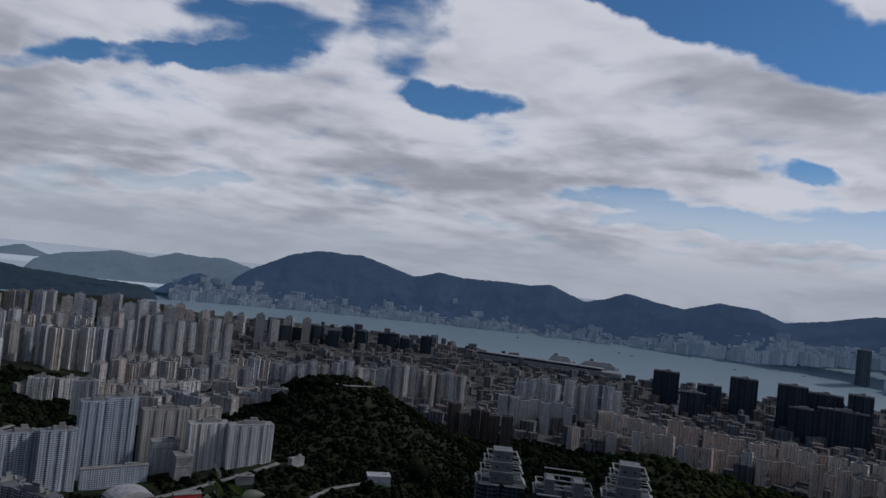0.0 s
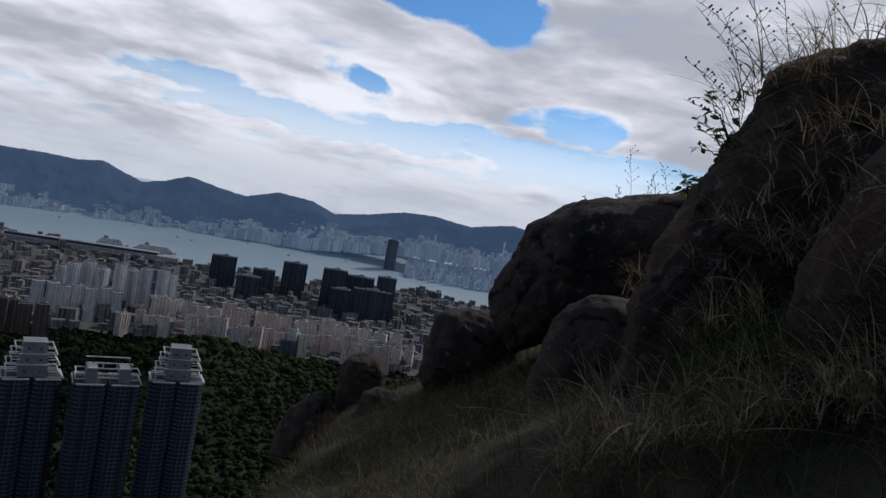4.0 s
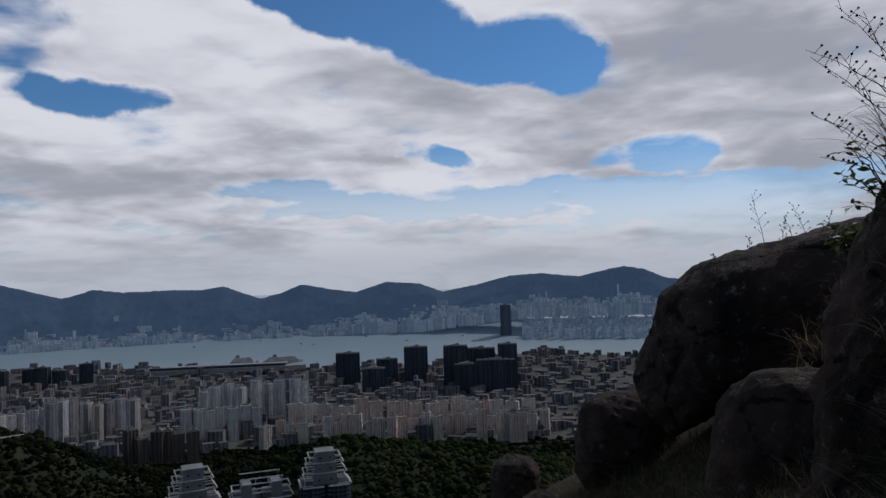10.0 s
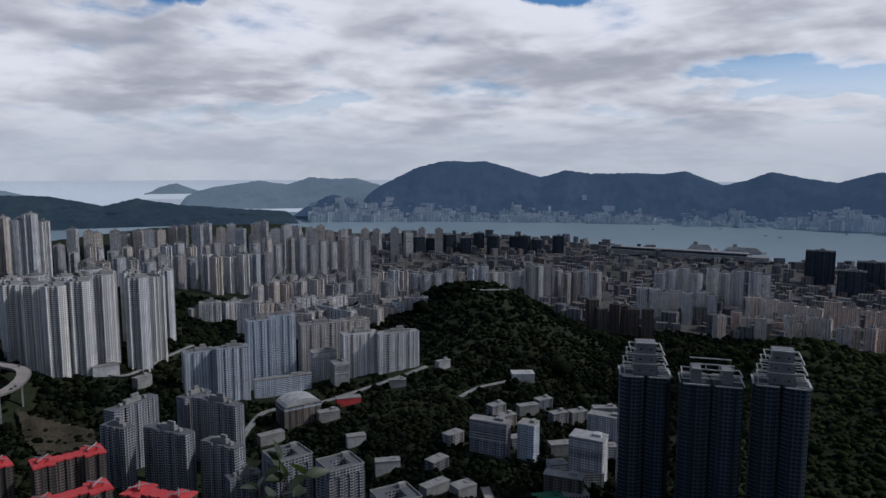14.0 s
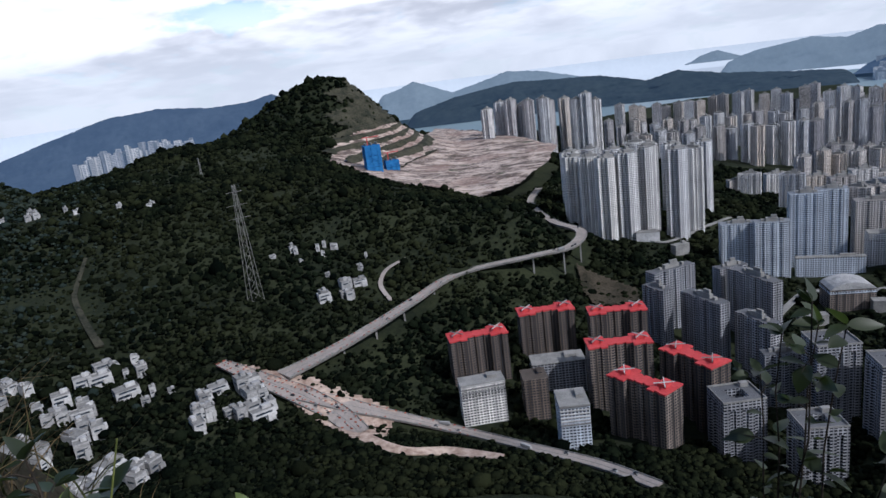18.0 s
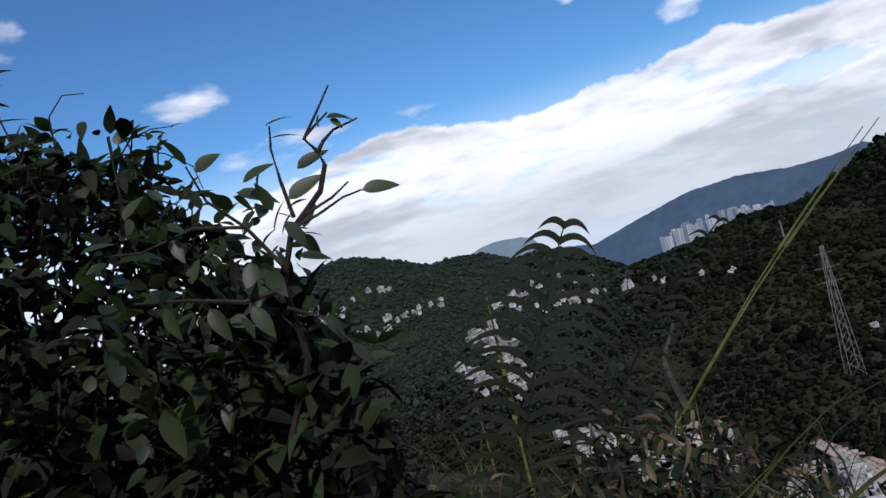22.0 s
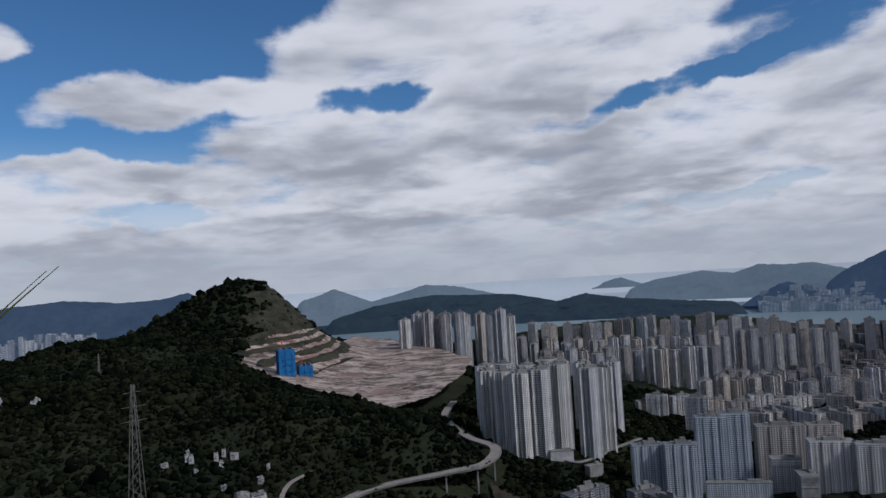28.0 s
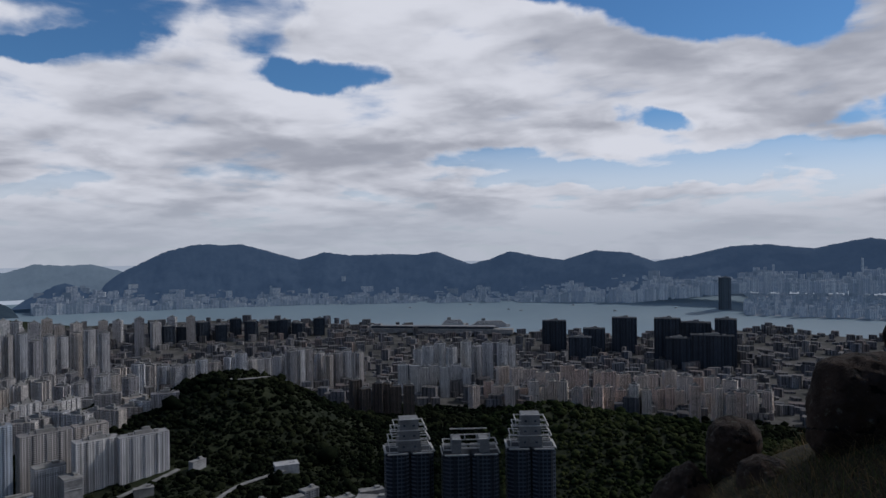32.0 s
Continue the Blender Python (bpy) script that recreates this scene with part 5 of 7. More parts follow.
def pylon(az, r, el_top, el_foot, label):
    """Lattice mast: four legs, bracing and three pairs of arms."""
    z0, z1 = H + math.tan(radians(el_foot)) * r, H + math.tan(radians(el_top)) * r
    h = z1 - z0
    ob = new("power_pylon", None)

    def bar(a, b, t):
        a, b = Vector(a), Vector(b)
        d = b - a
        bm = bmesh.new()
        bmesh.ops.create_cone(bm, cap_ends=True, segments=5, radius1=t, radius2=t, depth=d.length, matrix=Matrix.Translation((a + b) / 2) @ d.to_track_quat("Z", "Y").to_matrix().to_4x4())
        return bm
    b, t = h * 0.055, h * 0.010
    for sx in (-1, 1):
        for sy in (-1, 1):
            part("leg", bar((sx * b, sy * b, -6), (sx * t, sy * t, h), 0.26), MAT["concrete"], ob)
    for k in range(9):
        f0, f1 = k / 9, (k + 1) / 9
        w0, w1 = b + (t - b) * f0, b + (t - b) * f1
        for sy in (-1, 1):
            part("brace", bar((-w0, sy * w0, h * f0), (w1, sy * w1, h * f1), 0.14), MAT["concrete"], ob)
            part("brace", bar((w0, sy * w0, h * f0), (-w1, sy * w1, h * f1), 0.14), MAT["concrete"], ob)
    for f, l in ((0.72, 0.10), (0.83, 0.09), (0.94, 0.07)):
        part("arm", bar((-h * l, 0, h * f), (h * l, 0, h * f), 0.2), MAT["concrete"], ob)
    p = spot(az, r, z0)
    ob.matrix_basis = pose(p.x, p.y, z0, 0, 0, az + 20)
    tagged(ob, label, "pylon", "power pylons")


pylon(106.4, 880, -7.0, float(np.degrees(np.arctan((float(ground_z(106.4, 880)) - H) / 880))), "tall grey lattice power pylon on the wooded slope")
pylon(108.6, 1500, -4.5, -5.9, "small lattice power pylon on the ridge")


# ---- harbour ----
def ship_terminal():
    """Long terminal pier with a white roof deck, and its parapets."""
    a, b = seen_at(32.4, -6.35, 3450), seen_at(20.6, -6.9, 3330)
    d = b - a
    ob = new("cruise_terminal", None)
    ang = math.degrees(math.atan2(d.y, d.x))
    l = d.length
    bm = bmesh.new()
    boxes(bm, (0, 0, -20, l * 1.02, 70, 22))
    part("pier", bm, MAT["concrete"], ob)
    bm = bmesh.new()
    boxes(bm, (-l * 0.05, 0, 2, l * 0.86, 40, 10))
    part("hall", bm, MAT["dark_glass"], ob)
    bm = bmesh.new()
    boxes(bm, (-l * 0.05, 0, 12.05, l * 0.88, 46, 3), (-l * 0.44, 0, 15, l * 0.05, 30, 8))
    part("roof", bm, MAT["white_paint"], ob, "long white roof deck")
    m = (a + b) / 2
    ob.matrix_basis = pose(m.x, m.y, m.z, 0, 0, ang)
    tagged(ob, "long low cruise terminal with a white roof", "terminal")


ship_terminal()


def cruise_ship(az, el, r, l):
    ob = new("cruise_ship", None)
    p = seen_at(az, el, r)
    bm = bmesh.new()
    prism(bm, [(-l / 2, -12), (l * 0.4, -12), (l / 2, 0), (l * 0.4, 12), (-l / 2, 12)], 0, 14)
    part("hull", bm, MAT["white_paint"], ob)
    for k in range(4):
        bm = bmesh.new()
        boxes(bm, (-l * 0.03, 0, 14.02 + k * 4.5, l * (0.82 - k * 0.06), 22 - k, 4.4))
        part("deck", bm, MAT["tower_white"], ob)
    bm = bmesh.new()
    boxes(bm, (-l * 0.2, 0, 32.1, 18, 10, 12))
    part("funnel", bm, MAT["concrete"], ob)
    ob.matrix_basis = pose(p.x, p.y, p.z, 0, 0, az + 4)
    tagged(ob, "white cruise ship moored at the terminal", "ship")


cruise_ship(22.3, -6.55, 3420, 190)
cruise_ship(25.4, -6.45, 3440, 120)


def boat(az, el, r, l, label):
    ob = new("boat", None)
    p = seen_at(az, el, r)
    p.z = float(sea_level(r)) - 0.5
    bm = bmesh.new()
    prism(bm, [(-l / 2, -l * 0.14), (l * 0.3, -l * 0.14), (l / 2, 0), (l * 0.3, l * 0.14), (-l / 2, l * 0.14)], 0, l * 0.14)
    part("hull", bm, MAT["white_paint"], ob)
    bm = bmesh.new()
    boxes(bm, (-l * 0.15, 0, l * 0.14, l * 0.4, l * 0.2, l * 0.16))
    part("cabin", bm, MAT["white_paint"], ob)
    ob.matrix_basis = pose(p.x, p.y, p.z, 0, 0, az + 10)
    tagged(ob, label, "boat", "boats in the harbour")


for az, r in ((36.5, 3900), (19.8, 4050), (20.8, 4080), (15.5, 4200), (44, 3950), (29, 4150), (12.2, 4050), (50.2, 4000), (7.5, 4150), (24, 4220)):
    boat(az, 0, r, 22, "small white boat on the harbour")


# ---- the cliff top ----
MAT["soil"] = surface("soil", (0.015, 0.014, 0.010), (0.05, 0.045, 0.028), 3.0, 1.0, 0.8, 12.0, 0.1)
MAT["bark"] = surface("bark", (0.012, 0.010, 0.008), (0.045, 0.037, 0.029), 30.0, 0.9, 0.4, 6.0, 0.2)
MAT["fern_green"] = surface("fern_green", (0.003, 0.006, 0.0025), (0.010, 0.017, 0.006), 20.0, 0.7, 0.1, 6.0, 0.3)
MAT["stalk"] = surface("stalk", (0.05, 0.065, 0.015), (0.14, 0.16, 0.04), 20.0, 0.7, 0.0, 6.0, 0.3)


def rock_material():
    """Weathered granite: dark stains, paler lichen spots, fine cracks and pits."""
    m = bpy.data.materials.new("granite")
    m.use_nodes = True
    g = Nodes(m.node_tree)
    out = g.n("OutputMaterial")
    co = g.n("TexCoord").outputs["Object"]
    big = g.noise(co, 1.1, 6.0, 0.6)
    mid = g.noise(co, 6.0, 6.0, 0.65)
    fine = g.noise(co, 60.0, 4.0, 0.6)
    col = g.mix(g.step(big, 0.35, 0.65), rgb(0.008, 0.006, 0.0045), rgb(0.046, 0.029, 0.020))
    col = g.mix(g.m("MULTIPLY", g.step(mid, 0.52, 0.72), 0.7), col, rgb(0.062, 0.045, 0.036))
    col = g.mix(g.m("MULTIPLY", g.step(g.noise(co, 9.0, 6.0, 0.75), 0.58, 0.66), 0.7), col, rgb(0.12, 0.12, 0.098))
    col = g.mix(g.m("MULTIPLY", g.step(g.noise(co, 34.0, 4.0, 0.7), 0.66, 0.72), 0.6), col, rgb(0.18, 0.175, 0.15))
    v = g.n("TexVoronoi", Vector=g.n("Mapping", Vector=co, Scale=(1.0, 1.0, 1.8)), Scale=0.7, feature="DISTANCE_TO_EDGE").outputs[0]
    crack = g.step(g.m("ADD", v, g.m("MULTIPLY", g.m("SUBTRACT", mid, 0.5), 0.22)), 0.0, 0.012)
    col = g.mix(g.m("SUBTRACT", 1.0, crack), col, rgb(0.005, 0.004, 0.004))
    p = g.n("BsdfPrincipled", Base_Color=col, Roughness=0.92)
    p.inputs["Specular IOR Level"].default_value = 0.2
    hgt = g.m("ADD", g.m("ADD", g.m("MULTIPLY", mid, 0.6), g.m("MULTIPLY", fine, 0.12)), g.m("MULTIPLY", crack, 0.35))
    g.put(p, "Normal", g.n("Bump", Strength=1.0, Height=hgt, Distance=0.10))
    g.put(out, 0, p)
    return m


MAT["granite"] = rock_material()


def leaf_material(name, dark, light, through):
    """Leaf skin with some light passing through, each leaf a little different."""
    m = bpy.data.materials.new(name)
    m.use_nodes = True
    g = Nodes(m.node_tree)
    out = g.n("OutputMaterial")
    rnd = g.n("ObjectInfo").outputs["Random"]
    co = g.n("TexCoord").outputs["Object"]
    f = g.m("ADD", g.m("MULTIPLY", rnd, 0.75), g.m("MULTIPLY", g.noise(co, 40.0, 3.0), 0.25))
    col = g.mix(f, rgb(*dark), rgb(*light))
    p = g.n("BsdfPrincipled", Base_Color=col, Roughness=0.5)
    t = g.n("BsdfTranslucent", Color=rgb(*through))
    s = g.n("MixShader", Fac=0.3)
    g.put(s, 1, p)
    g.put(s, 2, t)
    g.put(out, 0, s)
    return m


MAT["leaf"] = leaf_material("leaf", (0.008, 0.016, 0.006), (0.046, 0.064, 0.030), (0.07, 0.11, 0.022))
MAT["dead_leaf"] = leaf_material("dead_leaf", (0.030, 0.022, 0.014), (0.15, 0.115, 0.075), (0.10, 0.07, 0.03))
MAT["young_leaf"] = leaf_material("young_leaf", (0.07, 0.11, 0.02), (0.13, 0.18, 0.035), (0.19, 0.25, 0.04))


def near_z(x, y):
    """Height of the cliff-top ground, from the eye's level of H."""
    x, y = np.asarray(x, float), np.asarray(y, float)
    slope = -1.45 + 0.6 * np.clip(x, -30, 2.6) - 0.14 * y
    drop = np.where((x < -0.8), -1.3 * (-0.8 - x), 0.0) * np.clip((y + 0.3) / 0.8, 0, 1)
    drop = drop - 0.9 * np.clip(y - 10.5, 0, 40)
    front = slope + drop
    ledge = -1.25 + 0.66 * np.clip(-y - 0.5, 0, 0.75) - 1.8 * np.clip(-2.05 - x, 0, 40)
    k = np.clip((-y - 0.1) / 0.7, 0, 1)
    bank = 1.3 * np.clip(-y - 1.95, 0, 1.12) * np.clip((x + 1.0) / 0.35, 0, 1)
    bank = bank + 0.75 * np.clip(-y - 1.95, 0, 0.8) * np.clip((x + 1.6) / 0.4, 0, 1) * (1 - np.clip((x + 1.0) / 0.35, 0, 1))
    return front * (1 - k) + (ledge + bank) * k


def near_point(x, y, z=None):
    return Vector((x, y, H + (float(near_z(x, y)) if z is None else z)))


def build_near_ground():
    xs, ys = np.arange(-9, 7.01, 0.16), np.arange(-7, 17.01, 0.16)
    X, Y = np.meshgrid(xs, ys)
    Z = H + near_z(X, Y) + 0.05 * rough(X, Y, 0.5, 12)
    n, m = len(xs), len(ys)
    v = np.stack([X, Y, Z], -1).reshape(-1, 3)
    i = (np.arange(m - 1)[:, None] * n + np.arange(n - 1)[None]).ravel()
    f = np.stack([i, i + 1, i + n + 1, i + n], -1)
    ob = new("ground_cliff_top", mesh_of("ground_cliff_top", v.tolist(), f.tolist(), MAT["soil"], True))
    tagged(ob, "dark soil of the grassy cliff top", "ground", kind="structure")


build_near_ground()


def carved_rock(profile, centre, facing, depth, seed, label, rough_k=0.06, name="boulder"):
    """A rock from a side profile (metres across and up), rounded to the front and the back, then weathered."""
    n = len(profile)
    pts = []
    per = 6
    for k in range(n):
        a, b = Vector(profile[k]), Vector(profile[(k + 1) % n])
        for s in range(per):
            pts.append(a.lerp(b, s / per))
    for _ in range(2):
        pts = [(pts[k - 1] + pts[k] * 2 + pts[(k + 1) % len(pts)]) / 4 for k in range(len(pts))]
    mid = sum(pts, Vector((0, 0))) / len(pts)
    bm = bmesh.new()
    rings = []
    for d in (-1.0, -0.96, -0.85, -0.65, -0.4, -0.1, 0.2, 0.5, 0.8, 1.0):
        shrink = (1 - abs(d) ** 3.2 * 0.55)
        rings.append([bm.verts.new((mid.x + (p.x - mid.x) * shrink, d * depth, mid.y + (p.y - mid.y) * shrink)) for p in pts])
    m = len(pts)
    for r0, r1 in zip(rings, rings[1:]):
        for k in range(m):
            bm.faces.new((r0[k], r0[(k + 1) % m], r1[(k + 1) % m], r1[k]))
    for ring, y in ((rings[0], -depth * 1.03), (rings[-1], depth * 1.03)):
        inner = ring
        for q in (0.66, 0.33):
            nxt = [bm.verts.new((mid.x + (v.co.x - mid.x) * q / (q + 0.33), y, mid.y + (v.co.z - mid.y) * q / (q + 0.33))) for v in inner]
            for k in range(m):
                bm.faces.new((inner[k], inner[(k + 1) % m], nxt[(k + 1) % m], nxt[k]))
            inner = nxt
        c = bm.verts.new((mid.x, y, mid.y))
        for k in range(m):
            bm.faces.new((inner[k], inner[(k + 1) % m], c))
    bmesh.ops.recalc_face_normals(bm, faces=bm.faces)
    bmesh.ops.subdivide_edges(bm, edges=bm.edges[:], cuts=2, use_grid_fill=True)
    bm.normal_update()
    off = Vector((seed * 5.3, seed * 1.7, 0))
    for v in bm.verts:
        a = noise.fractal(v.co * 1.6 + off, 1.0, 2.0, 5)
        b = noise.fractal(v.co * 7.0 + off, 1.0, 2.0, 4)
        crease = noise.ridged_multi_fractal(v.co * 1.5 + off, 1.0, 2.1, 4, 1.0, 2.0)
        v.co += v.normal * (a * rough_k + b * rough_k * 0.5 - max(0.0, crease - 1.15) * rough_k * 0.9)
    me = bpy.data.meshes.new(name)
    bm.to_mesh(me)
    bm.free()
    me.shade_smooth()
    me.materials.append(MAT["granite"])
    ob = new(name, me)
    ob.matrix_basis = pose(*centre, 0, 0, facing)
    tagged(ob, label, "rock", "boulders on the cliff top")
    return ob


def eye_point(az, el, d, eye=(0.09, 0.0, -0.08)):
    a = radians(az)
    return Vector((eye[0] - math.sin(a) * d, eye[1] + math.cos(a) * d, H + eye[2] + math.tan(radians(el)) * d))


# great overhanging boulder
carved_rock([(-1.12, -1.2), (-0.86, -1.42), (-0.2, -1.0), (1.4, -0.9), (1.9, 0.2), (1.7, 0.86), (0.9, 0.80), (0.1, 0.62), (-0.5, 0.42), (-0.92, 0.1), (-1.02, -0.2), (-1.2, -0.62), (-1.22, -0.95)],
            eye_point(-14.6, -0.6, 8.0), -14, 1.0, 1, "great dark boulder overhanging the slope", 0.05)
# upright block under it
carved_rock([(-0.42, -1.5), (0.62, -1.5), (0.62, 0.5), (0.35, 0.56), (-0.05, 0.52), (-0.33, 0.3), (-0.42, -0.2)],
            eye_point(-14.9, -9.8, 5.9), -15, 0.55, 2, "dark upright boulder below the overhang", 0.04)
# rock wall rising to the edge of the view
carved_rock([(-0.55, -1.9), (2.4, -1.9), (2.4, 2.2), (1.6, 1.62), (0.72, 1.2), (0.35, 1.12), (0.12, 1.0), (0.05, 0.72), (-0.12, 0.38), (-0.32, 0.02), (-0.4, -0.5), (-0.5, -0.9)],
            eye_point(-23.6, 2.4, 4.9), -26, 0.8, 3, "tall rugged rock wall with grass in its cracks", 0.07, "rock_wall")
carved_rock([(-0.6, -1.6), (1.8, -1.6), (1.9, 1.75), (1.0, 1.3), (0.2, 0.85), (-0.2, 0.3), (-0.5, -0.3)],
            eye_point(-38, 5.0, 3.6), -36, 0.6, 5, "rough dark rock face beside the path", 0.07, "rock_wall")
# unseen rock beside the path, added to keep the sun off the ledge
carved_rock([(-2.6, -2.2), (2.6, -2.2), (2.7, 3.2), (1.6, 4.2), (0.2, 4.0), (-1.2, 3.1), (-2.2, 2.0), (-2.5, 0.5)],
            near_point(3.6, 0.1, 0.2), -68, 0.8, 10, "unseen high rock face added to shade the ledge", 0.12, "rock_wall")
# low boulders down the slope
carved_rock([(-0.5, -0.9), (0.75, -0.9), (0.72, 0.26), (0.45, 0.34), (-0.1, 0.30), (-0.42, 0.2), (-0.5, -0.2)],
            eye_point(-4.3, -9.6, 8.8), -4, 0.5, 6, "low dark boulder half sunk in grass", 0.05)
carved_rock([(-0.28, -0.6), (0.36, -0.6), (0.38, 0.2), (0.28, 0.34), (-0.02, 0.38), (-0.24, 0.30), (-0.32, 0.0)],
            eye_point(4.2, -15.0, 10.0), 4, 0.35, 7, "small dark boulder on the cliff edge", 0.04)
carved_rock([(-0.45, -0.7), (0.5, -0.7), (0.4, 0.1), (0.1, 0.42), (-0.15, 0.3), (-0.4, -0.1)],
            eye_point(7.6, -18.6, 9.6), 8, 0.4, 8, "small grey boulder below the cliff edge", 0.05)
carved_rock([(-0.3, -0.6), (0.4, -0.6), (0.3, 0.2), (0.0, 0.3), (-0.25, 0.15)],
            eye_point(2.2, -17.0, 9.0), 8, 0.35, 9, "small dark boulder among grass", 0.05)


# ---- grass ----
def blades(name, roots, lengths, leans, width, material, label, seed=1, seg=4, spread=1.7, low=0.15, high=1.0):
    """Many bent blades as one mesh: each a tapering strip that droops."""
    rg = np.random.RandomState(seed)
    n = len(roots)
    az = leans + rg.normal(0, spread, n)
    tilt = rg.uniform(low, high, n)
    bend = rg.uniform(0.3, 1.7, n)
    w = width * rg.uniform(0.6, 1.3, n)
    P = roots.copy()
    verts = np.zeros((n, (seg + 1) * 2, 3))
    side = np.stack([-np.sin(az), np.cos(az), 0 * az], -1)
    side = side * 0.8 + rg.normal(0, 0.35, (n, 3))
    for k in range(seg + 1):
        f = k / seg
        hw = (w * (1 - f) ** 0.8 / 2 + 0.0004)[:, None] * side
        verts[:, 2 * k], verts[:, 2 * k + 1] = P - hw, P + hw
        ang = tilt + bend * f
        stepv = np.stack([np.cos(az) * np.sin(ang), np.sin(az) * np.sin(ang), np.cos(ang)], -1) * (lengths / seg)[:, None]
        P = P + stepv
    quad = np.array([[2 * k, 2 * k + 1, 2 * k + 3, 2 * k + 2] for k in range(seg)])
    f = (quad[None] + (np.arange(n) * (seg + 1) * 2)[:, None, None]).reshape(-1, 4)
    me = bpy.data.meshes.new(name)
    v = verts.reshape(-1, 3)
    me.vertices.add(len(v))
    me.vertices.foreach_set("co", v.ravel())
    me.loops.add(f.size)
    me.loops.foreach_set("vertex_index", f.ravel())
    me.polygons.add(len(f))
    me.polygons.foreach_set("loop_start", np.arange(0, f.size, 4))
    me.polygons.foreach_set("loop_total", np.full(len(f), 4))
    me.update(calc_edges=True)
    me.materials.append(material)
    ob = new(name, me)
    tagged(ob, label, "grass", kind="stuff")
    return ob


def tuft_material(name, dark, light, scale=3.0, low=0.3, high=1.8, thin=0.0):
    m = surface(name, dark, light, scale, 0.75, 0.0, 6.0, 0.2)
    g = m.node_tree
    hsv = g.nodes.new("ShaderNodeHueSaturation")
    p = [n for n in g.nodes if n.bl_idname == "ShaderNodeBsdfPrincipled"][0]
    src = p.inputs["Base Color"].links[0].from_socket
    geo = g.nodes.new("ShaderNodeNewGeometry")
    mr = g.nodes.new("ShaderNodeMapRange")
    mr.inputs["To Min"].default_value, mr.inputs["To Max"].default_value = low, high
    g.links.new(geo.outputs["Random Per Island"], mr.inputs["Value"])
    g.links.new(mr.outputs[0], hsv.inputs["Value"])
    g.links.new(src, hsv.inputs["Color"])
    g.links.new(hsv.outputs[0], p.inputs["Base Color"])
    if thin:
        through = g.nodes.new("ShaderNodeBsdfTranslucent")
        blend = g.nodes.new("ShaderNodeMixShader")
        blend.inputs[0].default_value = thin
        g.links.new(hsv.outputs[0], through.inputs["Color"])
        out = [n for n in g.nodes if n.bl_idname == "ShaderNodeOutputMaterial"][0]
        g.links.new(p.outputs[0], blend.inputs[1])
        g.links.new(through.outputs[0], blend.inputs[2])
        g.links.new(blend.outputs[0], out.inputs[0])
    return m


MAT["tuft_dry"] = tuft_material("tuft_dry", (0.038, 0.028, 0.013), (0.20, 0.145, 0.072), thin=0.45)
MAT["tuft_pale"] = tuft_material("tuft_pale", (0.050, 0.039, 0.024), (0.34, 0.27, 0.165), thin=0.3)
MAT["tuft_green"] = tuft_material("tuft_green", (0.018, 0.026, 0.010), (0.080, 0.092, 0.034), thin=0.45)


def scatter(n, x0, x1, y0, y1, seed, keep=None):
    rg = np.random.RandomState(seed)
    x, y = rg.uniform(x0, x1, n), rg.uniform(y0, y1, n)
    if keep is not None:
        ok = keep(x, y)
        x, y = x[ok], y[ok]
    return np.stack([x, y, H + near_z(x, y) - 0.02], -1)


far_ok = lambda x, y: (x > -0.25 * y + 0.4) | (y > 5)
rt = scatter(15000, -2.2, 3.2, 1.2, 10.8, 21, far_ok)
rl = np.random.RandomState(1)
blades("grass_slope", rt, rl.uniform(0.1, 0.34, len(rt)), np.full(len(rt), 3.6), 0.0045, MAT["tuft_dry"], "dry brown grass covering the slope", 2)
rt = scatter(11000, -1.6, 3.2, 0.9, 9.5, 22, far_ok)
blades("grass_green", rt, rl.uniform(0.1, 0.3, len(rt)), np.full(len(rt), 3.4), 0.006, MAT["tuft_green"], "green grass among the dry blades", 3)


def rock_grass(n, az0, az1, el_of, d0, d1, length, material, label, seed, width=0.005):
    """Grass growing on rock ledges."""
    rg = np.random.RandomState(seed)
    out = []
    while len(out) < n:
        az, drop = rg.uniform(az0, az1), rg.uniform(-2.8, 0.2)
        d = rg.uniform(d0, d1) if d0 else float(np.interp(-az, [22, 30, 35, 48], [4.0, 3.85, 2.95, 2.75]))
        for k in range(rg.randint(4, 16)):
            out.append(eye_point(az + rg.normal(0, 0.45), el_of(az) + drop + rg.normal(0, 0.3), d + rg.normal(0, 0.04))[:])
    r = np.array(out)
    n = len(r)
    blades("grass_ledge", r, rg.uniform(0.35, 1.0, n) * length, np.full(n, 2.4), width, material, label, seed + 1, 6, 1.5, 0.2, 1.2)


top_of = lambda a: float(np.interp(-a, [21, 23, 24.6, 29, 33, 40, 48], [5, 11, 14.5, 16.2, 17.5, 20, 24]))
rock_grass(620, -46, -22.5, top_of, 4.0, 4.6, 0.5, MAT["tuft_dry"], "dry grass hanging over the rock wall", 31)
rock_grass(330, -46, -23, lambda a: top_of(a) - 5, 3.9, 4.4, 0.4, MAT["tuft_dry"], "dry grass in the cracks of the rock wall", 33)
rock_grass(380, -24, -17.5, lambda a: float(np.interp(-a, [17, 20, 24], [-3.8, 0.5, 6])), 5.0, 5.6, 0.28, MAT["tuft_dry"], "rusty dry grass between the boulders", 35)
rock_grass(1700, -50, -22, lambda a: float(np.interp(-a, [19, 26, 34, 48], [-14, -9, -5, 2])), 3.0, 3.7, 0.5, MAT["tuft_green"], "long drooping grass on the bank", 37)
rock_grass(1900, -50, -16, lambda a: float(np.interp(-a, [17, 26, 34, 48], [-18, -13, -9, -4])), 2.6, 3.4, 0.5, MAT["tuft_pale"], "long drooping dry grass on the bank", 39)


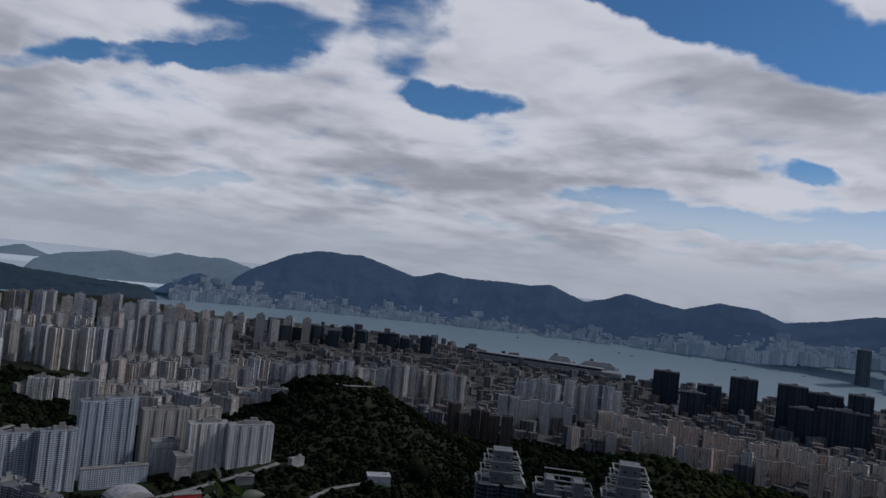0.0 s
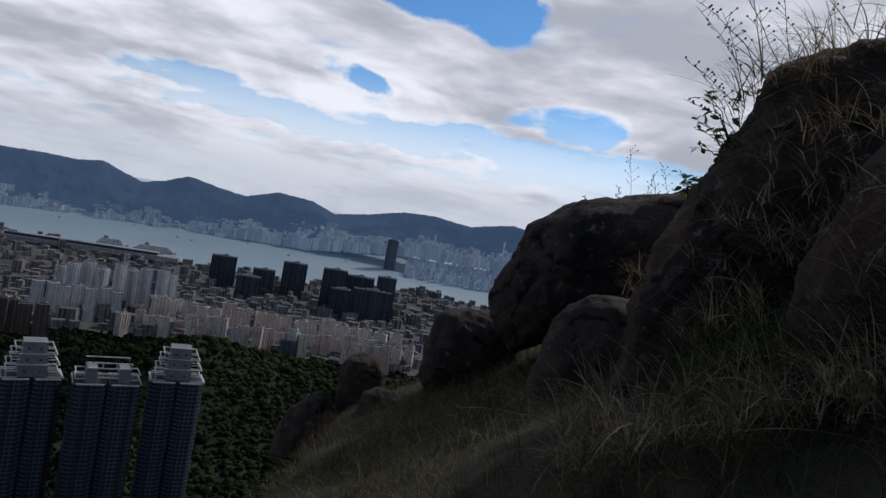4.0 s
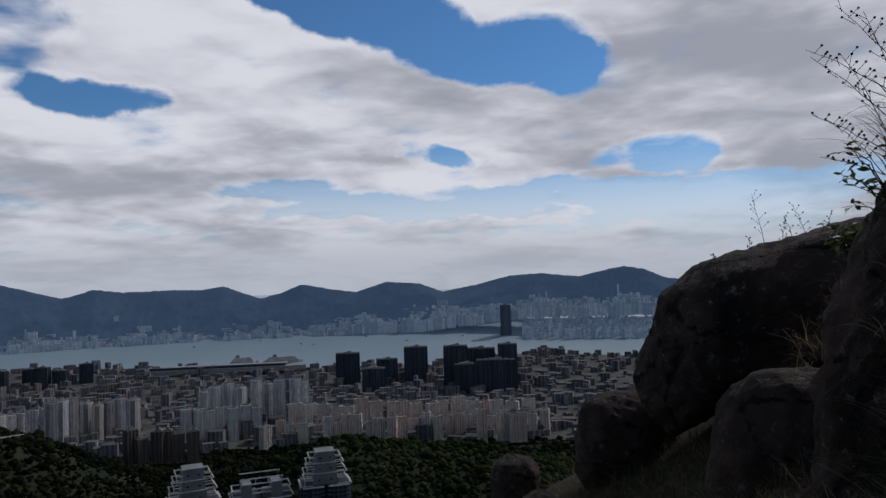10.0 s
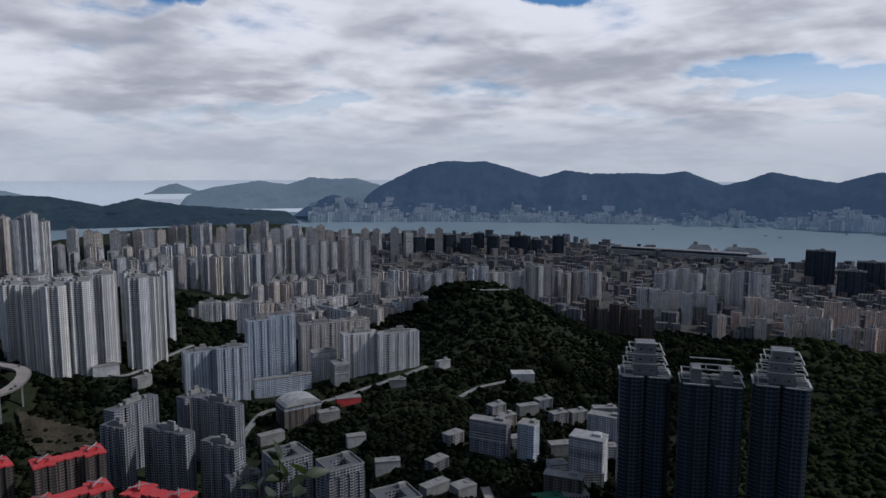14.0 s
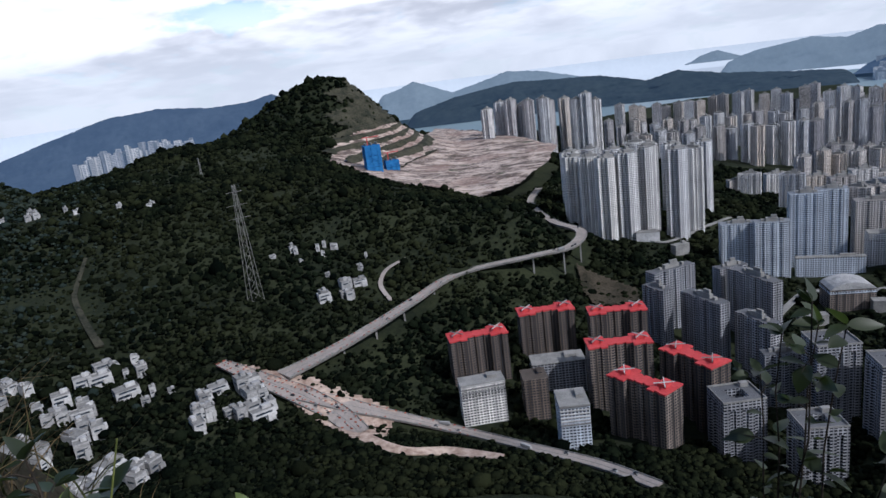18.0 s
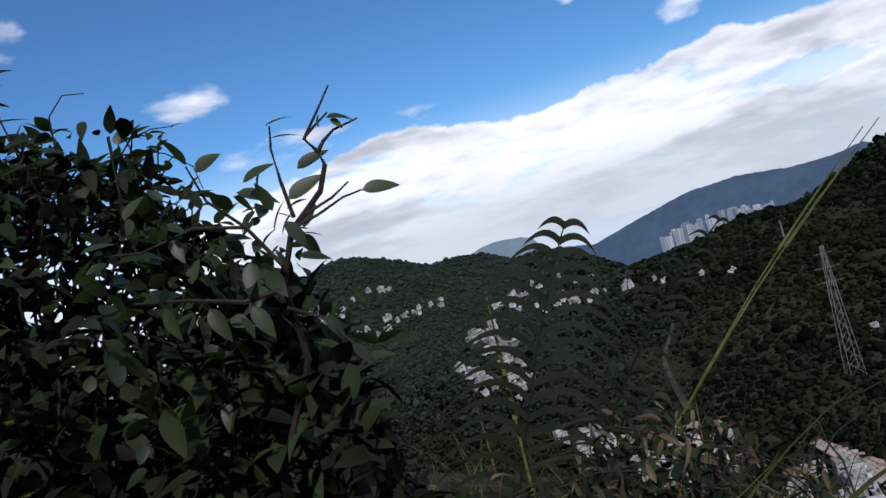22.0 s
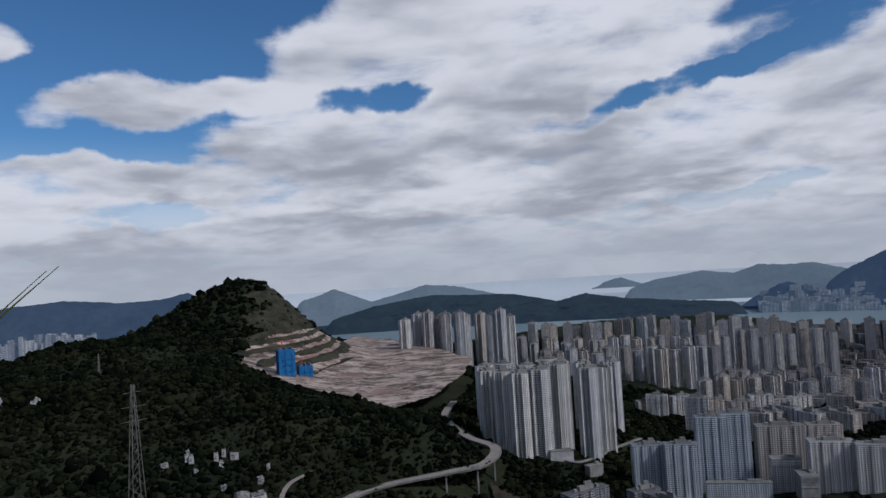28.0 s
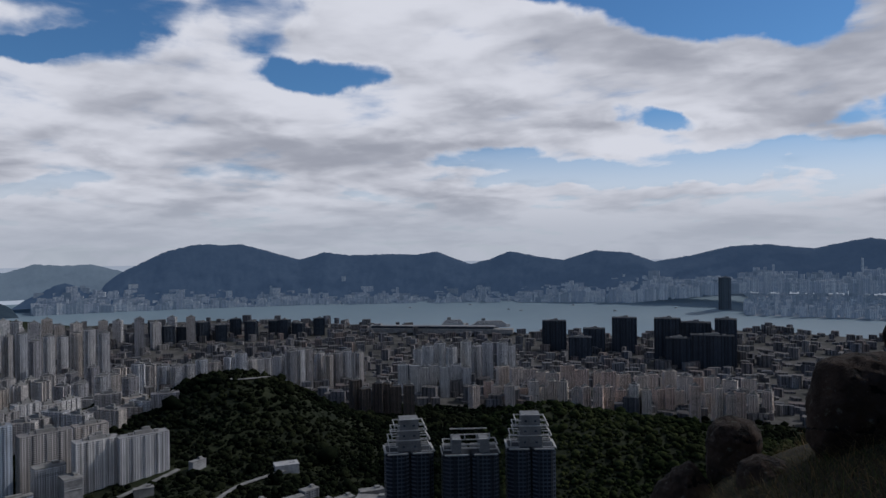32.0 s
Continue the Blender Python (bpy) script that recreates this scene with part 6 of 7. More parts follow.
for k, (drop, n, length) in enumerate(((6, 260, 0.34), (10, 240, 0.32), (14, 260, 0.36), (18, 300, 0.4))):
    rock_grass(n, -46, -22.5, lambda a: top_of(a) - drop, 0, 0, length, MAT["tuft_pale"], "pale dry blades straggling over the rock wall", 131 + 2 * k, 0.0055)
rock_grass(420, -44, -21, lambda a: top_of(a) - 21, 0, 0, 0.34, MAT["tuft_green"], "green grass at the foot of the rock wall", 141, 0.006)


# ---- stems, leaves, ferns ----
def tube(bm, pts, r0, r1, seg=6):
    """A tapering round stem along points."""
    pts = [Vector(p) for p in pts]
    rings = []
    for k, p in enumerate(pts):
        d = (pts[min(k + 1, len(pts) - 1)] - pts[max(k - 1, 0)]).normalized()
        q = d.to_track_quat("Z", "Y")
        r = r0 + (r1 - r0) * k / (len(pts) - 1)
        rings.append([bm.verts.new(p + q @ Vector((math.cos(6.2832 * s / seg) * r, math.sin(6.2832 * s / seg) * r, 0))) for s in range(seg)])
    for a, b in zip(rings, rings[1:]):
        for s in range(seg):
            bm.faces.new((a[s], a[(s + 1) % seg], b[(s + 1) % seg], b[s]))
    bm.faces.new(rings[-1])
    return bm


def leaf_mesh(l, w, name="leaf", material="leaf", fold=0.25, droop=0.2, point=1.0):
    """An ovate blade, folded along the midrib and curved downward, 24 faces."""
    verts, faces = [], []
    n = 7
    for k in range(n + 1):
        f = k / n
        half = w / 2 * math.sin(math.pi * f ** 0.8) ** 0.8 * (1 - 0.25 * point * f) if 0 < k < n else 0.0004
        z = -droop * l * f * f
        y = l * f
        verts += [(-half, y, z + half * fold), (0, y, z), (half, y, z + half * fold)]
    for k in range(n):
        i = 3 * k
        faces += [(i, i + 1, i + 4, i + 3), (i + 1, i + 2, i + 5, i + 4)]
    return mesh_of(name, verts, faces, MAT[material], True)


def tubemesh(line, r):
    me = bpy.data.meshes.new("dry_vine")
    bm = tube(bmesh.new(), line, r, r * 0.5, 5)
    bm.to_mesh(me)
    bm.free()
    me.materials.append(MAT["bark"])
    return me


LEAF = {"broad": leaf_mesh(0.072, 0.034), "round": leaf_mesh(0.055, 0.036, point=0.4), "long": leaf_mesh(0.11, 0.040, droop=0.25), "small": leaf_mesh(0.04, 0.024), "young": leaf_mesh(0.06, 0.04, material="young_leaf"), "rusty": leaf_mesh(0.07, 0.034, droop=0.5), "dead": leaf_mesh(0.085, 0.022, material="dead_leaf", fold=0.9, droop=0.6)}
pr = random.Random(17)


def put_leaf(parent, kind, at_, outward, scale=1.0, twist=None):
    ob = new("leaf", LEAF[kind])
    ob.parent = parent
    q = Vector(outward).normalized().to_track_quat("Y", "Z").to_matrix().to_4x4()
    ob.matrix_basis = Matrix.Translation(at_) @ q @ pose(0, 0, 0, 0, pr.uniform(-50, 50) if twist is None else twist, 0) @ Matrix.Scale(scale, 4)
    return ob


def bow(a, b, sag=0.1, n=7, wob=0.02):
    a, b = Vector(a), Vector(b)
    l = (b - a).length
    return [a.lerp(b, k / n) + Vector((pr.uniform(-wob, wob), pr.uniform(-wob, wob), sag * l * math.sin(math.pi * k / n) + pr.uniform(-wob, wob) * 0.5)) for k in range(n + 1)]


def shrub(base, shoots, label, kinds=("broad", "round", "broad"), per=9, scale=1.0, thick=0.006):
    """A shrub: woody stems from the base, twigs, and leaves set along them."""
    ob = new("shrub", None)
    for tip, sag in shoots:
        line = bow(base, tip, sag, 8, 0.015)
        part("stem", tube(bmesh.new(), line, thick, 0.0018), MAT["bark"], ob)
        for k in range(per):
            f = 0.25 + 0.75 * (k + pr.random()) / per
            i = min(int(f * 8), 7)
            p = line[i].lerp(line[i + 1], f * 8 - i)
            a = pr.uniform(0, 6.28)
            out = Vector((math.cos(a), math.sin(a), pr.uniform(-0.2, 0.6)))
            if pr.random() < 0.4:
                q = p + out * pr.uniform(0.04, 0.11)
                part("twig", tube(bmesh.new(), [p, p.lerp(q, 0.5) + Vector((0, 0, 0.008)), q], 0.002, 0.0009, 5), MAT["bark"], ob)
                for _ in range(3):
                    o2 = out + Vector((pr.uniform(-0.9, 0.9), pr.uniform(-0.9, 0.9), pr.uniform(-0.5, 0.5)))
                    put_leaf(ob, pr.choice(kinds), p.lerp(q, pr.uniform(0.4, 1.0)), o2, scale * pr.uniform(0.7, 1.2))
            else:
                put_leaf(ob, pr.choice(kinds), p, out, scale * pr.uniform(0.75, 1.25))
        for _ in range(3):
            put_leaf(ob, pr.choice(kinds), line[-1], Vector((pr.uniform(-1, 1), pr.uniform(-1, 1), pr.uniform(0, 1))), scale)
    tagged(ob, label, "shrub", "shrubs on the ledge")
    return ob


def P(x, y, z):
    return Vector((x, y, H + z))


# branch reaching out beside the eye, with its bare twigs
NOOK = (-0.11, -0.53, 0.20)


def nook(az, el, d):
    return eye_point(az, el, d, NOOK)


b = new("shrub", None)
main = [P(-0.62, -1.72, -0.85), nook(146, -20, 0.98), nook(141.1, -12.1, 0.92), nook(141.2, -5.9, 0.88), nook(139.2, -1.65, 0.86), nook(135.8, 1.0, 0.85), nook(134.8, 3.15, 0.85), nook(135.1, 4.4, 0.85)]
part("stem", tube(bmesh.new(), main, 0.006, 0.003), MAT["bark"], b)
for thick, line in ((0.0032, [(135.1, 4.4), (134.4, 5.2), (133.3, 5.9), (131.0, 6.3)]), (0.0034, [(135.1, 4.4), (136.0, 5.8), (134.9, 6.6), (133.4, 7.5)]), (0.0022, [(136.0, 5.8), (134.2, 7.9), (132.7, 9.7)]),
                    (0.0024, [(139.2, -1.6), (136.5, -0.9), (134.0, 0.0), (132.2, 0.2)]), (0.0024, [(137.6, -0.6), (135, 0.2), (133.2, 1.2)]), (0.0030, [(138.6, -0.6), (138.9, 2.8), (139.0, 5.6), (138.6, 7.6)]),
                    (0.0032, [(140.6, -4.4), (142.8, -0.4), (145.4, 2.6), (146.3, 5.9)]), (0.0045, [(141.2, -6.4), (144.5, -6.6), (149, -5.2), (153, -4.4)]), (0.0028, [(141.2, -8), (138.6, -9.5), (136.4, -12.5)]), (0.0026, [(142.8, -0.4), (147, 0.6), (151.5, -0.4), (155.7, 0.2)])):
    part("twig", tube(bmesh.new(), [nook(a, e, 0.85) for a, e in line], thick, 0.0012, 5), MAT["bark"], b)
for a, e, kind, out, k, tw in ((132.2, 0.1, "broad", (-0.75, 0.62, 0.0), 0.85, 60), (138.6, 1.0, "broad", (-0.5, 0.5, 0.35), 0.95, 65), (145.6, 5.2, "round", (-0.6, 0.6, 0.5), 0.85, 60), (146.2, 6.0, "long", (0.3, -0.25, 1.0), 0.5, 50), (139.0, 7.6, "long", (-0.7, 0.5, 0.35), 0.42, 20), (138.8, 6.5, "long", (-0.7, 0.5, 0.1), 0.45, 15),
                               (139.4, -0.8, "broad", (-0.3, 0.3, -0.75), 0.75, 60), (139.0, -4.0, "broad", (-0.7, 0.6, -0.2), 0.7, 40), (153.5, -0.8, "broad", (-0.8, 0.5, 0.1), 0.8, 30), (156, 0.6, "broad", (-0.7, 0.5, 0.2), 0.7, 30), (147.0, 3.2, "broad", (-0.8, 0.4, 0.25), 0.6, 30), (140.2, 0.4, "broad", (0.2, -0.1, 0.9), 0.7, 60),
                               (137.2, 3.4, "broad", (-0.5, 0.5, 0.3), 0.8, 60), (133.6, 7.0, "rusty", (-0.8, 0.6, 0.1), 0.6, 40), (133.3, 6.8, "young", (-0.6, 0.4, -0.6), 0.4, 60), (134.4, 6.4, "young", (0.1, 0.2, 0.8), 0.35, 60), (142, 3.4, "broad", (-0.4, 0.6, 0.3), 0.8, 50), (143.4, 1.4, "broad", (0.6, 0.2, 0.4), 0.75, 40),
                               (136.6, -12.5, "broad", (-0.5, 0.4, -0.8), 0.7, 50), (138.4, -9.6, "rusty", (-0.5, 0.4, -0.7), 0.8, 50), (144, -7.2, "broad", (-0.2, 0.4, -0.9), 0.85, 55), (147.4, -6.4, "broad", (-0.1, 0.4, -0.9), 0.85, 55), (150.8, -5.4, "broad", (0.1, 0.4, -0.9), 0.8, 55), (149.4, 0.2, "round", (0.2, 0.5, 0.5), 0.7, 40)):
    put_leaf(b, kind, nook(a, e, 0.845), out, k * 0.82, tw)
rg = np.random.RandomState(77)
for k in range(120):
    a = rg.uniform(138, 158)
    e = rg.uniform(float(np.interp(a, [138, 143, 147, 158], [-2, -6, -15, -18])), float(np.interp(a, [138, 141, 147, 158], [0.0, 3.5, 4.5, 3.5])))
    put_leaf(b, pr.choice(("broad", "round", "broad")), nook(a, e, rg.uniform(0.84, 1.0)), rg.normal(0, 1, 3) + np.array([-0.2, 0.5, -0.1]), rg.uniform(0.4, 0.8))
tagged(b, "leafy shrub branch with bare twig ends on the ledge", "shrub", "shrubs on the ledge")
# the main thicket
for x, y, z, k in ((-0.80, -1.9, 0.30, 8), (-0.62, -2.0, 0.42, 9), (-0.45, -2.05, 0.44, 9), (-0.28, -2.1, 0.42, 8), (-0.05, -2.1, 0.42, 8)):
    tips = []
    for _ in range(k):
        tips.append((P(x + pr.uniform(-0.26, 0.26), y + pr.uniform(-0.12, 0.5), z + pr.uniform(-0.75, 0.12)), pr.uniform(0.03, 0.2)))
    shrub(P(x, y - 0.1, -0.95), tips, "dense dark green shrub with broad leaves on the ledge", per=9, scale=0.62)
for x, y, z in ((-0.60, -1.35, -0.05), (-0.35, -1.6, 0.05), (-0.12, -1.65, 0.1), (-0.72, -1.25, -0.35), (-0.5, -1.2, -0.35)):
    tips = [(P(x + pr.uniform(-0.22, 0.22), y + pr.uniform(-0.15, 0.15), z + pr.uniform(-0.45, 0.08)), pr.uniform(0.05, 0.2)) for _ in range(7)]
    shrub(P(x, y - 0.15, -1.0), tips, "low dark shrub with mixed broad and hanging leaves", ("broad", "rusty", "round"), per=8, scale=0.72)


def foliage(parent, pos, out, size, material, seed=1, kind="broad"):
    """Leaves deep in a bush, too many to pick apart, as one mesh."""
    rg = np.random.RandomState(seed)
    src = LEAF[kind]
    v0 = np.array([v.co[:] for v in src.vertices])
    f0 = np.array([p.vertices[:] for p in src.polygons])
    n = len(pos)
    y = out / np.linalg.norm(out, axis=1)[:, None]
    up = rg.normal(0, 0.6, (n, 3)) + np.array([0, 0, 1.0])
    x = np.cross(y, up)
    x /= np.linalg.norm(x, axis=1)[:, None]
    z = np.cross(x, y)
    loc = v0[None] * size[:, None, None]
    v = pos[:, None] + loc[..., :1] * x[:, None] + loc[..., 1:2] * y[:, None] + loc[..., 2:] * z[:, None]
    f = f0[None] + (np.arange(n) * len(v0))[:, None, None]
    me = bpy.data.meshes.new("foliage")
    v, f = v.reshape(-1, 3), f.reshape(-1, 4)
    me.vertices.add(len(v))
    me.vertices.foreach_set("co", v.ravel())
    me.loops.add(f.size)
    me.loops.foreach_set("vertex_index", f.ravel())
    me.polygons.add(len(f))
    me.polygons.foreach_set("loop_start", np.arange(0, f.size, 4))
    me.polygons.foreach_set("loop_total", np.full(len(f), 4))
    me.update(calc_edges=True)
    me.shade_smooth()
    me.materials.append(material)
    ob = part("foliage", me, None, parent)
    tagged(ob, kind="stuff")
    return ob


def crown_height(az):
    """Rise and fall of the thicket's outline along its length."""
    return np.interp(az, [126, 135.1, 136.2, 138.3, 142.6, 147.1, 150.5, 153.8, 158.6, 164.1, 169.0, 173.4, 178], [-0.6, -0.3, -0.2, 0.0, 0.14, 0.25, 0.37, 0.49, 0.53, 0.56, 0.55, 0.56, 0.56])


def thicket(n, d0, d1, seed, az0=130, az1=182, sink=0.0):
    rg = np.random.RandomState(seed)
    az = rg.uniform(az0, az1, n)
    k = rg.uniform(0, 1, n)
    d = np.interp(az, [130, 138, 146, 154, 182], [d0 * 0.66, d0 * 0.72, d0 * 0.9, d0, d0]) * (1 - k) + np.interp(az, [130, 138, 146, 154, 182], [d1 * 0.5, d1 * 0.58, d1 * 0.8, d1, d1]) * k
    top = crown_height(az) - sink
    z = top - (top + 0.85) * rg.uniform(0, 1, n) ** 1.2 + rg.normal(0, 0.04, n)
    a = np.radians(az)
    pos = np.stack([-0.11 - np.sin(a) * d, -0.53 + np.cos(a) * d, H + z], -1)
    out = rg.normal(0, 1, (n, 3)) + np.array([0.45, 0.8, 0.15])
    return pos, out, rg.uniform(0.45, 0.95, n)


core = new("shrub", None)
line = bow(P(-0.6, -2.1, -0.9), P(-0.7, -2.0, 0.35), 0.05, 8, 0.02)
part("stem", tube(bmesh.new(), line, 0.012, 0.003), MAT["bark"], core)
for k in range(26):
    a = radians(pr.uniform(134, 180))
    d = pr.uniform(1.15, 1.75)
    q = P(-0.11 - math.sin(a) * d, -0.53 + math.cos(a) * d, float(crown_height(math.degrees(a))) - pr.uniform(0.0, 0.35))
    part("stem", tube(bmesh.new(), bow(P(q.x * 0.8 - 0.15, q.y - 0.25, -0.9), q, 0.06, 8, 0.02), 0.006, 0.0015), MAT["bark"], core)
# darker leaves for the bush's depth: the shade there is put into their colour
MAT["leaf_mass_shaded"] = tuft_material("leaf_mass_shaded", (0.003, 0.0062, 0.0025), (0.015, 0.023, 0.008))
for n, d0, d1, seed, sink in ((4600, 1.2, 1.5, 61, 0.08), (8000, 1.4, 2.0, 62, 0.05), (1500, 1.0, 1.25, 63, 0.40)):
    foliage(core, *thicket(n, d0, d1, seed, sink=sink), MAT["leaf_mass_shaded"], seed)
tagged(core, "dense dark green thicket of broad-leaved shrub", "shrub", "shrubs on the ledge")
lp, lo, ls = thicket(300, 1.05, 1.45, 64, sink=0.15)
for p, o, k in zip(lp, lo, ls):
    put_leaf(core, pr.choice(("broad", "broad", "round", "rusty")), Vector(p), Vector(o), 0.85 * k)
# branch beside the eye gets leaves of its own
rg = np.random.RandomState(65)
bp_ = np.stack([rg.uniform(-0.84, -0.5, 420), rg.uniform(-1.6, -1.3, 420), H + rg.uniform(-0.6, 0.12, 420)], -1)
foliage(b, bp_, rg.normal(0, 1, (420, 3)) + np.array([0.4, 0.6, 0.1]), rg.uniform(0.6, 1.1, 420), MAT["leaf_mass_shaded"], 66)


# bare curling vine ends over the thicket
for line in [[(175.3, 13.4), (174.2, 14.5), (172.3, 16.8), (170.3, 18.2)], [(175.1, 16.1), (173.8, 14.5), (173.3, 12.4)], [(168.3, 13.7), (166.1, 14.8), (164.1, 14.8), (163.4, 13.2)], [(152.6, 10.5), (150.4, 9.8), (148.5, 8.3), (148.2, 6.3)], [(174.8, 11.8), (173.2, 13.2), (171.6, 15.2), (171.0, 16.0)], [(158.0, 14.1), (156.7, 15.6), (155.1, 15.5)], [(165.1, 14.7), (164.8, 12.4), (165.2, 10.7)]]:
    vine = new("dry_vine", tubemesh([nook(line[0][0] + 0.6, line[0][1] - 9, 1.55)] + [nook(a, e, 1.5) for a, e in line], 0.0022))
    tagged(vine, "thin bare vine end curling over the thicket", "vine", "dry vines on the ledge")


# ragged shoots over the thicket
for k in range(12):
    a = radians(pr.uniform(152, 178))
    d = pr.uniform(1.35, 1.7)
    z = float(crown_height(math.degrees(a)))
    q = P(-0.11 - math.sin(a) * d, -0.53 + math.cos(a) * d, z - 0.25)
    shrub(q, [(q + Vector((pr.uniform(-0.1, 0.1), pr.uniform(-0.1, 0.1), pr.uniform(0.14, 0.30))), 0.02) for _ in range(3)], "thin leafy shoot over the thicket", ("small", "round", "small"), per=9, scale=0.85, thick=0.0028)


def tall_shoot():
    """Straight shoot standing over the thicket, with narrow leaves in pairs."""
    ob = new("shrub", None)
    line = [P(-0.55 - 0.03 * f, -2.10, -0.9 + 1.76 * f) for f in np.linspace(0, 1, 12)]
    part("stem", tube(bmesh.new(), line, 0.007, 0.003), MAT["bark"], ob)
    for k in range(16):
        p = line[-1].lerp(line[6], k / 16)
        for s in (0, 1, 2, 3):
            a = k * 0.9 + s * 1.57
            put_leaf(ob, "long", p, (math.cos(a), math.sin(a), 0.55 - 0.03 * k), 0.85 + 0.03 * k, pr.uniform(-25, 25))
    tagged(ob, "tall upright shoot with narrow paired leaves", "shrub", "shrubs on the ledge")


tall_shoot()
shrub(P(-0.4, -1.85, -0.4), [(P(-0.42, -1.72, 0.22), 0.1), (P(-0.36, -1.7, 0.18), 0.15)], "pale young shoot with yellow-green leaves", ("young",), per=6, scale=0.9, thick=0.003)
# low leafy plants at the lip of the ledge
shrub(P(-1.05, -0.15, -1.15), [(P(-1.0 + pr.uniform(-0.3, 0.2), -0.2 + pr.uniform(-0.25, 0.14), -0.70 + pr.uniform(-0.2, 0.08)), 0.1) for _ in range(9)], "low plant with large round leaves at the edge", ("round", "broad", "round"), per=8, scale=0.85)
shrub(P(-1.2, -0.3, -1.0), [(P(-1.1, -0.1, -0.72), 0.2), (P(-1.25, 0.0, -0.8), 0.2), (P(-1.0, -0.25, -0.62), 0.1)], "young shoot with yellow-green leaves at the edge", ("young",), per=6, scale=0.6, thick=0.003)
shrub(P(-2.15, 1.25, -2.7), [(P(-2.03, 1.3, -0.9), 0.02), (P(-1.98, 1.36, -0.95), 0.03), (P(-2.1, 1.24, -1.0), 0.03), (P(-2.06, 1.32, -0.98), 0.03), (P(-2.15, 1.2, -1.15), 0.05), (P(-1.9, 1.45, -1.3), 0.05)], "thin twiggy sapling rising over the cliff edge", ("small", "broad", "round"), per=17, scale=1.25, thick=0.006)
shrub(P(-1.9, 2.0, -3.0), [(P(-1.75 + pr.uniform(-0.4, 0.4), 2.05 + pr.uniform(-0.3, 0.3), -1.55 + pr.uniform(-0.4, 0.1)), 0.08) for _ in range(8)], "bushy small-leaved shrub on the cliff face", ("small", "small", "broad"), per=10, scale=0.8)
# leafy herb on the shoulder of the rock wall
w = eye_point(-22.0, 9.6, 4.4)
shrub(w - Vector((-0.18, 0, 0.3)), [(w + Vector((pr.uniform(-0.15, 0.18), pr.uniform(-0.1, 0.1), pr.uniform(-0.2, 0.24))), 0.1) for _ in range(13)], "dark leafy shrub growing from the rock", ("broad", "small"), per=7, scale=0.9)
w = eye_point(-20.6, 4.6, 5.4)
shrub(w - Vector((0, 0, 0.1)), [(w + Vector((pr.uniform(-0.12, 0.1), pr.uniform(-0.1, 0.1), pr.uniform(0.0, 0.12))), 0.1) for _ in range(5)], "small dark herb on the boulder", ("small", "broad"), per=8, scale=1.1)


def herb(base, height, lean, label, twigs=7):
    """Dry flowering stem with short seed twigs."""
    ob = new("dry_herb", None)
    base = Vector(base)
    tip = base + Vector(lean) + Vector((0, 0, height))
    line = bow(base, tip, 0.04, 7, 0.008)
    part("stem", tube(bmesh.new(), line, 0.003, 0.0012, 5), MAT["bark"], ob)
    for k in range(twigs):
        p = line[2].lerp(line[-1], k / twigs)
        a = pr.uniform(0, 6.28)
        q = p + Vector((math.cos(a), math.sin(a), 0.9)) * height * 0.12
        part("twig", tube(bmesh.new(), [p, p.lerp(q, 0.6), q], 0.0018, 0.0012, 5), MAT["bark"], ob)
        bm = bmesh.new()
        bmesh.ops.create_icosphere(bm, subdivisions=1, radius=0.008, matrix=Matrix.Translation(q))
        part("seed_head", bm, MAT["bark"], ob)
    tagged(ob, label, "herb", "dry herbs on the rocks")


for az, el, d, h, lean in ((-15.6, 3.9, 7.8, 0.62, (-0.12, 0, 0)), (-16.6, 4.0, 7.8, 0.3, (0.05, 0, 0)), (-17.6, 4.2, 7.8, 0.34, (-0.1, 0, 0)), (-18.6, 4.3, 7.8, 0.42, (-0.16, 0, 0)), (-14.6, 3.7, 7.8, 0.2, (-0.03, 0, 0)), (-19.4, 4.5, 7.6, 0.3, (0.08, 0, 0)), (-12.2, 3.1, 7.8, 0.12, (-0.05, 0, 0)),
                           (-23.6, 12.0, 4.5, 0.55, (-0.25, 0, 0)), (-24.4, 14.0, 4.5, 0.6, (-0.2, 0, 0)), (-26, 15.4, 4.5, 0.5, (-0.15, 0, 0)), (-23.2, 10.0, 4.5, 0.35, (-0.3, 0, 0)), (-27.5, 15.8, 4.5, 0.5, (0.1, 0, 0)), (-23.8, 13.4, 4.4, 0.42, (-0.42, 0, 0)), (-23.4, 11.6, 4.4, 0.25, (-0.4, 0, 0)), (-24.6, 14.8, 4.4, 0.34, (-0.5, 0, 0)), (-25.2, 15.6, 4.4, 0.5, (-0.4, 0, 0)), (-23.0, 10.4, 4.4, 0.12, (-0.34, 0, 0))):
    herb(eye_point(az, el - 0.8, d), h, lean, "thin dry herb with seed heads on the rock", 9)


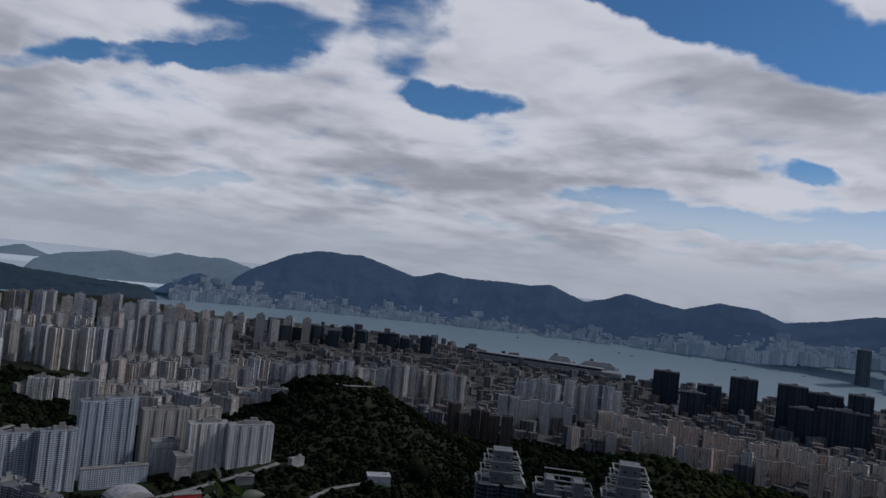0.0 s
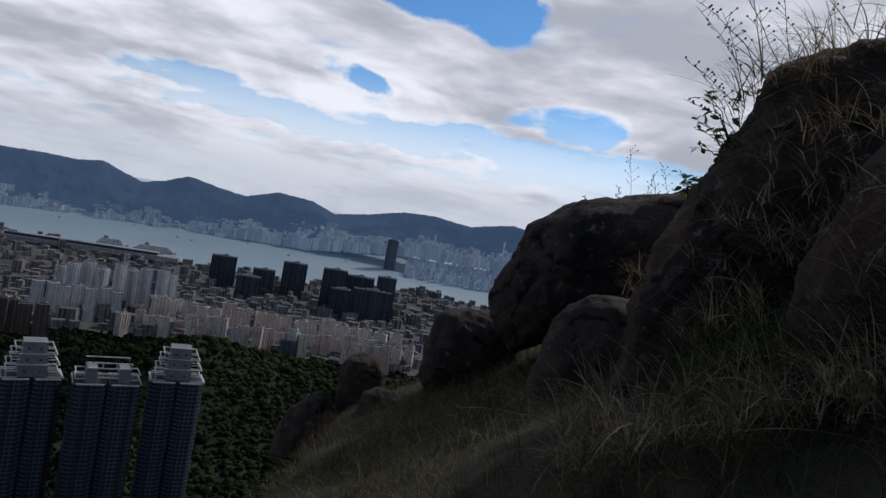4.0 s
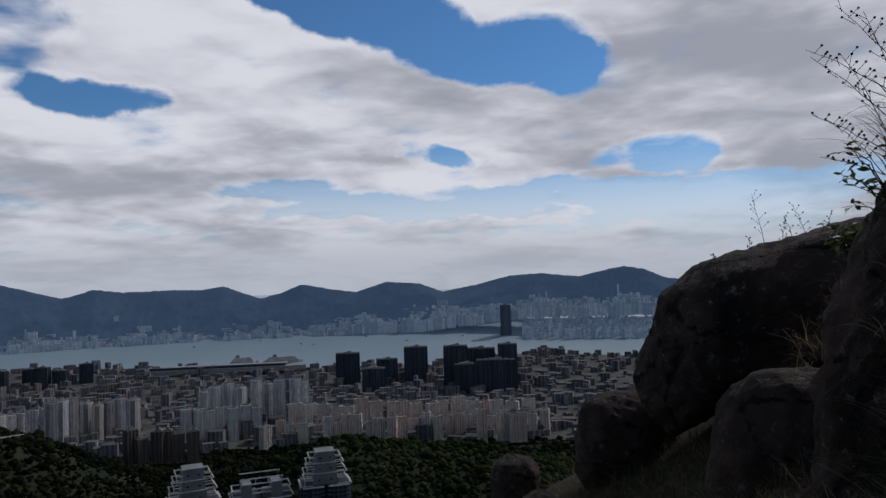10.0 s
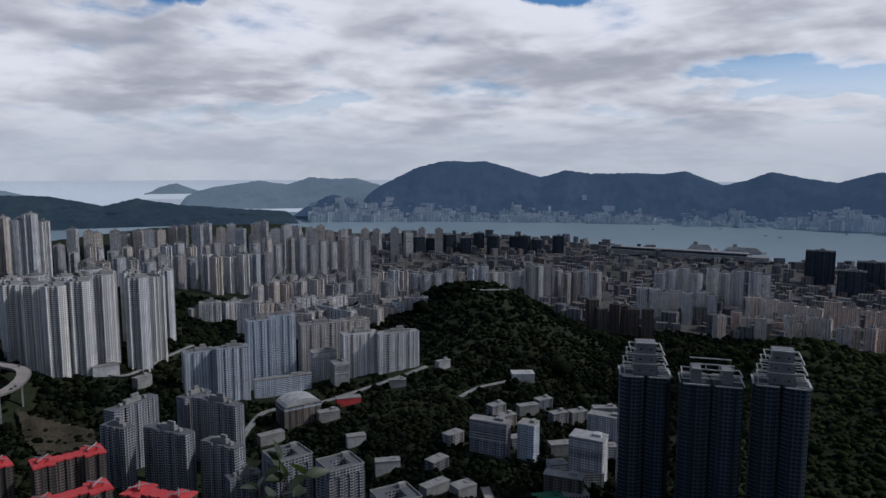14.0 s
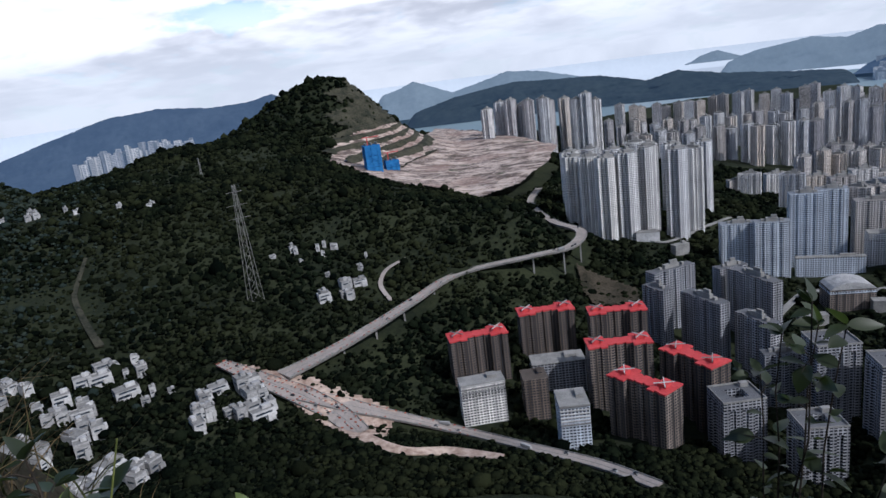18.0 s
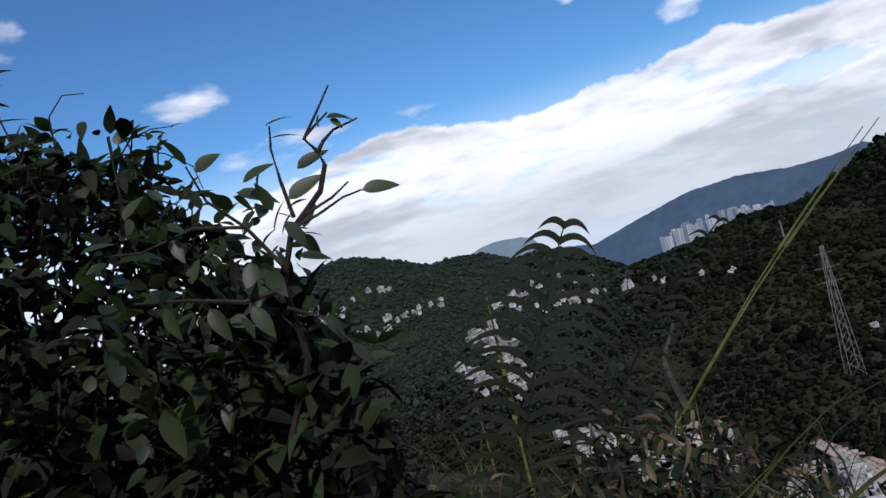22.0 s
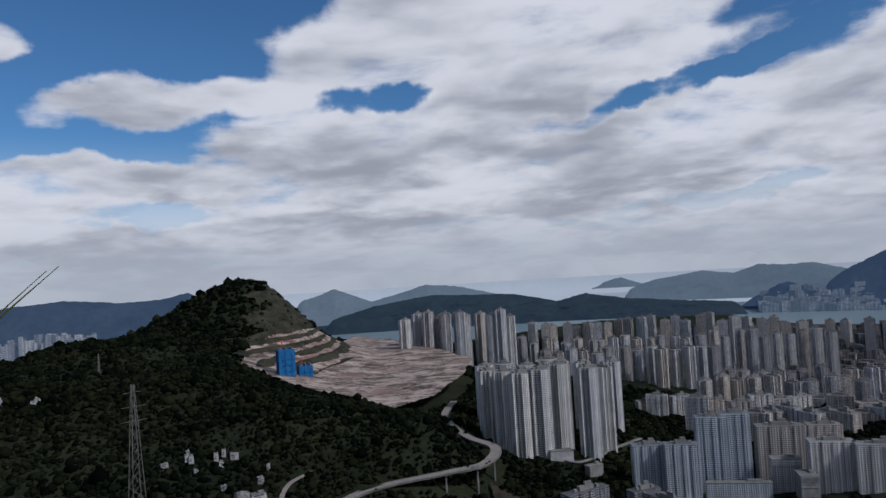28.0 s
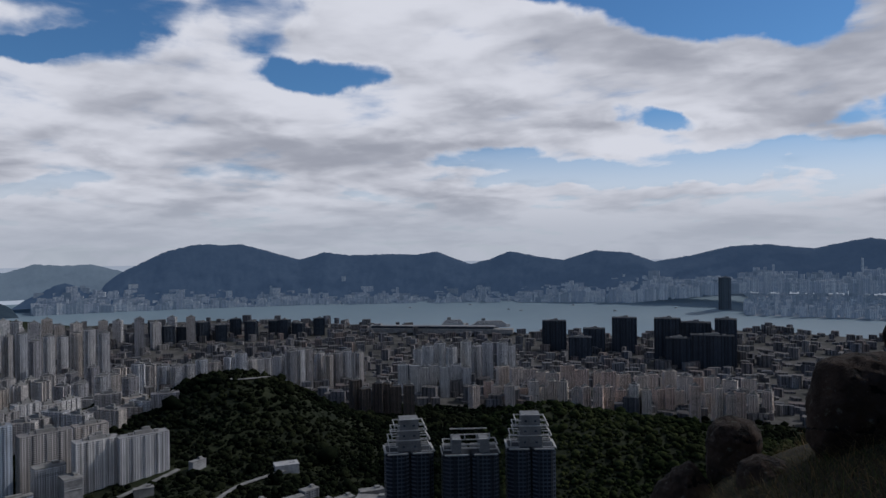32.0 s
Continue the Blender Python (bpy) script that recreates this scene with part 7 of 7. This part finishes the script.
def frond(base, tip, pairs, size, label, sag=0.06):
    """A fern frond: a stem with narrow leaflets that droop on both sides."""
    ob = new("fern", None)
    line = bow(base, tip, sag, 10, 0.002)
    part("stem", tube(bmesh.new(), line, 0.004, 0.0015), MAT["fern_green"], ob)
    ax = (Vector(tip) - Vector(base)).normalized()
    toward = Vector((0.75, 0.66, 0)).normalized()
    side = ax.cross(toward).normalized()
    for k in range(pairs):
        f = 0.12 + 0.88 * k / (pairs - 1)
        i = min(int(f * 10), 9)
        p = line[i].lerp(line[i + 1], f * 10 - i)
        l = size * 1.3 * min(1.0, 0.28 + (1 - f) * 2.6) * (0.75 + 0.25 * min(1, f * 3))
        for s in (-1, 1):
            bm = bmesh.new()
            n = 6
            left, right = [], []
            for j in range(n + 1):
                t = j / n
                q = p + side * s * l * t + ax * (0.95 * l * t - 1.2 * l * t * t) + toward * 0.15 * l * t * pr.uniform(0.9, 1.1)
                hw = size * 0.056 * (1 - t) ** 0.5 + 0.0008
                left.append(bm.verts.new(q + ax * hw))
                right.append(bm.verts.new(q - ax * hw + toward * hw * 0.4))
            for j in range(n):
                bm.faces.new((left[j], left[j + 1], right[j + 1], right[j]))
            part("leaflet", bm, MAT["fern_green"], ob)
    tagged(ob, label, "fern", "ferns on the ledge")


frond(P(-1.30, -1.62, -0.75), P(-1.42, -1.28, 0.08), 20, 0.155, "dark fern frond with long drooping leaflets")
frond(P(-1.27, -1.42, -0.7), P(-1.40, -0.94, 0.02), 18, 0.06, "narrow young fern frond curling at its tip", 0.1)
frond(P(-1.25, -1.5, -0.8), P(-1.55, -1.25, -0.35), 11, 0.14, "low fern frond in the grass")
frond(P(-1.2, -1.3, -0.85), P(-1.15, -0.85, -0.5), 11, 0.12, "low fern frond in the grass")


def stalk(base, tip, label, r=0.0035):
    ob = new("grass_stalk", None)
    line = bow(base, tip, 0.03, 8, 0.001)
    part("stem", tube(bmesh.new(), line, r, 0.0012, 5), MAT["stalk"], ob)
    part("seed_spike", tube(bmesh.new(), [line[5], line[6], line[7], line[8]], r * 1.3, 0.0008, 5), MAT["stalk"], ob)
    tagged(ob, label, "grass", "tall grass stalks on the ledge")


stalk(P(-1.75, -1.42, -0.6), P(-2.04, -0.78, 0.13), "tall yellow-green grass stalk leaning over the ledge", 0.0038)
stalk(P(-1.77, -1.42, -0.6), P(-2.06, -0.82, 0.12), "tall yellow-green grass stalk leaning over the ledge", 0.003)
stalk(P(-1.32, -1.5, -0.9), P(-1.36, -1.5, -0.02), "upright yellow-green grass stalk beside the fern", 0.006)
stalk(P(-0.95, -0.2, -1.1), P(-1.12, -0.1, -0.58), "pale dry stalk at the cliff edge", 0.0018)

# grass on the ledge
rt = scatter(1500, -2.3, 0.2, -2.4, -0.1, 41, lambda x, y: np.hypot(x + 0.15, y + 0.3) > 0.62)
blades("grass_ledge", rt, rl.uniform(0.12, 0.34, len(rt)), np.full(len(rt), 2.6), 0.007, MAT["tuft_green"], "long green grass covering the ledge", 42)
rt = scatter(600, -2.3, 0.2, -2.4, -0.1, 43, lambda x, y: np.hypot(x + 0.15, y + 0.3) > 0.7)
blades("grass_ledge", rt, rl.uniform(0.15, 0.4, len(rt)), np.full(len(rt), 2.2), 0.005, MAT["tuft_dry"], "tangled dry grass on the ledge", 44)


# long arching blades and dead vines near the eye
MAT["tuft_dead"] = tuft_material("tuft_dead", (0.030, 0.022, 0.014), (0.16, 0.125, 0.08), thin=0.3)
MAT["tuft_fresh"] = tuft_material("tuft_fresh", (0.022, 0.030, 0.008), (0.085, 0.095, 0.030), thin=0.4)
rg = np.random.RandomState(91)
n = 75
az = rg.uniform(140, 160, n)
d = rg.uniform(0.62, 0.95, n)
root = np.stack([-0.38 - np.sin(np.radians(az)) * d, -0.2 + np.cos(np.radians(az)) * d, H - 0.1 - d * np.interp(az, [138, 158], [0.56, 0.42]) - rg.uniform(0, 0.15, n)], -1)
blades("grass_fresh", root, rg.uniform(0.26, 0.5, n), np.full(n, 2.35), 0.011, MAT["tuft_fresh"], "fresh green arching grass blades on the ledge", 92, 8, 0.35, 0.5, 1.0)
rg = np.random.RandomState(71)
n = 230
az = rg.uniform(118, 158, n)
d = rg.uniform(0.75, 1.15, n)
root = np.stack([-0.36 - np.sin(np.radians(az)) * d, -0.18 + np.cos(np.radians(az)) * d, H + np.interp(az, [112, 125, 135, 158], [-1.1, -0.92, -0.78, -0.72])], -1)
blades("grass_near", root, rg.uniform(0.25, 0.55, n), np.full(n, 0.6), 0.014, MAT["tuft_green"], "long arching green grass blades at the ledge", 72, 6)
n = 300
az = rg.uniform(112, 152, n)
d = rg.uniform(1.0, 1.5, n)
root = np.stack([-0.4 - np.sin(np.radians(az)) * d, -0.16 + np.cos(np.radians(az)) * d, H + np.interp(az, [112, 125, 135, 150], [-1.2, -0.95, -0.72, -0.7])], -1)
blades("grass_tangle", root, rg.uniform(0.2, 0.5, n), np.full(n, 2.0), 0.006, MAT["tuft_dry"], "tangle of dry stems and grass", 73, 6)
# leafy tangle of scrub, dead leaves and stems at the lip of the ledge
TANGLE = ([112.7, 114.4, 117.7, 121.7, 124.7, 127.5, 130.4, 135.4, 141.2, 147.1, 153.8], [-28.0, -25.1, -22.2, -18.5, -14.8, -10.7, -7.2, -6.4, -7.9, -9.5, -6.9])


def tangle(n, seed, lift=0.0):
    rg = np.random.RandomState(seed)
    az = rg.uniform(TANGLE[0][0] - 1, TANGLE[0][-1] + 6, n)
    d = rg.uniform(1.05, 1.6, n)
    e = np.interp(az, *TANGLE) + lift - 3.5 - 20 * rg.uniform(0, 1, n) ** 1.4 + rg.normal(0, 0.8, n)
    a = np.radians(az)
    pos = np.stack([-0.40 - np.sin(a) * d, -0.17 + np.cos(a) * d, H - 0.11 + np.tan(np.radians(e)) * d], -1)
    return pos, rg.normal(0, 1, (n, 3)) + np.array([0.4, 0.5, 0.0]), rg.uniform(0.32, 0.72, n)


scrub = new("shrub", None)
for k in range(30):
    q = Vector(tangle(1, 200 + k)[0][0])
    part("stem", tube(bmesh.new(), bow(P(q.x * 1.02, q.y * 1.02, near_z(q.x, q.y) - 0.05), q, 0.08, 8, 0.02), 0.004, 0.0012, 5), MAT["bark"], scrub)
foliage(scrub, *tangle(1500, 81), MAT["leaf_mass_shaded"], 81, "round")
foliage(scrub, *tangle(700, 82, 0.5), MAT["tuft_dead"], 82, "dead")
foliage(scrub, *tangle(260, 83), MAT["tuft_fresh"], 83, "small")
lp, lo, ls = tangle(110, 84, 0.5)
for p, o, k in zip(lp, lo, ls):
    put_leaf(scrub, pr.choice(("broad", "dead", "dead", "round", "rusty")), Vector(p), Vector(o), 0.9 * k)
lp, lo, ls = tangle(46, 85, -1.0)
for p, o, k in zip(lp, lo, ls):
    if p[0] < -1.05 and p[1] > -0.75:
        put_leaf(scrub, "young", Vector(p), Vector(o), 1.1 * k)
tagged(scrub, "tangled scrub of dark leaves, dead leaves and stems", "shrub", "shrubs on the ledge")
for k in range(34):
    a0, a1 = pr.uniform(112, 140), pr.uniform(112, 150)
    d0, d1 = pr.uniform(1.0, 1.4), pr.uniform(1.0, 1.5)
    z0, z1 = pr.uniform(-1.0, -0.6), pr.uniform(-0.75, -0.3)
    p0 = P(-0.4 - math.sin(radians(a0)) * d0, -0.16 + math.cos(radians(a0)) * d0, z0)
    p1 = P(-0.4 - math.sin(radians(a1)) * d1, -0.16 + math.cos(radians(a1)) * d1, z1)
    vine = new("dry_vine", tubemesh(bow(p0, p1, 0.25, 9, 0.01), 0.0025))
    tagged(vine, "thin dry vine stem in the tangle", "vine", "dry vines on the ledge")
for x, y, z, k in ((-1.45, -0.75, -0.75, 7), (-1.3, -1.0, -0.6, 7), (-1.5, -0.5, -0.95, 6), (-1.15, -0.75, -0.8, 6)):
    shrub(P(x, y, z - 0.35), [(P(x + pr.uniform(-0.2, 0.2), y + pr.uniform(-0.2, 0.2), z + pr.uniform(-0.1, 0.12)), 0.15) for _ in range(k)], "low mixed herbs and broad leaves in the tangle", ("broad", "round", "young"), per=6, scale=0.6, thick=0.004)
# ---- woods ----
def crown_shape(level, seed):
    """A ragged tree crown: a ball pulled into lobes, flat below."""
    bm = bmesh.new()
    bmesh.ops.create_icosphere(bm, subdivisions=level, radius=1.0)
    v = np.array([q.co[:] for q in bm.verts])
    f = np.array([[q.index for q in face.verts] for face in bm.faces])
    bm.free()
    rg = np.random.RandomState(seed)
    for _ in range(5):
        lobe = rg.normal(0, 1, 3)
        lobe /= np.linalg.norm(lobe)
        v = v * (1 + rg.uniform(-0.22, 0.34) * np.clip(v @ lobe, 0, 1) ** 2)[:, None]
    v[:, 2] = np.where(v[:, 2] < 0, v[:, 2] * 0.6, v[:, 2])
    return v, f


def crowns(name, pos, size, material, label, level=1, seed=1):
    """Many tree crowns, each turned and stretched its own way, joined."""
    rg = np.random.RandomState(seed)
    shapes = [crown_shape(level, seed * 10 + k) for k in range(6)]
    n = len(pos)
    pick = rg.randint(0, 6, n)
    V = np.stack([shapes[k][0] for k in range(6)])[pick]
    a = rg.uniform(0, 6.28, n)
    c, q = np.cos(a)[:, None], np.sin(a)[:, None]
    V = np.stack([V[..., 0] * c - V[..., 1] * q, V[..., 0] * q + V[..., 1] * c, V[..., 2] * rg.uniform(0.65, 1.15, n)[:, None]], -1)
    V = V * (1 + 0.16 * rg.uniform(-1, 1, V.shape[:2] + (1,)))
    V = pos[:, None, :] + V * size[:, None, None]
    f0 = shapes[0][1]
    f = f0[None] + (np.arange(n) * V.shape[1])[:, None, None]
    me = bpy.data.meshes.new(name)
    v, f = V.reshape(-1, 3), f.reshape(-1, 3)
    me.vertices.add(len(v))
    me.vertices.foreach_set("co", v.ravel())
    me.loops.add(f.size)
    me.loops.foreach_set("vertex_index", f.ravel())
    me.polygons.add(len(f))
    me.polygons.foreach_set("loop_start", np.arange(0, f.size, 3))
    me.polygons.foreach_set("loop_total", np.full(len(f), 3))
    me.update(calc_edges=True)
    me.shade_smooth()
    me.materials.append(material)
    ob = new(name, me)
    tagged(ob, label, "trees", kind="stuff")


def crown_material(name, shadow, leaf, olive):
    """Foliage seen from afar: each crown its own green, whole stands paler or darker, matt."""
    m = bpy.data.materials.new(name)
    m.use_nodes = True
    g = Nodes(m.node_tree)
    out = g.n("OutputMaterial")
    co = g.n("TexCoord").outputs["Object"]
    one = g.n("NewGeometry").outputs["Random Per Island"]
    stand_ = g.step(g.noise(co, 0.006, 5.0, 0.6), 0.36, 0.66)
    tuft = g.noise(co, 0.55, 4.0, 0.7)
    col = g.mix(g.step(g.m("ADD", g.m("MULTIPLY", one, 0.6), g.m("MULTIPLY", tuft, 0.6)), 0.3, 0.95), rgb(*shadow), rgb(*leaf))
    col = g.mix(g.m("MULTIPLY", stand_, g.m("MULTIPLY", one, 0.7)), col, rgb(*olive))
    p = g.n("BsdfPrincipled", Base_Color=col, Roughness=1.0)
    p.inputs["Specular IOR Level"].default_value = 0.0
    g.put(p, "Normal", g.n("Bump", Strength=0.9, Height=tuft, Distance=1.6))
    g.put(out, 0, p)
    return m


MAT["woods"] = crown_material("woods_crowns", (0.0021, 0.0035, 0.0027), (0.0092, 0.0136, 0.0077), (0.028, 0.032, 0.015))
# lighter copy of the woods for the low hill: sunlight put into the colours
MAT["knoll"] = crown_material("knoll_crowns_sunlit", (0.006, 0.010, 0.005), (0.026, 0.036, 0.014), (0.052, 0.058, 0.024))
# scrub across the valley, paled and blued: haze put into its colours
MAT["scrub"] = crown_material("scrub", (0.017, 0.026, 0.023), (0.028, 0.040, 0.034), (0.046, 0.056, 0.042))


def build_woods():
    rg = np.random.RandomState(4)
    n = 150000
    az = rg.uniform(-8, 158, n)
    r = 430 + 2100 * rg.uniform(0, 1, n) ** 1.25
    z = ground_z(az, r)
    x, y = -np.sin(np.radians(az)) * r, np.cos(np.radians(az)) * r
    keep = ~((z < 62) & (r > 1860)) & ~((az > 48) & (az < 79) & (r > 1900)) & ~in_quarry(az, r)
    cell = 12.0
    taken = np.zeros((500, 500), bool)
    for fx, fy, fr in FOOT:
        i0, i1 = int((fx - fr + 3000) / cell), int((fx + fr + 3000) / cell)
        j0, j1 = int((fy - fr + 3000) / cell), int((fy + fr + 3000) / cell)
        for i in range(max(0, i0), min(499, i1) + 1):
            for j in range(max(0, j0), min(499, j1) + 1):
                if ((i + 0.5) * cell - 3000 - fx) ** 2 + ((j + 0.5) * cell - 3000 - fy) ** 2 < fr * fr:
                    taken[i, j] = True
    ii, jj = np.clip(((x + 3000) / cell).astype(int), 0, 499), np.clip(((y + 3000) / cell).astype(int), 0, 499)
    keep &= ~taken[ii, jj]
    # glades: scattered bushes where the slope is thin
    glade = rough(x, y, 60.0, 51) + 0.6 * rough(x, y, 22.0, 52)
    keep &= (glade < 1.9) | (rg.uniform(0, 1, n) < 0.35)
    x, y, z, r, az, glade = x[keep], y[keep], z[keep], r[keep], az[keep], glade[keep]
    size = np.exp(rg.normal(-0.08, 0.38, len(r))) * (1.5 + 1.75 * r / 1000) * np.where(glade > 1.5, 0.65, 1.0)
    pos = np.stack([x, y, z + size * rg.uniform(-0.1, 0.55, len(r))], -1)
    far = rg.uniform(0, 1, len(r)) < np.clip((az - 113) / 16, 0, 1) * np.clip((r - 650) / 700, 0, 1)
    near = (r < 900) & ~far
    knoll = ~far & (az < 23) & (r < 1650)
    near &= ~knoll
    rest = ~far & ~near & ~knoll
    crowns("woods_knoll", pos[knoll], size[knoll], MAT["knoll"], "green scrub and trees on the low hill above the city, painted sunlit", 1, 7)
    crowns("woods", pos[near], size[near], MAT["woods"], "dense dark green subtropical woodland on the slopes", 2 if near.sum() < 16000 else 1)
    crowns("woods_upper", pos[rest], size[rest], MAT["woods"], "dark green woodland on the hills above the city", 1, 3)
    crowns("woods_scrub", pos[far], size[far] * 0.72, MAT["scrub"], "scrub and grass on the hills across the valley, paled by painted haze", 1, 2)


build_woods()
